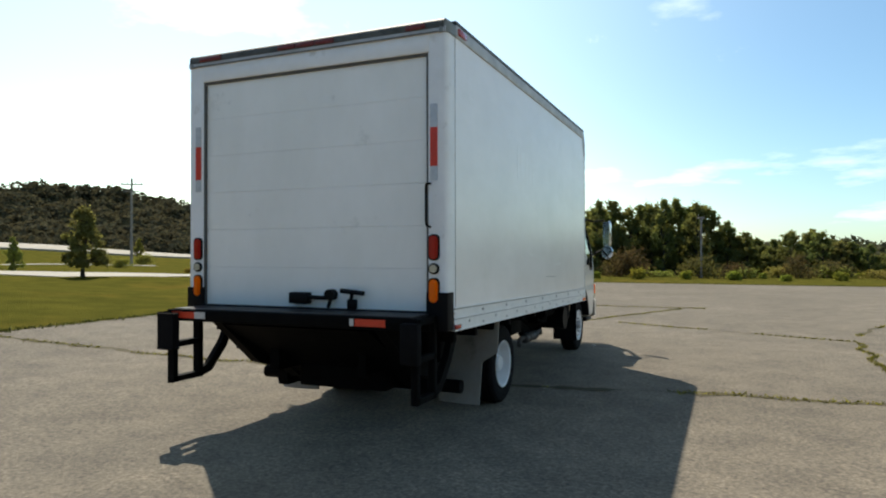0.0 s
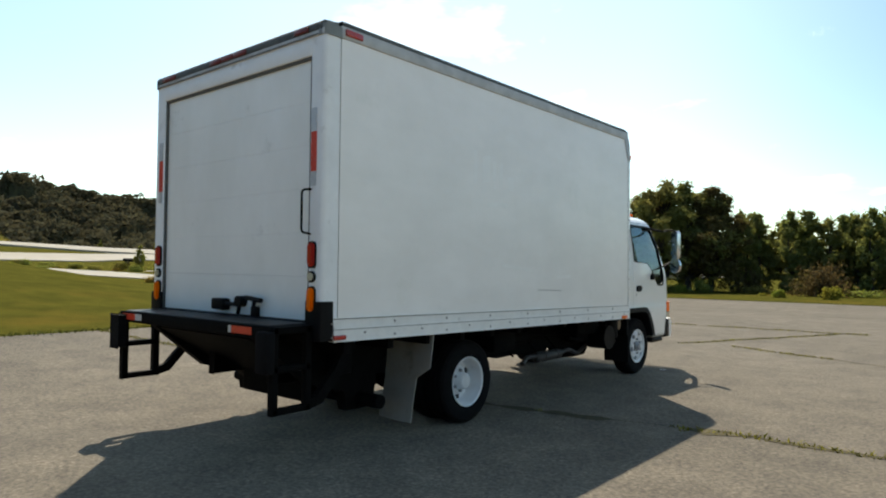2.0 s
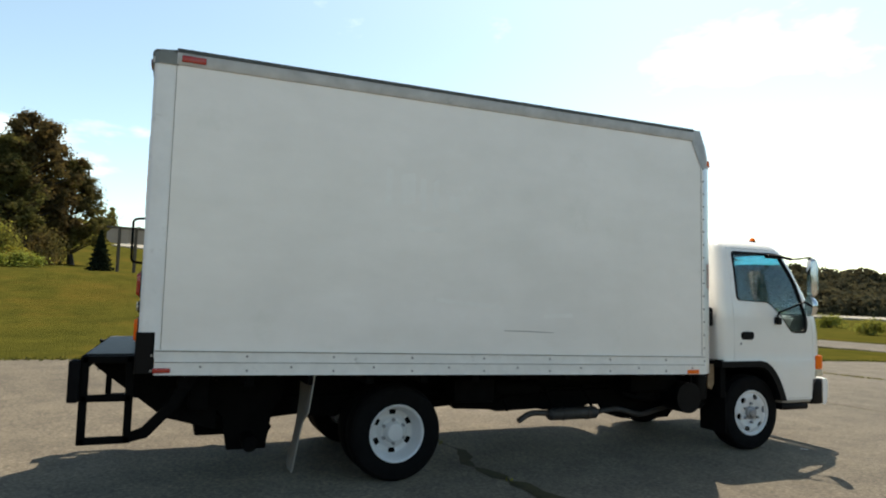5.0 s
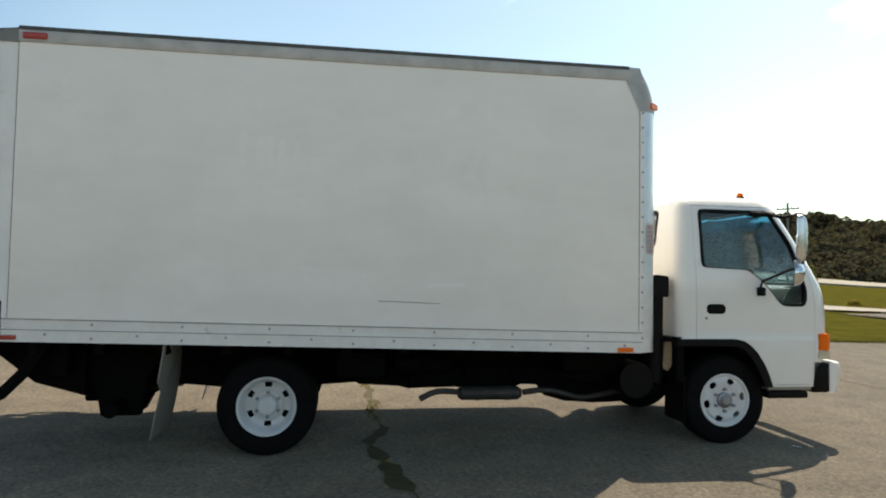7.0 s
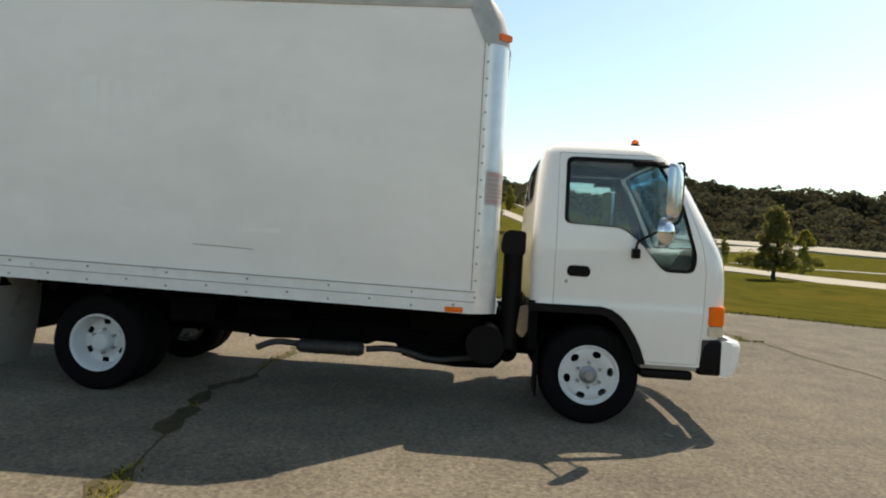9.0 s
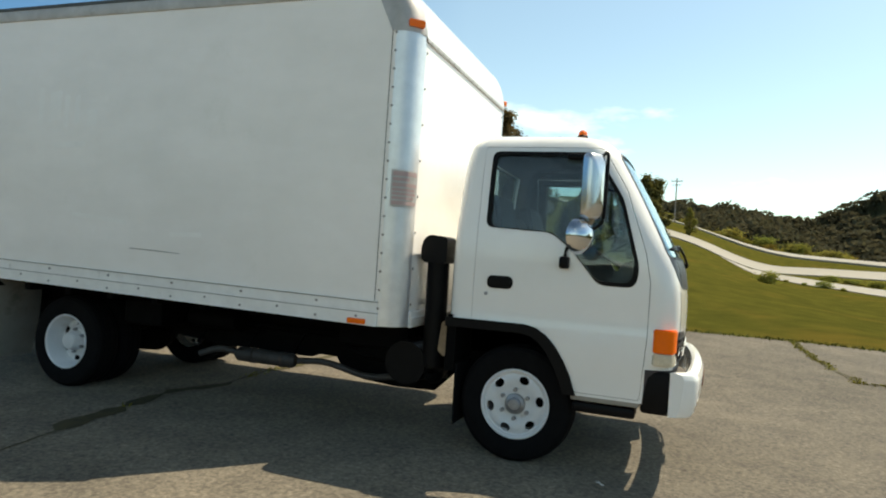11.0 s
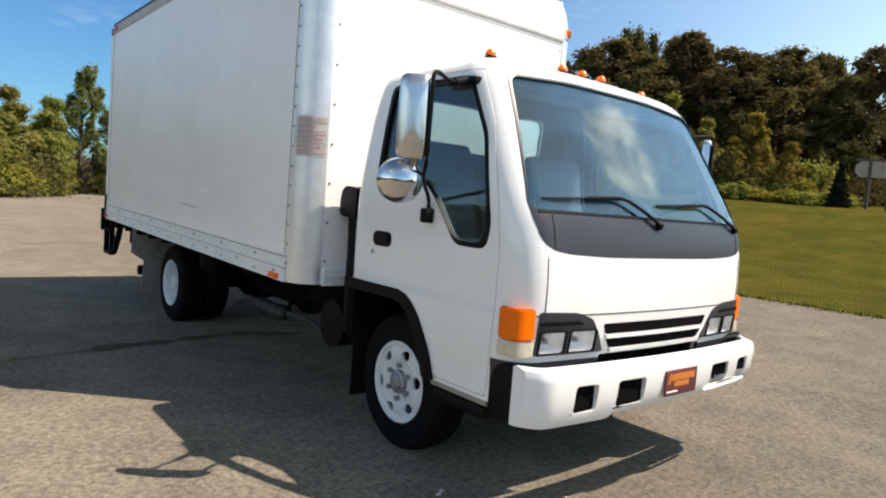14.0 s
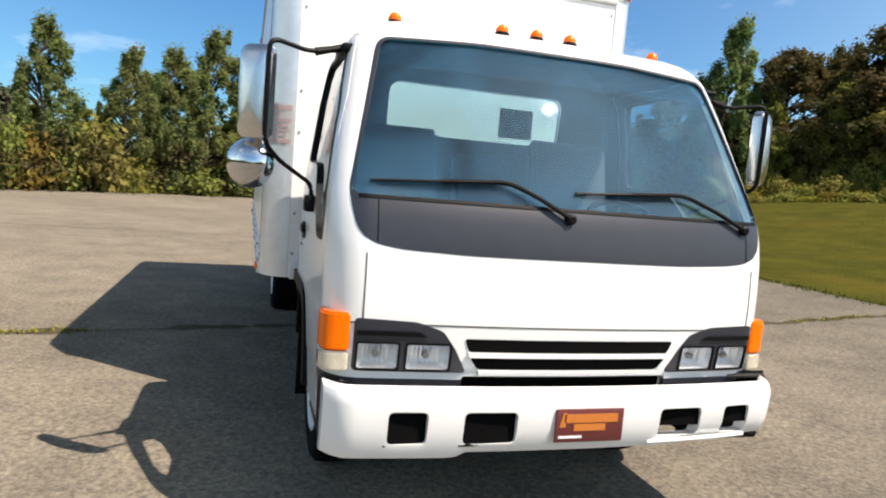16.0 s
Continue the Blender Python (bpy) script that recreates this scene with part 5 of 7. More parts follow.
for s in (1, -1):
    d = boolean(skin(0.001, -0.034), cutter(DOOR, "x", s * 0.60, s * 1.3), "INTERSECT")
    d = boolean(d, cutter(ARCH, "x", -1.3, 1.3))
    d = boolean(d, cutter(WINDOW, "x", s * 0.5, s * 1.4, 1))
    cab_doors[s] = d
    shell = boolean(shell, cutter(DOOR_GAP, "x", s * 0.60, s * 1.3))
cab = part("cab", shell, [M_PAINT, M_INSIDE], truck, "white cab-over cab with rounded corners")


def cab_piece(name, outline, axis, a0, a1, off_out, off_in, material, parent, label=""):
    return part(name, boolean(skin(off_out, off_in), cutter(outline, axis, a0, a1), "INTERSECT"), material, parent, label)


ws = cab_piece("windscreen", smooth_outline([(-0.762, 2.028), (-0.892, 1.40), (-0.86, 1.378), (0.86, 1.378), (0.892, 1.40), (0.762, 2.028), (0.35, 2.051), (-0.35, 2.051)], 0.05), "y", 4.05, 5.2, -0.006, -0.011, [M_WSGLASS, M_WSGLASS], cab, "large blue-tinted windscreen")
ws.visible_shadow = False
band = cab_piece("shade_band", [(-0.80, 2.06), (-0.80, 1.915), (0.80, 1.915), (0.80, 2.06)], "y", 4.05, 5.2, -0.013, -0.016, [M_BAND, M_BAND], cab)
band.visible_shadow = False
# black rubber and dark lower panel round the screen
bm = boolean(skin(0.002, -0.014), cutter(SURROUND, "y", 4.05, 5.2), "INTERSECT")
bm = boolean(bm, cutter(SCREEN, "y", 4.0, 5.3))
part("cowl_panel", bm, [M_COWL, M_COWL], cab, "charcoal panel and rubber surround below the windscreen")
bm = boolean(skin(0.004, -0.004), cutter(smooth_outline([(-0.86, 1.390), (-0.86, 1.376), (0.86, 1.376), (0.86, 1.390)], 0.005), "y", 4.3, 5.2), "INTERSECT")
part("screen_seal", bm, [M_BLACK, M_BLACK], cab)
rw = cab_piece("rear_window", rounded(-0.53, 0.53, 1.71, 2.015, 0.06), "y", 3.0, 3.5, -0.010, -0.015, [M_GLASS, M_GLASS], cab)
rw.visible_shadow = False
bm = boolean(skin(0.004, -0.02), cutter(rounded(-0.55, 0.55, 1.69, 2.033, 0.07), "y", 3.0, 3.5), "INTERSECT")
bm = boolean(bm, cutter(REAR, "y", 2.9, 3.6))
part("window_rubber", bm, [M_BLACK, M_BLACK], cab)

bm = bmesh.new()
box(bm, -0.36, -0.15, 3.352, 3.36, 1.755, 1.93, 0.003)
part("window_panel", bm, M_INSIDE, cab, "dark square panel inside the rear window")

for s in (1, -1):
    d = part("cab_door", cab_doors[s], [M_PAINT, M_INSIDE], truck, "white cab door with drop-nose side window")
    p = cab_piece("window_pane", [tuple(Vector((4.05, 1.62)) + (Vector(q) - Vector((4.05, 1.62))) * 1.03) for q in WINDOW], "x", s * 0.5, s * 1.4, -0.012, -0.017, [M_GLASS, M_GLASS], d)
    p.visible_shadow = False
    bm = boolean(skin(0.004, -0.02), cutter([tuple(Vector((4.05, 1.62)) + (Vector(q) - Vector((4.05, 1.62))) * 1.045) for q in WINDOW], "x", s * 0.5, s * 1.4), "INTERSECT")
    bm = boolean(bm, cutter([tuple(Vector((4.05, 1.62)) + (Vector(q) - Vector((4.05, 1.62))) * 0.985) for q in WINDOW], "x", s * 0.4, s * 1.5))
    part("window_rubber", bm, [M_BLACK, M_BLACK], d)
    bm = bmesh.new()
    prism(bm, rounded(3.595, 3.765, 1.118, 1.200, 0.035), "x", s * 0.94, s * 0.962)
    prism(bm, rounded(3.61, 3.75, 1.150, 1.190, 0.018), "x", s * 0.95, s * 0.972)
    part("door_handle", bm, M_BLACK, d, "black recessed door handle")
    bm = bmesh.new()
    tube(bm, [(s * 0.948, 3.592, 1.080), (s * 0.962, 3.592, 1.080)], 0.012, 12)
    part("keyhole", bm, M_HUB, d)
    bm = bmesh.new()
    box(bm, s * 0.86, s * 0.905, 3.62, 4.45, 1.0, 1.14, 0.02)
    part("arm_rest", bm, M_INSIDE, d)
    # wheel arch trim and black step sill
    bm = bmesh.new()
    tr = ARCH[1:-1]
    inn = [(y - (0.05 if y > 3.87 else 0.0), z - (0.055 if z > 0.84 else 0.02)) for y, z in tr]
    tr = [(3.33, 0.905)] + tr[1:]
    inn = [(3.33, 0.845)] + [(3.84, 0.848), (3.90, 0.835), (3.955, 0.80), (4.005, 0.745), (4.055, 0.665), (4.095, 0.585), (4.125, 0.50)]
    tr = tr[:1] + [(3.86, 0.907), (3.935, 0.890), (3.997, 0.852), (4.057, 0.792), (4.117, 0.702), (4.162, 0.612), (4.20, 0.50)]
    prism(bm, tr + list(reversed(inn)), "x", s * 0.62, s * 0.968)
    part("arch_trim", bm, M_BLACK, cab, "black plastic wheel arch trim")
    bm = bmesh.new()
    box(bm, s * 0.66, s * 0.942, 4.17, 4.58, 0.470, 0.515, 0.010)
    part("step_plate", bm, M_FLAP, cab)
    bm = bmesh.new()
    box(bm, s * 0.72, s * 0.93, 4.18, 4.56, 0.395, 0.46, 0.02)
    part("step_sill", bm, M_BLACK, cab)
    bm = bmesh.new()
    box(bm, s * 0.55, s * 0.60, 3.34, 4.15, 0.52, 0.92)
    box(bm, s * 0.55, s * 0.94, 3.335, 3.40, 0.55, 0.92)
    part("wheel_house", bm, M_CHASSIS, cab)

for s in (1, -1):
    bm = boolean(skin(0.0035, -0.01), cutter([(s * 0.788, 1.215), (s * 0.792, 1.215), (s * 0.792, 1.372), (s * 0.788, 1.372)], "y", 4.5, 5.2), "INTERSECT")
    part("shut_line", bm, [M_BLACK, M_BLACK], cab)
# belt creases on cab front: thin shut lines
for z in (0.918,):
    bm = boolean(skin(0.0015, -0.01), cutter([(-0.93, z), (-0.93, z + 0.006), (0.93, z + 0.006), (0.93, z)], "y", 4.5, 5.2), "INTERSECT")
    part("shut_line", bm, [M_SEAM, M_SEAM], cab)
for s in (1, -1):
    bm = boolean(skin(0.0015, -0.01), cutter([(s * 0.822, 0.92), (s * 0.827, 0.92), (s * 0.827, 1.18), (s * 0.822, 1.18)], "y", 4.5, 5.2), "INTERSECT")
    part("shut_line", bm, [M_SEAM, M_SEAM], cab)
    # lamp cluster
    bm = boolean(skin(0.006, -0.02), cutter(smooth_outline([(s * 0.852, 0.940), (s * 0.63, 0.932), (s * 0.53, 0.900), (s * 0.478, 0.83), (s * 0.428, 0.738), (s * 0.852, 0.738)], 0.02), "y", 4.55, 5.2), "INTERSECT")
    for x0, x1 in LAMPS:
        bm = boolean(bm, cutter(smooth_outline([(s * x0, 0.748), (s * x0, 0.846), (s * x1, 0.846), (s * x1, 0.748)], 0.010), "y", 4.5, 5.2))
    hl = part("headlamp", bm, [M_COWL, M_COWL], truck, "twin rectangular headlamp in a dark surround")
    for x0, x1 in LAMPS:
        rim = smooth_outline([(s * x0, 0.748), (s * x0, 0.846), (s * x1, 0.846), (s * x1, 0.748)], 0.010)
        bm = bmesh.new()
        nx, nz, net = 18, 12, {}
        for i in range(nx + 1):
            for k in range(nz + 1):
                u, v = 2 * i / nx - 1, 2 * k / nz - 1
                x, z = (x0 + x1) / 2 + u * (x1 - x0) / 2, 0.797 + v * 0.049
                deep = 0.050 * (1 - max(abs(u), abs(v)) ** 6) * (1 - 0.45 * (u * u + v * v) / 2)
                net[i, k] = bm.verts.new((s * x, front_y(x, z) - 0.004 - deep + 0.0022 * math.cos(i * math.pi), z))
        for i in range(nx):
            for k in range(nz):
                bm.faces.new((net[i, k], net[i + 1, k], net[i + 1, k + 1], net[i, k + 1]))
        part("lamp_bowl", bm, M_LAMP, hl, "bright fluted reflector bowl")
        xm, ym = (x0 + x1) / 2, front_y((x0 + x1) / 2, 0.8) - 0.05
        bm = bmesh.new()
        tube(bm, [(s * xm, ym, 0.797), (s * xm, ym + 0.020, 0.797), (s * xm, ym + 0.024, 0.797)], 0.014, 12, radii=[0.013, 0.013, 0.008])
        part("bulb", bm, M_HUB, hl)
        bm = boolean(skin(0.011, -0.004), cutter(smooth_outline([(s * (x0 - 0.007), 0.741), (s * (x0 - 0.007), 0.853), (s * (x1 + 0.007), 0.853), (s * (x1 + 0.007), 0.741)], 0.012), "y", 4.5, 5.2), "INTERSECT")
        part("lamp_rim", boolean(bm, cutter(rim, "y", 4.5, 5.2)), [M_BLACK, M_BLACK], hl)
        g = cab_piece("lamp_glass", rim, "y", 4.55, 5.2, 0.008, 0.004, [M_HLGLASS, M_HLGLASS], hl)
        g.visible_shadow = False
    bm = boolean(skin(0.012, 0.0), cutter(smooth_outline([(s * 0.845, 0.895), (s * 0.62, 0.895), (s * 0.585, 0.877), (s * 0.845, 0.877)], 0.008), "y", 4.55, 5.2), "INTERSECT")
    part("brow", bm, [M_BLACK, M_BLACK], hl)
    # corner turn lamp: amber above, clear below
    plan = smooth_outline([(0.864, 4.70), (0.864, front_y(0.864, 0.88) + 0.008), (0.925, 4.764), (0.955, 4.746), (0.966, 4.715), (0.967, 4.640), (0.93, 4.632)], 0.016, 4)
    lamp_parts = []
    for z0, z1 in ((0.812, 0.954), (0.736, 0.808)):
        bm = bmesh.new()
        prism(bm, [(s * x, y) for x, y in plan], "z", z0, z1)
        bmesh.ops.bevel(bm, geom=[e for e in bm.edges if abs(e.verts[0].co.z - e.verts[1].co.z) < 1e-6], offset=0.008, segments=2, affect="EDGES")
        lamp_parts.append(bm)
    tl = part("corner_lamp", lamp_parts[0], M_AMBER, truck, "amber corner turn signal lamp")
    part("clear_lens", lamp_parts[1], M_CLEAR, tl, "clear lower lens")

# grille: two slots as black sheets on the nose, shade put in as colour
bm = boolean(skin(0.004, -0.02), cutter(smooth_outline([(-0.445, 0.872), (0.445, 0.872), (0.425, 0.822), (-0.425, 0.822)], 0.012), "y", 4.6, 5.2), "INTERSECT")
grille = part("grille", bm, [M_HOLE, M_HOLE], truck, "two grille slots drawn as black sheets on the white nose")
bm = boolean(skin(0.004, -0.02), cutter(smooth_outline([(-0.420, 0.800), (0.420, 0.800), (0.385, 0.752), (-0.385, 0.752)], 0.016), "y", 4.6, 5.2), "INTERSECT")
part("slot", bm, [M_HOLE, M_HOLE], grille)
bm = boolean(skin(0.016, -0.01), cutter(smooth_outline([(-0.432, 0.821), (0.432, 0.821), (0.425, 0.802), (-0.425, 0.802)], 0.006), "y", 4.6, 5.2), "INTERSECT")
part("grille_bar", bm, [M_PAINT, M_PAINT], grille)
bm = boolean(skin(0.014, -0.01), cutter(smooth_outline([(-0.385, 0.750), (0.385, 0.750), (0.38, 0.730), (-0.38, 0.730)], 0.006), "y", 4.6, 5.2), "INTERSECT")
part("grille_bar", bm, [M_PAINT, M_PAINT], grille)
# black box behind the cut, its colour standing in for deep shade
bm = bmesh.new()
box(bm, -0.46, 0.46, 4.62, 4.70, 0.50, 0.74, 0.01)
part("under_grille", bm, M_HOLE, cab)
for s in (1, -1):
    bm = boolean(skin(0.003, -0.02), cutter([(s * 0.44, 0.56), (s * 0.44, 0.708), (s * 1.0, 0.708), (s * 1.0, 0.56)], "y", 4.60, 5.2), "INTERSECT")
    part("under_lamp_panel", bm, [M_COWL, M_COWL], cab)

# bumper: white pressed steel with light openings and black end caps
def bumper_ring(y_off, n):
    pts = []
    for i in range(-n, n + 1):
        x = 0.952 * i / n
        y = 4.955 - 0.06 * (x / 0.965) ** 2 - (0.10 * max(0, (abs(x) - 0.86) / 0.105) ** 2) + y_off
        pts.append((x, y))
    return pts


bm = bmesh.new()
face = bumper_ring(0, 28)
back = bumper_ring(-0.075, 28)
sect = lambda f, b: [(b[1], 0.705), (f[1] - 0.055, 0.712), (f[1] - 0.012, 0.700), (f[1], 0.680), (f[1] + 0.004, 0.655), (f[1] - 0.004, 0.56), (f[1] - 0.018, 0.475), (f[1] - 0.035, 0.448), (b[1], 0.445)]
rings = [[bm.verts.new((f[0], y, z + (0.035 * smooth01((abs(f[0]) - 0.25) / 0.02) * 0 if z > 0.5 else (0.022 * (1 - smooth01((abs(f[0]) - 0.44) / 0.05)) if f[0] > -0.42 else 0.022 + 0.026 * smooth01((-0.42 - f[0]) / 0.04))))) for y, z in sect(f, b)] for f, b in zip(face, back)]
for a, b in zip(rings, rings[1:]):
    for i in range(len(a)):
        bm.faces.new((a[i], a[(i + 1) % len(a)], b[(i + 1) % len(b)], b[i]))
bm.faces.new(rings[0])
bm.faces.new(list(reversed(rings[-1])))
bmesh.ops.recalc_face_normals(bm, faces=bm.faces)
HOLES = {1: [(0.595, 0.735), (0.264, 0.464)], -1: [(0.645, 0.775), (0.335, 0.53)]}
for s in (1, -1):
    for x0, x1 in HOLES[s]:
        bm = boolean(bm, cutter(smooth_outline([(s * x0, 0.508), (s * x0, 0.632), (s * x1, 0.632), (s * x1, 0.508)], 0.022), "y", 4.74, 5.2))
bumper = part("front_bumper", bm, M_PAINT, truck, "white steel front bumper with four openings")
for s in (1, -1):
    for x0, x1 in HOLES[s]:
        # black block just behind the face paints the shade of each opening
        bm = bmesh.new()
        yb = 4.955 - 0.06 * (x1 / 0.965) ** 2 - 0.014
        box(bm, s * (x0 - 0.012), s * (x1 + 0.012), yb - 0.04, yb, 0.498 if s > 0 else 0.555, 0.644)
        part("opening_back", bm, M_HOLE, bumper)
    bm = bmesh.new()
    box(bm, s * 0.80, s * 0.948, 4.585, 4.755, 0.445, 0.705, 0.025, 3)
    part("end_cap", bm, M_BLACK, bumper, "black plastic bumper end cap")
    # bright bent lip under the driver's outer opening
    if s > 0:
        continue
    bm = bmesh.new()
    tube(bm, bent([(s * 0.30, 4.925, 0.490), (s * 0.36, 4.938, 0.497), (s * 0.60, 4.920, 0.498), (s * 0.77, 4.900, 0.500)], 0.04), 0.010, 8)
    part("lower_lip", bm, M_PAINT, bumper)
bm = bmesh.new()
box(bm, -0.162, 0.120, 4.957, 4.964, 0.515, 0.645, 0.004)
plate = part("dealer_plate", bm, M_PLATE, bumper, "dark red dealer plate with orange print")
bm = bmesh.new()
box(bm, -0.135, 0.085, 4.964, 4.966, 0.592, 0.625)
box(bm, -0.085, 0.045, 4.964, 4.966, 0.560, 0.586)
prism(bm, [(0.080, 0.575), (0.104, 0.575), (0.092, 0.630), (0.078, 0.630)], "y", 4.964, 4.966)
part("print", bm, M_PLATETXT, plate)
bm = bmesh.new()
box(bm, 0.010, 0.105, 4.964, 4.966, 0.532, 0.541)
part("print", bm, M_STICKER, plate)

# roof lamps
for x in (0.655, 0.17, 0.0, -0.17, -0.655):
    z = 2.155 if abs(x) < 0.5 else 2.148
    y = 4.16 if abs(x) < 0.5 else 4.10
    bm = bmesh.new()
    tube(bm, [(x, y, z - 0.02), (x, y, z + 0.008), (x, y, z + 0.016)], 0.034, 16, radii=[0.036, 0.036, 0.030])
    rl = part("roof_lamp", bm, M_BLACK, truck, "small amber cab roof lamp")
    bm = bmesh.new()
    tube(bm, [(x, y, z + 0.012), (x, y, z + 0.030), (x, y, z + 0.045), (x, y, z + 0.052)], 0.03, 16, radii=[0.030, 0.029, 0.020, 0.006])
    part("lens", bm, M_AMBER, rl)

# wipers: arm from the cowl, bent along the blade that lies low across the glass
for piv, bend, tip in (((0.059, 1.350), (0.30, 1.474), (0.822, 1.440)), ((-0.775, 1.352), (-0.478, 1.482), (0.020, 1.452))):
    on = lambda p, off: (p[0], front_y(*p) + off, p[1])
    along = lambda t: (bend[0] + (tip[0] - bend[0]) * t, bend[1] + (tip[1] - bend[1]) * t)
    bm = bmesh.new()
    tube(bm, [on(piv, -0.02), on(piv, 0.022), on(piv, 0.030)], 0.02, 12, radii=[0.022, 0.021, 0.012])
    tube(bm, bent([on(piv, 0.022), on(((piv[0] + bend[0]) / 2, (piv[1] + bend[1]) / 2 + 0.006), 0.028), on(bend, 0.024), on(along(0.5), 0.022)], 0.05), 0.009, 8)
    wp = part("wiper", bm, M_BLACK, truck, "black windscreen wiper arm")
    bm = bmesh.new()
    tube(bm, [on(along(t), 0.004) for t in (-0.03, 0.2, 0.4, 0.6, 0.8, 1.0)], 0.0065, 6)
    tube(bm, [on(along(0.08), 0.008), on(along(0.28), 0.017), on(along(0.5), 0.020), on(along(0.72), 0.017), on(along(0.92), 0.008)], 0.006, 6)
    part("blade", bm, M_BLACK, wp)

# mirrors on tube arms
for s in (1, -1):
    bm = bmesh.new()
    mx = 1.215
    tube(bm, bent([(s * 0.85, 4.20, 2.0), (s * 1.02, 4.258, 1.948), (s * (mx - 0.03), 4.335, 1.972), (s * (mx - 0.03), 4.330, 1.555), (s * 1.12, 4.22, 1.49), (s * 0.975, 4.09, 1.40), (s * 0.965, 4.085, 1.33)], 0.05), 0.010, 8)
    mirror = part("mirror", bm, M_BLACK, truck, "truck mirror pair on a black tube arm")
    bm = bmesh.new()
    box(bm, s * 0.945, s * 1.0, 4.055, 4.115, 1.275, 1.350, 0.012)
    part("bracket", bm, M_BLACK, mirror)
    bm = bmesh.new()
    box(bm, s * 0.84, s * 0.90, 4.05, 4.28, 1.965, 2.005, 0.012)
    part("bracket", bm, M_BLACK, mirror)
    bm = bmesh.new()
    tube(bm, [(s * 0.865, 4.205, 1.996), (s * 0.94, 4.231, 1.973), (s * 1.0, 4.251, 1.954)], 0.016, 10, radii=[0.02, 0.015, 0.018])
    part("hinge_sleeve", bm, M_BLACK, mirror)
    bm = bmesh.new()
    # a shallow chrome dome over a flat back
    dome = []
    for k in range(8):
        q = math.cos(radians(90 * k / 7))
        out = rounded(-0.070 * q - 0.0005, 0.070 * q + 0.0005, -0.19 * (0.55 + 0.45 * q) * (q ** 0.35) - 0.0005, 0.19 * (0.55 + 0.45 * q) * (q ** 0.35) + 0.0005, 0.036 * q + 0.0002)
        dome.append([bm.verts.new((x, 0.010 + 0.045 * math.sin(radians(90 * k / 7)), z)) for x, z in out])
    foot = [bm.verts.new((v.co.x, -0.02, v.co.z)) for v in dome[0]]
    for p, q in zip([foot] + dome, dome):
        for i in range(len(p)):
            bm.faces.new((p[i], p[(i + 1) % len(p)], q[(i + 1) % len(q)], q[i]))
    bm.faces.new(dome[-1])
    bm.faces.new(list(reversed(foot)))
    R = Matrix.Rotation(-s * radians(34), 3, "Z")
    for v in bm.verts:
        v.co = Vector((s * (mx + 0.008), 4.262, 1.760)) + R @ v.co
    part("mirror_head", bm, M_STEEL, mirror, "rectangular polished steel mirror head")
    bm = bmesh.new()
    prism(bm, rounded(-0.062, 0.062, -0.178, 0.178, 0.03), "y", -0.026, -0.0205)
    for v in bm.verts:
        v.co = Vector((s * (mx + 0.008), 4.262, 1.760)) + R @ v.co
    part("mirror_glass", bm, M_MIRRORGLASS, mirror)
    if s > 0:
        bm = bmesh.new()
        rings = []
        for k in range(9):
            a = radians(10 * k)
            rings.append([bm.verts.new(Vector((1.235, 4.205, 1.470)) + Matrix.Rotation(radians(-32), 3, "Z") @ Vector((0.106 * math.cos(a) * math.cos(2 * math.pi * i / 28), 0.082 * math.sin(a) - 0.01, 0.106 * math.cos(a) * math.sin(2 * math.pi * i / 28)))) for i in range(28)])
        for a, b in zip(rings, rings[1:]):
            for i in range(28):
                bm.faces.new((a[i], a[(i + 1) % 28], b[(i + 1) % 28], b[i]))
        bm.faces.new(rings[-1])
        bm.faces.new(list(reversed(rings[0])))
        part("convex_mirror", bm, M_CHROME, mirror, "round chrome convex mirror")
        bm = bmesh.new()
        tube(bm, [(mx - 0.02, 4.28, 1.60), (mx, 4.25, 1.53)], 0.014, 8)
        part("clamp", bm, M_RUST, mirror)

# air intake stack behind the cab
bm = bmesh.new()
tube(bm, [(0.80, 3.20, 0.55), (0.80, 3.20, 1.0), (0.81, 3.20, 1.30)], 0.075, 16)
prism(bm, smooth_outline([(3.105, 1.27), (3.098, 1.34), (3.115, 1.41), (3.16, 1.44), (3.285, 1.43), (3.285, 1.25), (3.13, 1.25)], 0.03, 4), "x", 0.72, 0.90)
tube(bm, bent([(0.80, 3.20, 0.62), (0.78, 3.20, 0.48), (0.5, 3.15, 0.50)], 0.1), 0.075, 14)
stack = part("air_intake", bm, M_BLACK, truck, "black air intake stack behind the cab")
bm = bmesh.new()
tube(bm, [(0.60, 3.02, 0.55), (0.86, 3.02, 0.55)], 0.15, 20)
part("air_cleaner", bm, M_BLACK, stack)
bm = bmesh.new()
prism(bm, smooth_outline([(3.27, 0.86), (3.39, 0.88), (3.37, 0.74), (3.30, 0.62), (3.25, 0.66)], 0.02), "x", 0.80, 0.86)
part("bracket_plate", bm, M_RUST, stack)
bm = bmesh.new()
box(bm, 0.60, 0.93, 3.405, 3.42, 0.20, 0.60, 0.003)
part("front_flap", bm, M_RUBBER, truck)
bm = bmesh.new()
box(bm, -0.60, 0.60, 3.36, 4.60, 0.60, 0.90, 0.05)
box(bm, -0.30, 0.30, 3.0, 3.9, 0.40, 0.75, 0.06)
part("engine", bm, M_CHASSIS, truck)

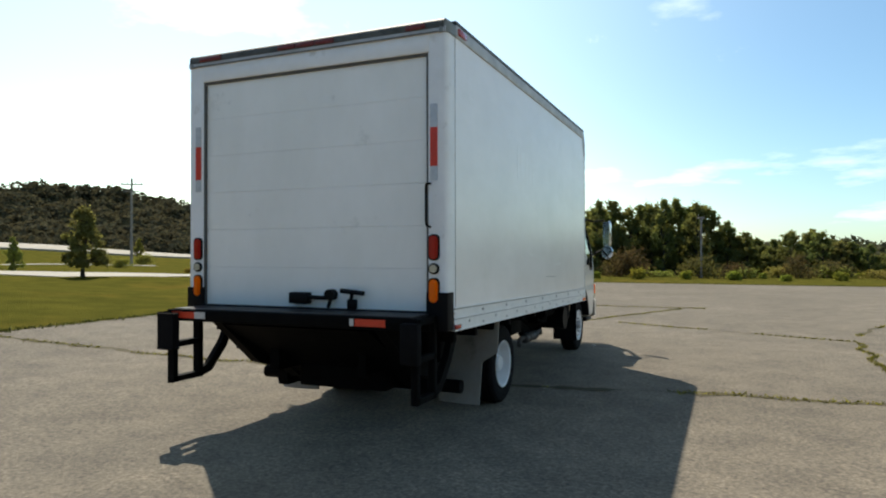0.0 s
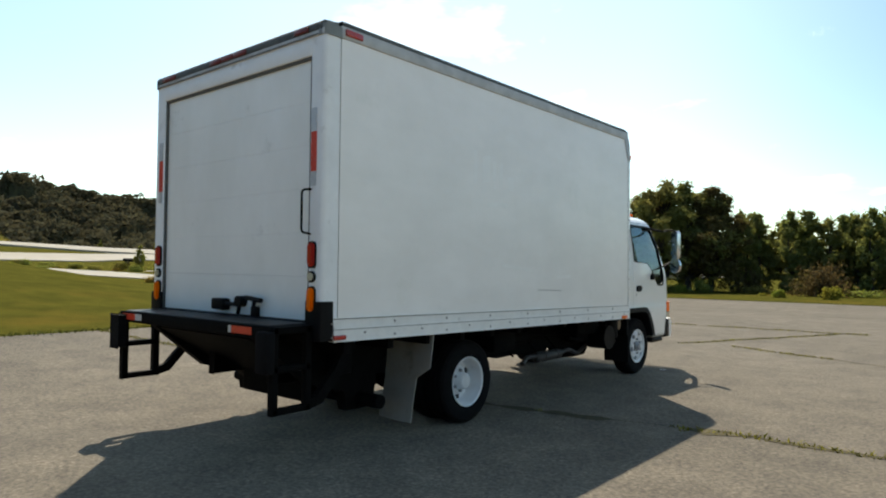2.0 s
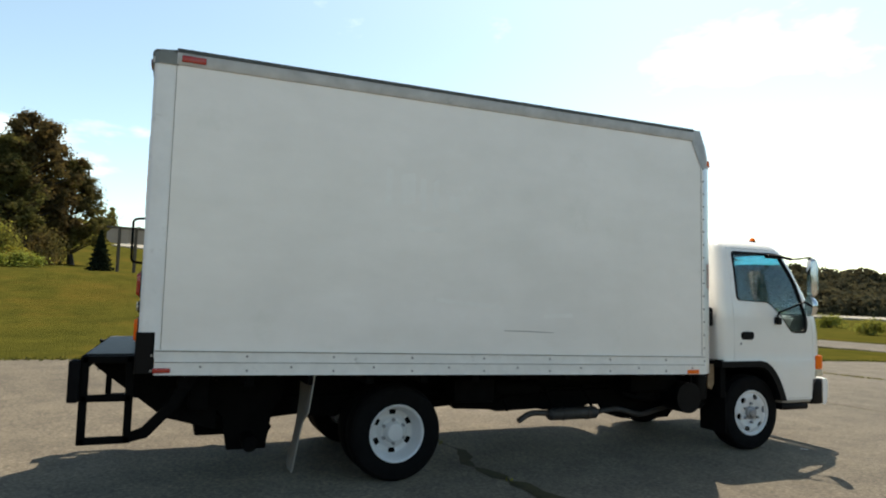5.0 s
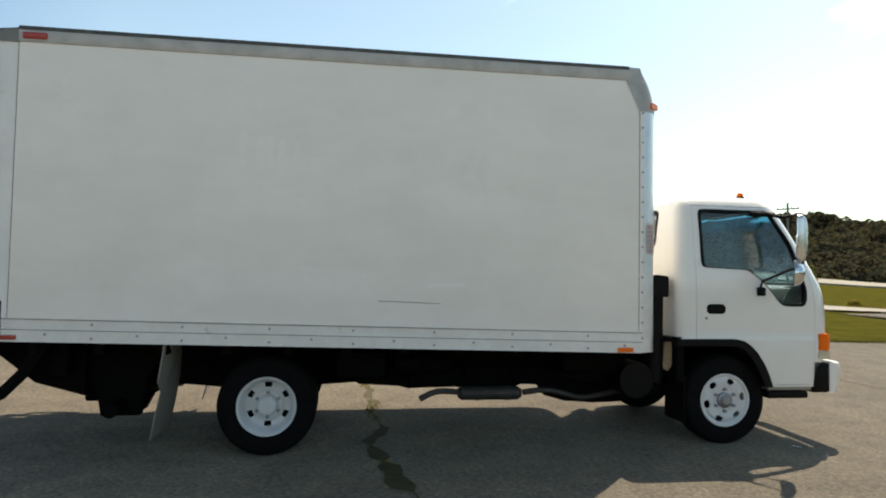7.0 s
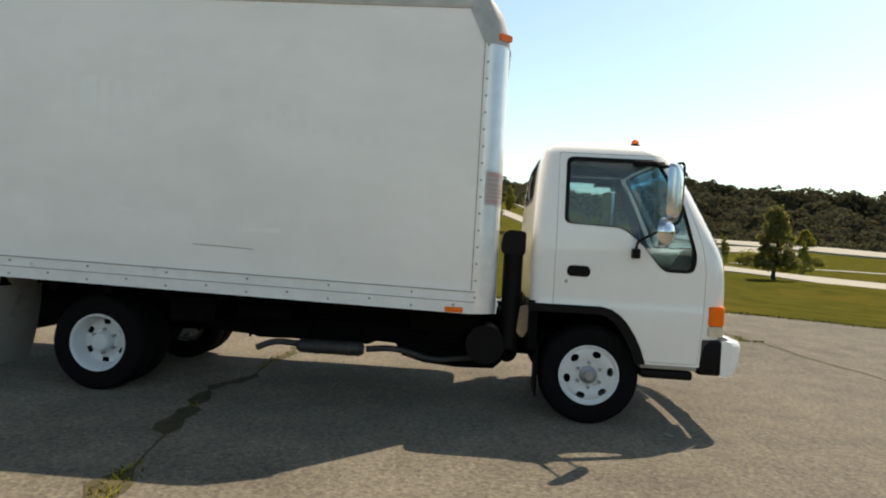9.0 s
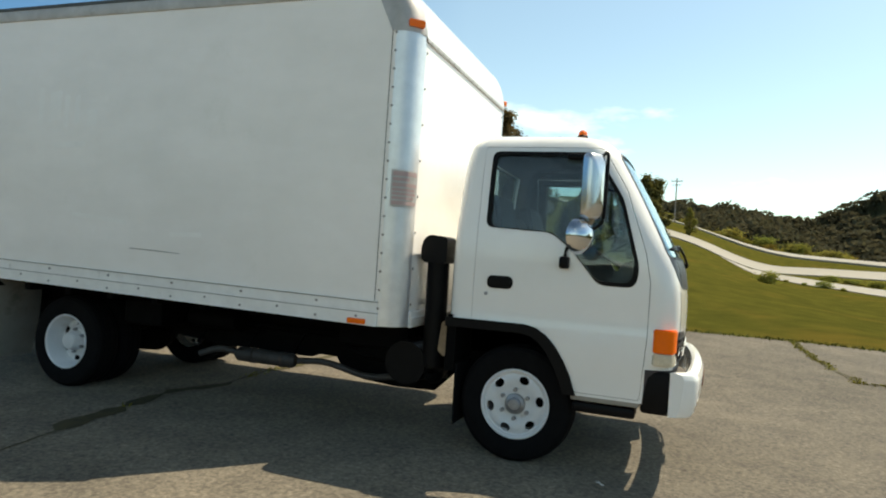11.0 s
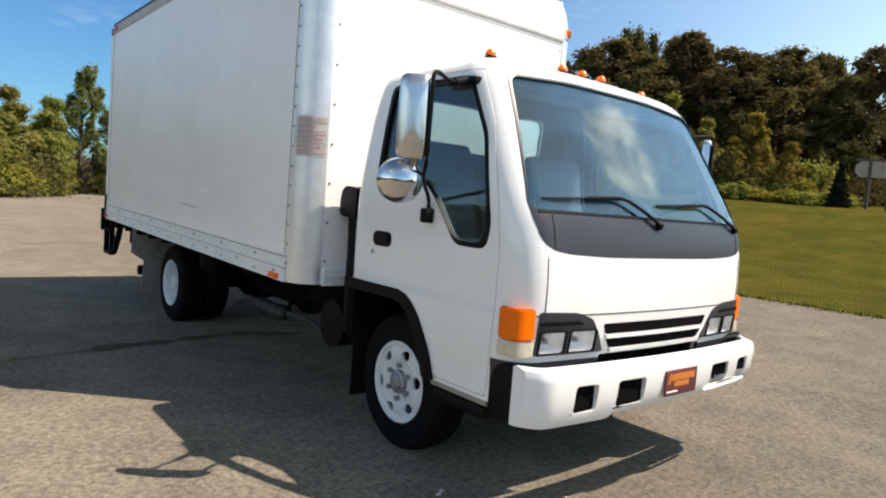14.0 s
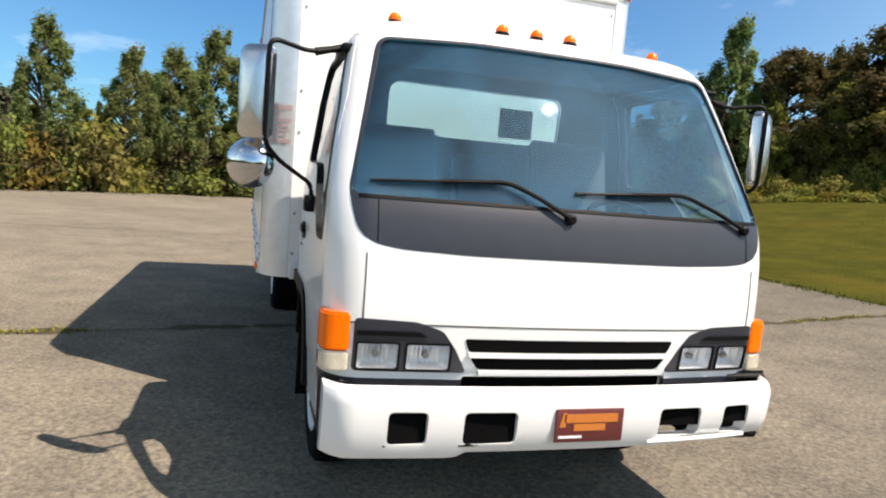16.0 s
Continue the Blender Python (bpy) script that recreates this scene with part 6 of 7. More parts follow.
# inside the cab
bm = bmesh.new()
box(bm, -0.90, 0.90, 3.38, 4.70, 0.93, 0.97)
part("cab_floor", bm, M_INSIDE, truck)
bm = bmesh.new()
prism(bm, smooth_outline([(4.69, 1.0), (4.69, 1.345), (4.60, 1.372), (4.44, 1.35), (4.36, 1.22), (4.40, 1.0)], 0.05), "x", -0.74, 0.74)
prism(bm, smooth_outline([(4.52, 1.0), (4.52, 1.34), (4.44, 1.35), (4.36, 1.22), (4.40, 1.0)], 0.04), "x", -0.86, 0.86)
part("dashboard", bm, M_INSIDE, truck)
for x, w in ((0.50, 0.24), (0.0, 0.18), (-0.52, 0.24)):
    bm = bmesh.new()
    box(bm, x - w, x + w, 3.55, 4.05, 0.98, 1.18, 0.05, 3)
    seat = part("seat", bm, M_SEAT, truck, "blue-grey cloth cab seat")
    bm = bmesh.new()
    hgt = 1.74 if w > 0.2 else 1.62
    prism(bm, smooth_outline([(3.58, 1.12), (3.46, hgt), (3.56, hgt + 0.01), (3.70, 1.15)], 0.04), "x", x - w, x + w)
    bmesh.ops.bevel(bm, geom=[e for e in bm.edges if abs(e.verts[0].co.x - e.verts[1].co.x) < 1e-5], offset=0.03, segments=3, affect="EDGES")
    part("backrest", bm, M_SEAT, seat)
bm = bmesh.new()
ring = [Vector((-0.52, 4.28, 1.33)) + Matrix.Rotation(radians(-28), 3, "X") @ Vector((0.20 * math.cos(2 * math.pi * k / 32), 0.20 * math.sin(2 * math.pi * k / 32), 0)) for k in range(33)]
tube(bm, ring, 0.014, 8, closed_ends=False)
for a in (90, 210, 330):
    tube(bm, [Vector((-0.52, 4.28, 1.33)), Vector((-0.52, 4.28, 1.33)) + Matrix.Rotation(radians(-28), 3, "X") @ Vector((0.2 * math.cos(radians(a)), 0.2 * math.sin(radians(a)), 0))], 0.012, 8)
tube(bm, [(-0.52, 4.28, 1.33), (-0.52, 4.46, 1.20)], 0.03, 10)
part("steering_wheel", bm, M_BLACK, truck)

# warning sticker on the right front corner
R = 0.1565


def on_corner(a0, a1, z0, z1, lift):
    bm = bmesh.new()
    prev = None
    for k in range(7):
        a = radians(a0 + (a1 - a0) * k / 6)
        x, y = BW - 0.155 + (R + lift) * math.cos(a), BF - 0.155 + (R + lift) * math.sin(a)
        pr = [bm.verts.new((x, y, z0)), bm.verts.new((x, y, z1))]
        if prev:
            bm.faces.new((prev[0], prev[1], pr[1], pr[0]))
        prev = pr
    bmesh.ops.solidify(bm, geom=bm.faces[:], thickness=0.001)
    return bm


sticker = part("warning_sticker", on_corner(12, 86, 1.60, 1.845, 0.0), M_STICKER, cargo, "faded red and white warning sticker")
for z0, z1, a0, a1 in ((1.805, 1.835, 16, 82), (1.772, 1.792, 16, 58), (1.735, 1.758, 16, 82), (1.705, 1.722, 16, 76), (1.680, 1.695, 16, 80), (1.652, 1.668, 16, 72), (1.615, 1.640, 16, 82)):
    part("print_bar", on_corner(a0, a1, z0, z1, 0.0015), M_STICKRED, cargo)

# even shading over the pressed cab panels: normals follow the cab's own form
def ring_distance(x, y, z):
    """Signed distance to the cab's outline at that height, and the outward direction there."""
    ring = RINGS.setdefault(round(z, 4), cab_ring(cab_level(max(0.5, min(2.16, z))), 0.0))
    best, out = 1e9, (1.0, 0.0)
    k = len(ring)
    for i in range(k):
        (x0, y0), (x1, y1) = ring[i], ring[(i + 1) % k]
        dx, dy = x1 - x0, y1 - y0
        q = dx * dx + dy * dy
        if q < 1e-12:
            continue
        t = max(0.0, min(1.0, ((x - x0) * dx + (y - y0) * dy) / q))
        ex, ey = x - x0 - t * dx, y - y0 - t * dy
        d = ex * ex + ey * ey
        if d < best:
            (xa, ya), (xb, yb) = ring[i - 1], ring[(i + 2) % k]
            n0, n1 = Vector((y1 - ya, xa - x1)).normalized(), Vector((yb - y0, x0 - xb)).normalized()
            best, out = d, n0.lerp(n1, t).normalized()
            side = ex * out[0] + ey * out[1]
    return math.copysign(math.sqrt(best), side), out


RINGS = {}
for o in truck.children_recursive:
    if o.type != "MESH" or o.name.split(".")[0] not in ("cab", "cab_door", "cowl_panel", "windscreen", "headlamp"):
        continue
    me = o.data
    form = {}
    for v in me.vertices:
        x, y, z = v.co
        s0, out = ring_distance(x, y, z)
        up = (ring_distance(x, y, z + 0.015)[0] - ring_distance(x, y, z - 0.015)[0]) / 0.03
        form[v.index] = Vector((out[0], out[1], up)).normalized()
    normals = [None] * len(me.loops)
    for p in me.polygons:
        for li in p.loop_indices:
            n = form[me.loops[li].vertex_index]
            d = n.dot(p.normal)
            normals[li] = n if d > 0.86 else (-n if d < -0.86 else p.normal.copy())
        p.use_smooth = True
    me.normals_split_custom_set(normals)

# true width: the whole body is a little wider than first laid out
for o in truck.children_recursive:
    if o.type == "MESH":
        o.data.transform(Matrix.Diagonal((1.026, 1, 1, 1)))


# ---- trees and distance ----
def leaf_mesh(name, pts, sizes, material, seed, flat=0.0, out=None):
    """Many small leaf quads at the points, turned at random."""
    g = np.random.default_rng(seed)
    k = len(pts)
    n = g.normal(size=(k, 3)); n[:, 2] = np.abs(n[:, 2]) + flat
    if out is not None:
        n = n * 0.8 + out
    n /= np.linalg.norm(n, axis=1)[:, None]
    a = np.cross(n, g.normal(size=(k, 3))); a /= np.linalg.norm(a, axis=1)[:, None]
    b = np.cross(n, a)
    s = sizes[:, None]
    v = np.stack([pts - a * s, pts + b * s * 0.6, pts + a * s, pts - b * s * 0.6], 1).reshape(-1, 3)
    me = bpy.data.meshes.new(name)
    me.from_pydata(v.tolist(), [], np.arange(4 * k).reshape(-1, 4).tolist())
    me.materials.append(material)
    return me


def make_tree(name, label, seed, tall, wide, leaf, clumps, per, base=0.25, leaf_size=0.13, clump_r=0.45, lean=0.0, droop=0.0, top_heavy=0.5, lobes=16, upright=0.9, bough=0.42, stem=1.0):
    """A tree of unit design: trunk with limbs, and a crown of leaf clumps at the ends of the limbs."""
    g = np.random.default_rng(seed)
    root = thing(name, label, "tree")
    bm = bmesh.new()
    r0 = (tall * 0.022 + 0.03) * stem
    pts, x, y = [], 0.0, 0.0
    for k in range(8):
        t = k / 7
        pts.append((x, y, tall * 0.86 * t - 0.15))
        x += g.normal(0, tall * 0.012) + lean * tall * 0.01
        y += g.normal(0, tall * 0.012)
    tube(bm, pts, r0, 8, radii=[r0 * (1.25 if k == 0 else 1 - 0.115 * k) for k in range(8)])
    # boughs carry the clumps, so that the outline is lobed and the sky shows between them
    boughs = []
    for k in range(lobes):
        t = base + (1 - base) * ((k + 0.5 + g.uniform(-0.4, 0.4)) / lobes) ** 0.85
        u = (t - base) / (1 - base)
        rad = wide * 0.5 * (math.sin(math.pi * min(1, u * 0.86 + 0.12)) ** 0.7) * (1.15 - top_heavy * u) * g.uniform(0.75, 1.15)
        a = k * 2.4 + g.uniform(-0.5, 0.5)
        boughs.append((math.cos(a) * rad * 0.62, math.sin(a) * rad * 0.62, tall * t * g.uniform(0.95, 1.03), max(0.24 * bough * wide, rad * bough)))
    centres = []
    for k in range(clumps):
        bx, by, bz, br = boughs[k % lobes]
        d = g.normal(size=3)
        d = d / np.linalg.norm(d) * g.random() ** 0.45 * br
        q = math.hypot(bx + d[0], by + d[1])
        centres.append(np.array([bx + d[0], by + d[1], max(tall * base * 0.6, min(tall * 1.01, bz + d[2] * 1.1 - droop * q))]))
    for i, c in enumerate(centres):
        if i % 3 == 0:
            zi = max(tall * base * 0.7, c[2] - 0.35 * math.hypot(c[0], c[1]) - tall * 0.08)
            j = max(0, min(7, (zi + 0.15) / (tall * 0.86) * 7))
            k = int(j)
            p0 = Vector(pts[k]).lerp(Vector(pts[min(7, k + 1)]), j - k)
            m = p0.lerp(Vector(c), 0.55) + Vector((0, 0, -0.04 * tall * (1 if droop else -0.3)))
            tube(bm, [p0, m, Vector(c)], r0 * 0.25, 5, radii=[r0 * 0.34 * (1.05 - 0.09 * k), r0 * 0.2, r0 * 0.05])
    part("trunk", bm, M_BARK, root)
    P, S, O = [], [], []
    for c in centres:
        rr = clump_r * g.uniform(0.6, 1.35)
        n = int(per * g.uniform(0.6, 1.3))
        d = g.normal(size=(n, 3))
        d = d / np.linalg.norm(d, axis=1)[:, None] * (g.random(n) ** 0.6 * g.uniform(0.8, 1.25, n))[:, None] * np.array([1, 1, upright]) * rr
        P.append(c + d)
        o = d / (np.linalg.norm(d, axis=1)[:, None] + 1e-6) + 0.5 * c / (np.linalg.norm(c[:2]) + 0.3 * wide) * np.array([1, 1, 0.15])
        O.append(o); O.append(o[:max(4, n // 8)])
        S.append(leaf_size * g.uniform(0.55, 1.35, n))
        m = max(4, n // 8)
        P.append(c + d[:m] * 0.55)
        S.append(leaf_size * g.uniform(1.6, 2.6, m))
    me = leaf_mesh("crown", np.concatenate(P), np.concatenate(S), leaf, seed, out=np.concatenate(O))
    cr = new("crown", me)
    cr.parent = root
    return root


def make_spruce(name, label, seed, tall, wide):
    g = np.random.default_rng(seed)
    root = thing(name, label, "tree")
    bm = bmesh.new()
    tube(bm, [(0, 0, -0.1), (0, 0, tall * 0.95)], 0.05, 7, radii=[0.06, 0.012])
    part("trunk", bm, M_BARK, root)
    n = 5200
    t = g.random(n) ** 1.4
    a = g.random(n) * 2 * np.pi
    lay = 0.80 + 0.20 * np.cos(t * 58) + 0.12 * np.cos(a * 7 + t * 40)
    r = wide * 0.5 * (1 - t) * lay * np.sqrt(g.random(n)) + 0.02
    P = np.stack([np.cos(a) * r, np.sin(a) * r, 0.06 + t * tall * 0.98 - r * 0.18], 1)
    cr = new("crown", leaf_mesh("crown", P, 0.055 * g.uniform(0.6, 1.4, n), M_NEEDLE, seed))
    cr.parent = root
    return root


def make_bush(name, label, seed, tall, wide, leaf):
    g = np.random.default_rng(seed)
    root = thing(name, label, "shrub")
    bm = bmesh.new()
    for k in range(7):
        a = g.random() * 6.28
        tube(bm, [(0, 0, -0.1), (math.cos(a) * wide * 0.15, math.sin(a) * wide * 0.15, tall * 0.4), (math.cos(a) * wide * 0.33, math.sin(a) * wide * 0.33, tall * 0.8)], 0.03, 5, radii=[0.035, 0.02, 0.006])
    part("stem", bm, M_BARK, root)
    P = []
    for k in range(26):
        a, q, t = g.random() * 6.28, math.sqrt(g.random()), g.random()
        c = np.array([math.cos(a) * q * wide * 0.45 * (1 - 0.45 * t), math.sin(a) * q * wide * 0.45 * (1 - 0.45 * t), tall * (0.12 + 0.78 * t)])
        d = g.normal(size=(60, 3)) * np.array([1, 1, 0.8]) * wide * 0.11
        P.append(np.concatenate([c + d, d / (np.linalg.norm(d, axis=1)[:, None] + 1e-6) + 0.4 * c / wide], 1))
    P = np.concatenate(P)
    P = P[P[:, 2] > 0.02]
    cr = new("crown", leaf_mesh("crown", P[:, :3], 0.10 * g.uniform(0.5, 1.3, len(P)), leaf, seed, out=P[:, 3:]))
    cr.parent = root
    return root


A = make_tree("oak_tree", "tall dark brownish-green oak in the wood edge", 11, 12.0, 8.2, M_LEAFDARK, 250, 95, base=0.16, leaf_size=0.125, clump_r=0.74, top_heavy=0.45, lobes=22)
B = make_tree("oak_tree", "tall dark brownish-green oak in the wood edge", 12, 12.0, 7.4, M_LEAFDARK, 230, 95, base=0.20, leaf_size=0.125, clump_r=0.72, top_heavy=0.2, lobes=19)
N = make_tree("hedgerow_tree", "green broadleaf tree along the end of the lot", 23, 5.0, 4.0, M_LEAFNORTH, 110, 55, base=0.10, leaf_size=0.088, clump_r=0.36, top_heavy=0.4, lobes=14)
NB = make_tree("hedgerow_tree", "tall green broadleaf tree at the corner of the lot", 25, 7.0, 4.8, M_LEAFNORTH, 170, 80, base=0.16, leaf_size=0.09, clump_r=0.40, top_heavy=0.1, lobes=19, bough=0.34)
H = make_tree("hedgerow_tree", "green broadleaf tree along the end of the lot", 24, 5.0, 3.4, M_LEAFNORTH, 100, 55, base=0.10, leaf_size=0.088, clump_r=0.36, top_heavy=0.6, lobes=12)
C = make_tree("maple_tree", "bushy green broadleaf tree at the edge of the lot", 13, 7.0, 4.4, M_LEAF, 160, 85, base=0.06, leaf_size=0.095, clump_r=0.46, top_heavy=0.7, lobes=18)
D = make_tree("poplar_tree", "slender green tree with loose upright crown", 14, 8.0, 5.0, M_LEAFPOPLAR, 235, 84, base=0.10, leaf_size=0.066, clump_r=0.22, top_heavy=0.72, lobes=30, upright=2.4, bough=0.24, stem=0.55)
Y = make_tree("young_tree", "small dark young tree on the crest of the lawn", 15, 4.6, 4.2, M_LEAFDARK, 150, 90, base=0.04, leaf_size=0.060, clump_r=0.30, top_heavy=0.55, lobes=15)
F = make_tree("autumn_tree", "yellowing autumn tree in front of the wood", 16, 6.0, 3.6, M_LEAFYELLOW, 110, 85, base=0.08, leaf_size=0.085, clump_r=0.42, lobes=12)
W = make_tree("willow_tree", "small drooping tree beside the road", 17, 4.2, 3.0, M_LEAFNORTH, 110, 90, base=0.34, leaf_size=0.065, clump_r=0.28, droop=1.25, lobes=13)
S1 = make_spruce("spruce_tree", "small dark conical spruce beside the sign", 18, 1.9, 1.35)
BU = make_bush("shrub", "dense green shrub beside the rough grass", 19, 1.6, 2.4, M_LEAF)
BY = make_bush("shrub", "yellow-green shrub in the rough grass", 20, 1.5, 2.2, M_LEAFYELLOW)
BL = make_bush("shrub", "light green shrub at the edge of the lot", 22, 1.2, 1.5, M_LEAFLIGHT)
BD = make_bush("shrub", "dark undergrowth below the trees", 21, 2.4, 3.6, M_LEAFDARK)

first = {}
turn = random.Random(21)


def plant(src, x, y, k=1.0, kz=None, z=None, own=False):
    """Places a copy, or the first of its kind itself, on the land."""
    kz = kz or k
    if src in first and own:
        k, kz = k / first[src][0], kz / first[src][1]
    m = pose(x, y, (height(x, y) if z is None else z) - 0.03, turn.uniform(-2, 2), turn.uniform(-2, 2), turn.uniform(0, 360)) @ Matrix.Diagonal((k, k, kz, 1))
    if src not in first:
        first[src] = (k, kz)
        src.matrix_basis = m
        return src
    return copy_thing(src, m)


def polar(az, d, at=(2.0, 3.0)):
    """A place at a bearing (from ahead towards the left) and distance from the lot."""
    return at[0] - d * math.sin(radians(az)), at[1] + d * math.cos(radians(az))


rt = random.Random(5)
# tall wood south-west, behind the lawn
for az, d, k, src in ((101.5, 62, 0.62, A), (104.5, 60, 0.80, B), (107.5, 58, 0.86, A), (111, 60, 1.0, B), (114.5, 57, 1.05, A), (118, 58, 1.04, B), (121.5, 56, 1.02, A), (125, 57, 1.08, B), (128.5, 55, 1.10, A),
                      (132, 56, 0.98, B), (136, 55, 0.80, A), (140, 56, 0.74, B), (144, 57, 0.7, A), (148, 58, 0.62, B)):
    plant(src, *polar(az + rt.uniform(-0.6, 0.6), d), 1.28 * k * rt.uniform(0.85, 1.1), 1.06 * k * (1.11 if az > 112 else 1.08) * rt.uniform(0.78, 1.08))
for k in range(9):
    az = 104 + 5.0 * k
    plant((A, B)[k % 2], *polar(az, 68 + rt.uniform(-2, 4)), rt.uniform(0.98, 1.22) * (1.0 if az < 128 else 0.76))
for k in range(26):
    az = 104 + 1.75 * k
    plant((BD, BY, BD, BU)[k % 4], *polar(az + rt.uniform(-0.5, 0.5), (50 if az < 116 else 55) + rt.uniform(-2, 4)), rt.uniform(0.9, 1.5), rt.uniform(0.5, 1.3))
for az, d, k in ((112.5, 51, 0.95), (113.6, 50, 0.7), (120, 55, 0.7), (131, 55, 0.7), (139, 54, 1.0), (126, 55, 0.6), (109.5, 51, 0.7)):
    plant(F, *polar(az, d), k)
for az, d, k in ((123, 55, 0.6), (135, 56, 0.62), (143, 54, 0.7)):
    plant(C, *polar(az, d), k)
for k in range(22):
    plant(BD, *polar(104 + 2.1 * k, 63 + rt.uniform(-2, 2)), rt.uniform(1.2, 1.8), rt.uniform(1.2, 2.0))
# young trees and spruces on the crest of the lawn, by the sign
for x, y, k in ((-30.9, 1.6, 0.92), (-34.0, -1.0, 0.62), (-45.0, 2.4, 1.38)):
    plant(Y, x, y, k)
plant(C, -40, -2.5, 0.62)
plant(S1, -30.6, -0.95, 1.0)
plant(S1, -29.6, -4.75, 1.0)
plant(D, *polar(136.8, 53), 1.75, 1.74)
# trees along the north end of the lot
for x, y, src, k in ((-13.9, 38.5, NB, 0.93), (-12.5, 39.8, NB, 0.83), (-11.3, 40.5, B, 0.50), (-15.6, 40, B, 0.50), (-12.6, 42, A, 0.53), (26, 44, C, 0.6), (31, 45, C, 0.6), (37, 44, C, 0.7), (44, 45, C, 0.7), (52, 44, C, 0.8)):
    plant(src, x, y, 1.3 * k, 1.14 * k * rt.uniform(0.9, 1.05), z=-0.05)
CREST = [(-11, 5.0), (-6.8, 4.95), (-3.7, 4.9), (-1.0, 4.7), (0.6, 4.4), (1.8, 3.5), (2.7, 2.8), (4.4, 1.9), (5.2, 3.0), (6.2, 3.2), (7.0, 3.0), (7.8, 2.0), (8.8, 2.4), (9.6, 2.0), (10.6, 1.5), (14, 2.0), (25, 2.4)]
for k in range(52):
    x = -10.2 + 0.52 * k + rt.uniform(-0.3, 0.3)
    h = float(np.interp(x, [c[0] for c in CREST], [c[1] for c in CREST])) * rt.uniform(0.86, 1.04)
    plant((N, H)[k % 2], x, 43.2 + rt.uniform(-1.6, 2.2), (0.34 + 0.10 * h) * rt.uniform(0.85, 1.15), h / 4.6, z=-0.05, own=True)
for k in range(34):
    x = -14 + k * 1.05
    plant((BD, BU, BL, BU, BD)[k % 5], x + rt.uniform(-0.5, 0.5), 37.5 + rt.uniform(-1.5, 3.5), rt.uniform(0.5, 0.9), rt.uniform(0.35, 0.75), z=-0.05)
for x, k in ((-2.9, 1.15), (-0.4, 0.9), (2.1, 0.95), (4.6, 0.7), (7.3, 0.9), (-5.5, 0.8)):
    plant(BL, x, 33.6 + rt.uniform(-1, 1), k, z=-0.02)
# trees along the south edge of the lot: x, y, kind, height
for x, y, src, h in ((10.6, -21.5, D, 6.4), (7.8, -22.9, D, 6.9), (5.3, -25.5, D, 6.5), (4.4, -26.6, D, 5.6), (3.5, -26.9, D, 6.9), (1.7, -28.3, D, 8.2), (0.7, -29.4, C, 4.9), (-0.9, -31, C, 4.4), (-2.3, -35, C, 5.5), (-4.3, -35.6, C, 5.3),
                     (-7.5, -42.5, D, 8.5), (-9.9, -42.6, D, 7.4), (-5.6, -44, C, 5.8), (-12.4, -47, C, 6.6), (-15, -52, C, 8.5), (-19.5, -53, C, 8.5), (-24, -52, C, 9.0), (-28, -50, C, 9.0), (13, -20, C, 6), (17, -19, C, 6), (22, -15, D, 7), (28, -12, C, 6.4), (35, -12, C, 6.6), (44, -11, C, 7)):
    plant(src, x, y, h / (8.2 if src is D else 7.2) * rt.uniform(1.08, 1.3), h / (8.2 if src is D else 7.2), own=True)
for k in range(76):
    t = k / 75
    x, y = 26 - 46 * t, -14.5 - 36 * t - 3 * math.sin(t * 3)
    plant((BD, BU, BD, BY, BD)[k % 5], x + rt.uniform(-0.8, 0.8), y - 3.2 + rt.uniform(-2.2, 1.6), rt.uniform(0.9, 1.5), rt.uniform(0.8, 1.5))
for k in range(30):
    t = k / 29
    x = 10.2 - 14.2 * t
    y = float(np.interp(-x, [-10.2, -8.1, -5.4, -1.0, 0.9, 4.0], [-18.5, -19.8, -23.4, -26.7, -28.2, -33.0])) - 1.6
    plant((BU, BL, BD, BU, BY)[k % 5], x + rt.uniform(-0.4, 0.4), y + rt.uniform(-1.4, 0.4), rt.uniform(0.8, 1.5), rt.uniform(0.5, 1.75), own=True)
for k in range(16):
    t = k / 15
    plant(C, 10.4 - 15.5 * t + rt.uniform(-0.5, 0.5), -24.2 - 12.5 * t + rt.uniform(-1.0, 1.0), rt.uniform(0.5, 0.7), rt.uniform(0.40, 0.56), own=True)
# meadow shrubs by the roads
plant(W, -27.0, 16.4, 0.86)
plant(C, -64.5, 27.2, 0.56, 0.62)
plant(C, -50.5, 28.6, 0.58, 0.62)
plant(C, -111, 52, 0.6)
plant(C, -117, 44.8, 0.42)
plant(F, -109.5, 56, 1.1, 0.55)
plant(BY, -54, 28.8, 0.9)
for k in range(14):
    plant((BY, BU, BY, BL)[k % 4], *polar(77.5 + 0.62 * k, 131 + rt.uniform(-4, 6)), rt.uniform(1.6, 2.4), rt.uniform(1.2, 1.9))
for x, y in ((-57, 17.4), (-60, 16.6), (-63.5, 15.6), (-67, 14.6)):
    plant((BU, BL)[int(x) % 2], x, y, 0.6, 0.5)
plant(BU, -61, 28.2, 1.1)
for k in range(16):
    t = k / 15
    plant((BU, BL, BY)[k % 3], -79 + 15 * t + rt.uniform(-0.8, 0.8), 19.5 + 6 * t + rt.uniform(-1, 1), rt.uniform(0.5, 0.8), rt.uniform(0.4, 0.6))
for x, y, k in ((-52, 40, 0.7), (-60, 50, 0.9), (-37, 33.5, 0.5), (-43, 18, 0.6), (-58, 12, 0.8), (-66, 26, 0.8), (-72, 40, 0.9), (-33, 33, 0.5), (-27, 36, 0.7), (-24, 40, 0.8), (-48, 60, 1.0), (-36, 52, 0.9)):
    plant((BU, BY)[int(x) % 2], x, y, k)
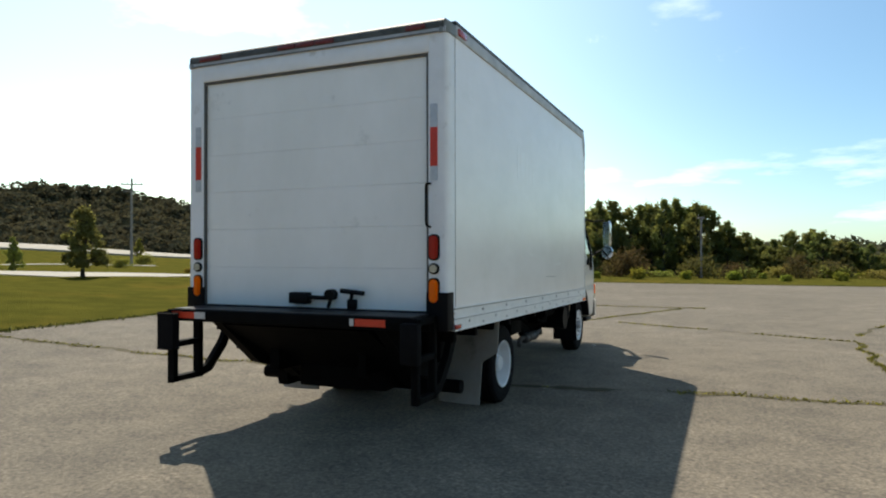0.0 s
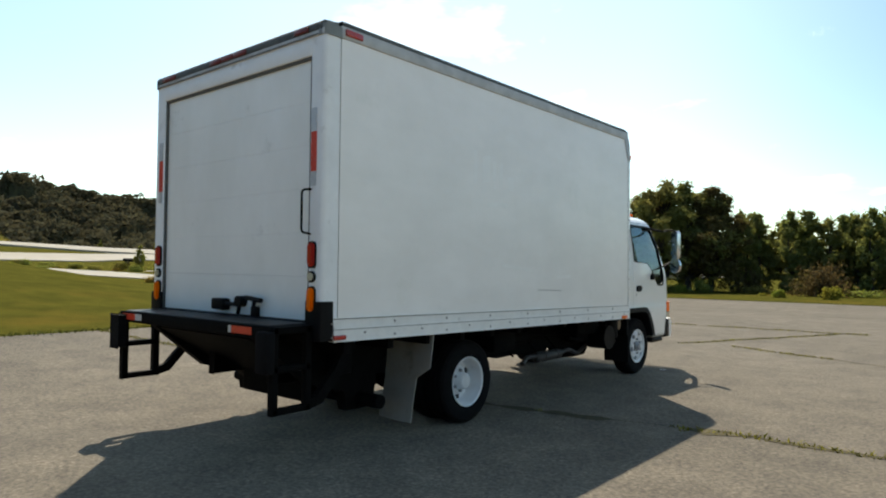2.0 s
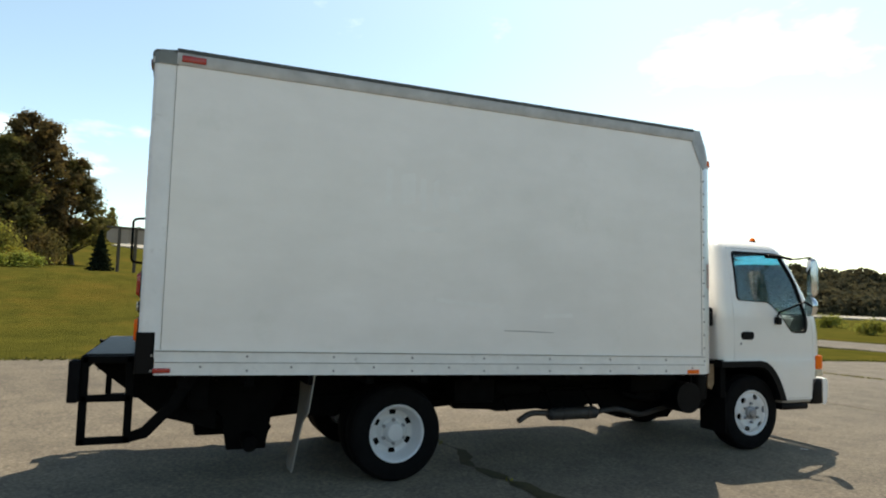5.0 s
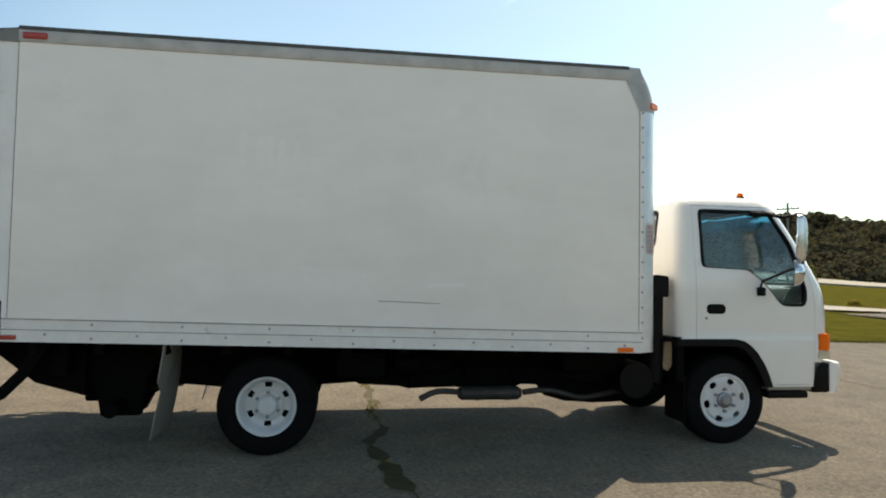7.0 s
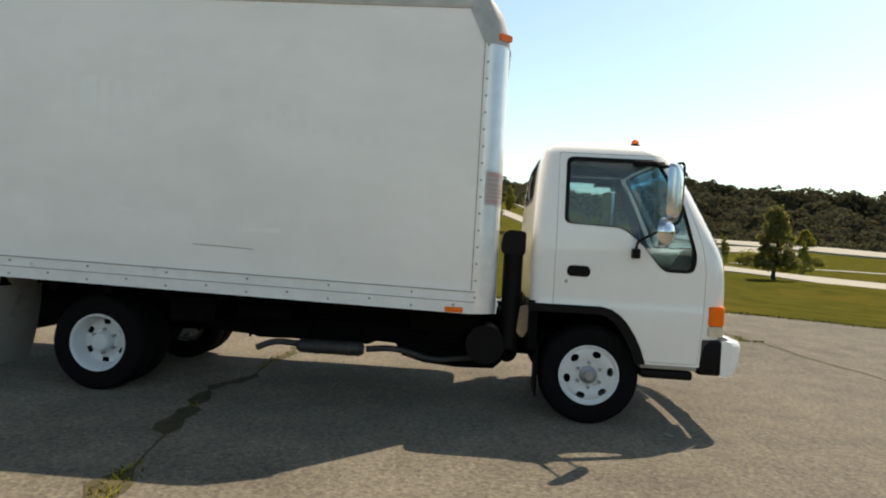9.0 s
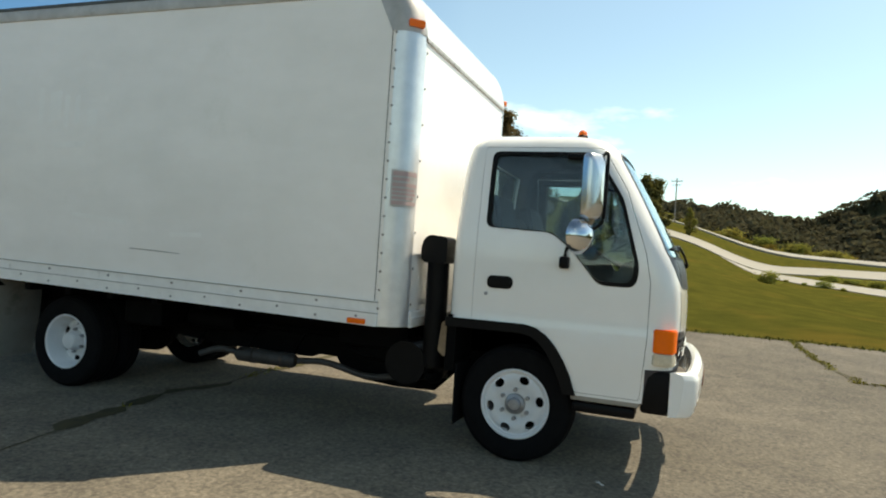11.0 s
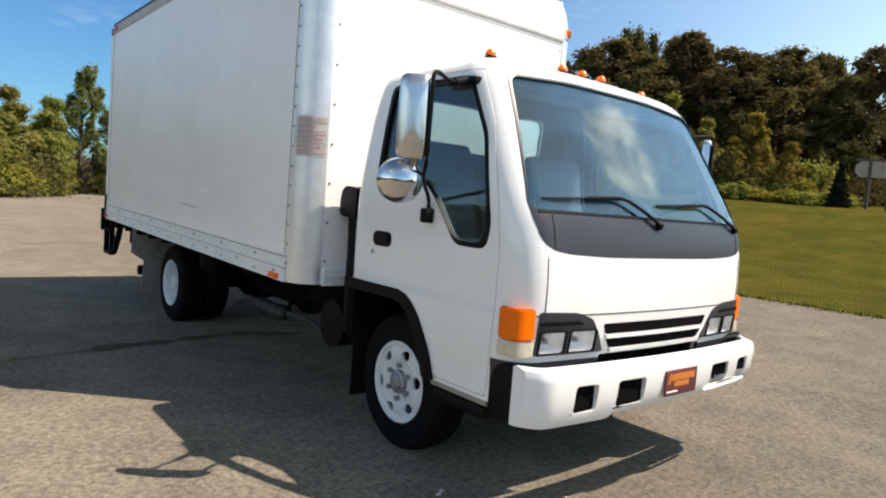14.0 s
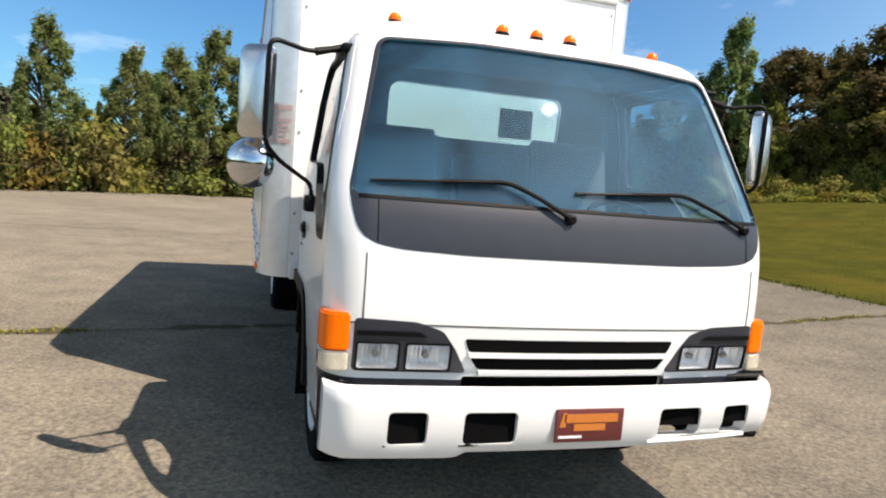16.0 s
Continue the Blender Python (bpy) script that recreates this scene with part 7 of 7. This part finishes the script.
for x, y, k in ((-72, 60, 0.7), (-96, 6, 0.9), (-100, -10, 1.0), (-80, -14, 1.0)):
    plant(C, x, y, k)
# two slender crowns above the south-west wood, lighter trees at its edge, and the rough bank before it
for az, d, k, kz in ((123.3, 58, 1.7, 2.92), (121.7, 59, 1.5, 2.80), (119.4, 58, 1.9, 2.60), (129.0, 60, 1.7, 2.50)):
    plant(Y, *polar(az, d), k, kz, own=True)
for az, d, k, kz in ((122.6, 53.5, 1.15, 1.18), (125.4, 54, 1.25, 1.25), (119.2, 54, 1.1, 1.0), (128.6, 54, 1.2, 1.15), (133.5, 54, 1.2, 1.2), (116.2, 53, 0.8, 0.72)):
    plant(C, *polar(az, d), k, kz, own=True)
for k in range(54):
    az, row = 106 + 0.6 * k, k % 3
    plant((BU, BY, BU, BU, BY)[k % 5], *polar(az + rt.uniform(-0.4, 0.4), (48.5, 50.5, 52.5)[row]), rt.uniform(0.9, 1.4), (0.55, 1.0, 1.5)[row] * rt.uniform(0.8, 1.25), own=True)


# far wooded hills, one body of leaves on many rounded crowns
def far_wood(name, label, seed, az0, az1, ridge, d0, d1, crowns, per, size):
    g = np.random.default_rng(seed)
    knots = np.array(ridge)
    P, O, S = [], [], []
    ball = bmesh.new()
    bmesh.ops.create_icosphere(ball, subdivisions=2, radius=1.0)
    bv, bf = np.array([v.co[:] for v in ball.verts]), np.array([[v.index for v in f.verts] for f in ball.faces])
    ball.free()
    V, T = [], []
    for i in range(crowns):
        u = ((i % 7) + g.random() * 0.8) / 7
        az = g.uniform(az0, az1)
        crest = i < (az1 - az0) * 1.3
        if crest:
            u, az = g.uniform(0.9, 1.0), az0 + i / 1.3
        d = d0 + (d1 - d0) * u
        most = np.interp(az, knots[:, 0], knots[:, 1])
        low = float(np.interp(az, (70, 79, 81, 110, 112), (0.10, 0.10, 0.62, 0.62, 0.10)))
        el = most * (g.uniform(0.93, 1.03) if crest else (low + (0.94 - low) * u) * g.uniform(0.90, 1.04))
        r = g.uniform(2.0, 4.4)
        c = np.array([2 - d * math.sin(radians(az)), 3 + d * math.cos(radians(az)), 1.4 + d * math.tan(radians(el)) - r * (0.95 if crest else 0.45)])
        v = g.normal(size=(per, 3)); v[:, 2] = np.where(v[:, 2] < -0.5, -v[:, 2], v[:, 2])
        v /= np.linalg.norm(v, axis=1)[:, None]
        lump = 1 + 0.16 * np.sin(v[:, 0] * 5 + i) * np.cos(v[:, 1] * 5 - i) + g.normal(0, 0.05, per)
        P.append(c + v * (r * lump)[:, None] * np.array([1.1, 1.1, 0.95]))
        O.append(v); S.append(size * g.uniform(0.6, 1.4, per))
        T.append(bf + 42 * len(V))
        V.append(c + np.array([0, 0, -0.5 * r]) + bv * r * np.array([1.0, 1.0, 1.25]) * (0.9 + 0.1 * np.sin(bv[:, :1] * 5 + i)))
    me = leaf_mesh(name, np.concatenate(P), np.concatenate(S), M_FARLEAF, seed, out=np.concatenate(O) * 0.45)
    ob = tagged(new(name, me), label, "woodland", kind="stuff")
    heart = bpy.data.meshes.new("inner_foliage")
    heart.from_pydata(np.concatenate(V).tolist(), [], np.concatenate(T).tolist())
    heart.materials.append(M_FARLEAF)
    inner = new("inner_foliage", heart)
    inner.parent = ob
    return ob


far_wood("far_wood", "distant wooded hill beyond the highway", 31, 18, 104, [(18, 1.4), (25.6, 2.0), (27.5, 1.95), (29, 2.5), (33, 2.9), (40, 3.5), (45, 4.1), (48, 4.65), (50, 5.1), (53, 5.4), (57, 5.5), (60, 5.2), (66, 5.5), (70, 5.5), (73, 6.2), (75.3, 6.8), (77, 6.1), (78.3, 5.4), (79.3, 4.6), (80.5, 4.4), (83, 5.0), (85, 5.3), (88, 5.6), (92, 5.5), (97, 4.8), (104, 4.0)], 140, 190, 640, 330, 0.50)
far_wood("far_wood", "distant tree line beyond the east of the lot", 32, 196, 378, [(196, 4.5), (230, 5), (270, 4.2), (320, 4.6), (340, 1.5), (348, 0.4), (358, 0.4), (368, 1.0), (378, 1.5)], 110, 140, 420, 180, 0.62)

# mailbox in the rough grass before the junction
mail = thing("mailbox", "dark mailbox on a pale post in rough grass", "mailbox", at=(-65.8, 26.6, height(-65.8, 26.6) - 0.3))
mail.rotation_euler = (0, 0, radians(70))
bm = bmesh.new()
prism(bm, [(-0.22, 0.0), (0.22, 0.0), (0.22, 0.2), (0.16, 0.33), (0.0, 0.4), (-0.16, 0.33), (-0.22, 0.2)], "x", -0.5, 0.5)
bmesh.ops.translate(bm, verts=bm.verts[:], vec=(0, 0, 1.3))
part("box_body", bm, M_BLACK, mail)
bm = bmesh.new()
box(bm, -0.07, 0.07, -0.07, 0.07, -0.3, 1.3, 0.01)
part("post", bm, M_POLE, mail, "pale weathered post")

# utility poles
bm = bmesh.new()
tube(bm, [(0, 0, -0.5), (0, 0, 9.5)], 0.14, 8, radii=[0.16, 0.11])
pole = tagged(obj("utility_pole", bm, M_POLE), "grey weathered wooden utility pole with crossarm", "utility pole")
bm = bmesh.new()
box(bm, -1.1, 1.1, -0.06, 0.06, 8.75, 8.90)
box(bm, -0.8, 0.8, -0.06, 0.06, 8.0, 8.12)
part("crossarm", bm, M_POLE, pole)
for x in (-1.0, -0.4, 0.4, 1.0):
    bm = bmesh.new()
    tube(bm, [(x, 0, 8.9), (x, 0, 9.08)], 0.05, 6)
    part("insulator", bm, M_POLE, pole)
pole.matrix_basis = pose(-58, 46.5, height(-58, 46.5), 0, 0, 40)
copy_thing(pole, pose(-116, 3.7, height(-116, 3.7) - 0.2, 0, 0, 80) @ Matrix.Diagonal((0.85, 0.85, 0.84, 1)))
bm = bmesh.new()
tube(bm, [(0, 0, -0.3), (0, 0, 3.6)], 0.06, 8)
box(bm, -0.2, 0.2, -0.06, 0.06, 3.55, 3.68, 0.02)
lp = tagged(obj("lamp_post", bm, M_POLE), "thin grey lamp post before the trees", "lamp post")
lp.matrix_basis = pose(0.35, 36, 0, 0, 0, 20)

# wooden sign on the crest, its back to the lot
sign = thing("wooden_sign", "large brown wooden sign with pale panels on two posts", "sign", at=(-31.2, -3.2, height(-31.2, -3.2)))
sign.rotation_euler = (0, 0, radians(104))
for x in (-0.95, -0.2, 0.75):
    bm = bmesh.new()
    box(bm, x - 0.06, x + 0.06, -0.10, 0.10, -0.4, 2.28, 0.01)
    part("post", bm, M_SIGN, sign)
bm = bmesh.new()
box(bm, -1.52, 1.52, -0.08, 0.08, 2.165, 2.27, 0.01)
part("cap_beam", bm, M_SIGN, sign)
for x0, x1, c0, c1 in ((-1.5, -0.52, 0.2, 0.0), (-0.5, 0.5, 0.0, 0.0), (0.52, 1.5, 0.0, 0.2)):
    bm = bmesh.new()
    prism(bm, [(x0 + c0, 1.45), (x1 - c1, 1.45), (x1, 1.45 + c1), (x1, 2.16 - c1), (x1 - c1, 2.16), (x0 + c0, 2.16), (x0, 2.16 - c0), (x0, 1.45 + c0)], "y", -0.03, 0.03)
    bmesh.ops.remove_doubles(bm, verts=bm.verts[:], dist=0.001)
    part("panel", bm, M_SIGNFACE, sign)

# a scrap of pale paper on the asphalt
bm = bmesh.new()
rows = [[bm.verts.new((0.07 * i / 5 - 0.035, (0.010 + 0.004 * math.sin(i * 1.7)) * k, 0.004 + 0.007 * abs(math.sin(i * 1.3 + k)))) for i in range(6)] for k in (-1, 0, 1)]
for p, q in zip(rows, rows[1:]):
    for i in range(5):
        bm.faces.new((p[i], p[i + 1], q[i + 1], q[i]))
bmesh.ops.solidify(bm, geom=bm.faces[:], thickness=0.001)
scrap = tagged(obj("paper_scrap", bm, M_STICKER), "small crumpled scrap of pale paper on asphalt", "litter")
scrap.matrix_basis = pose(-0.15, 4.39, 0.0, 0, 0, 35)
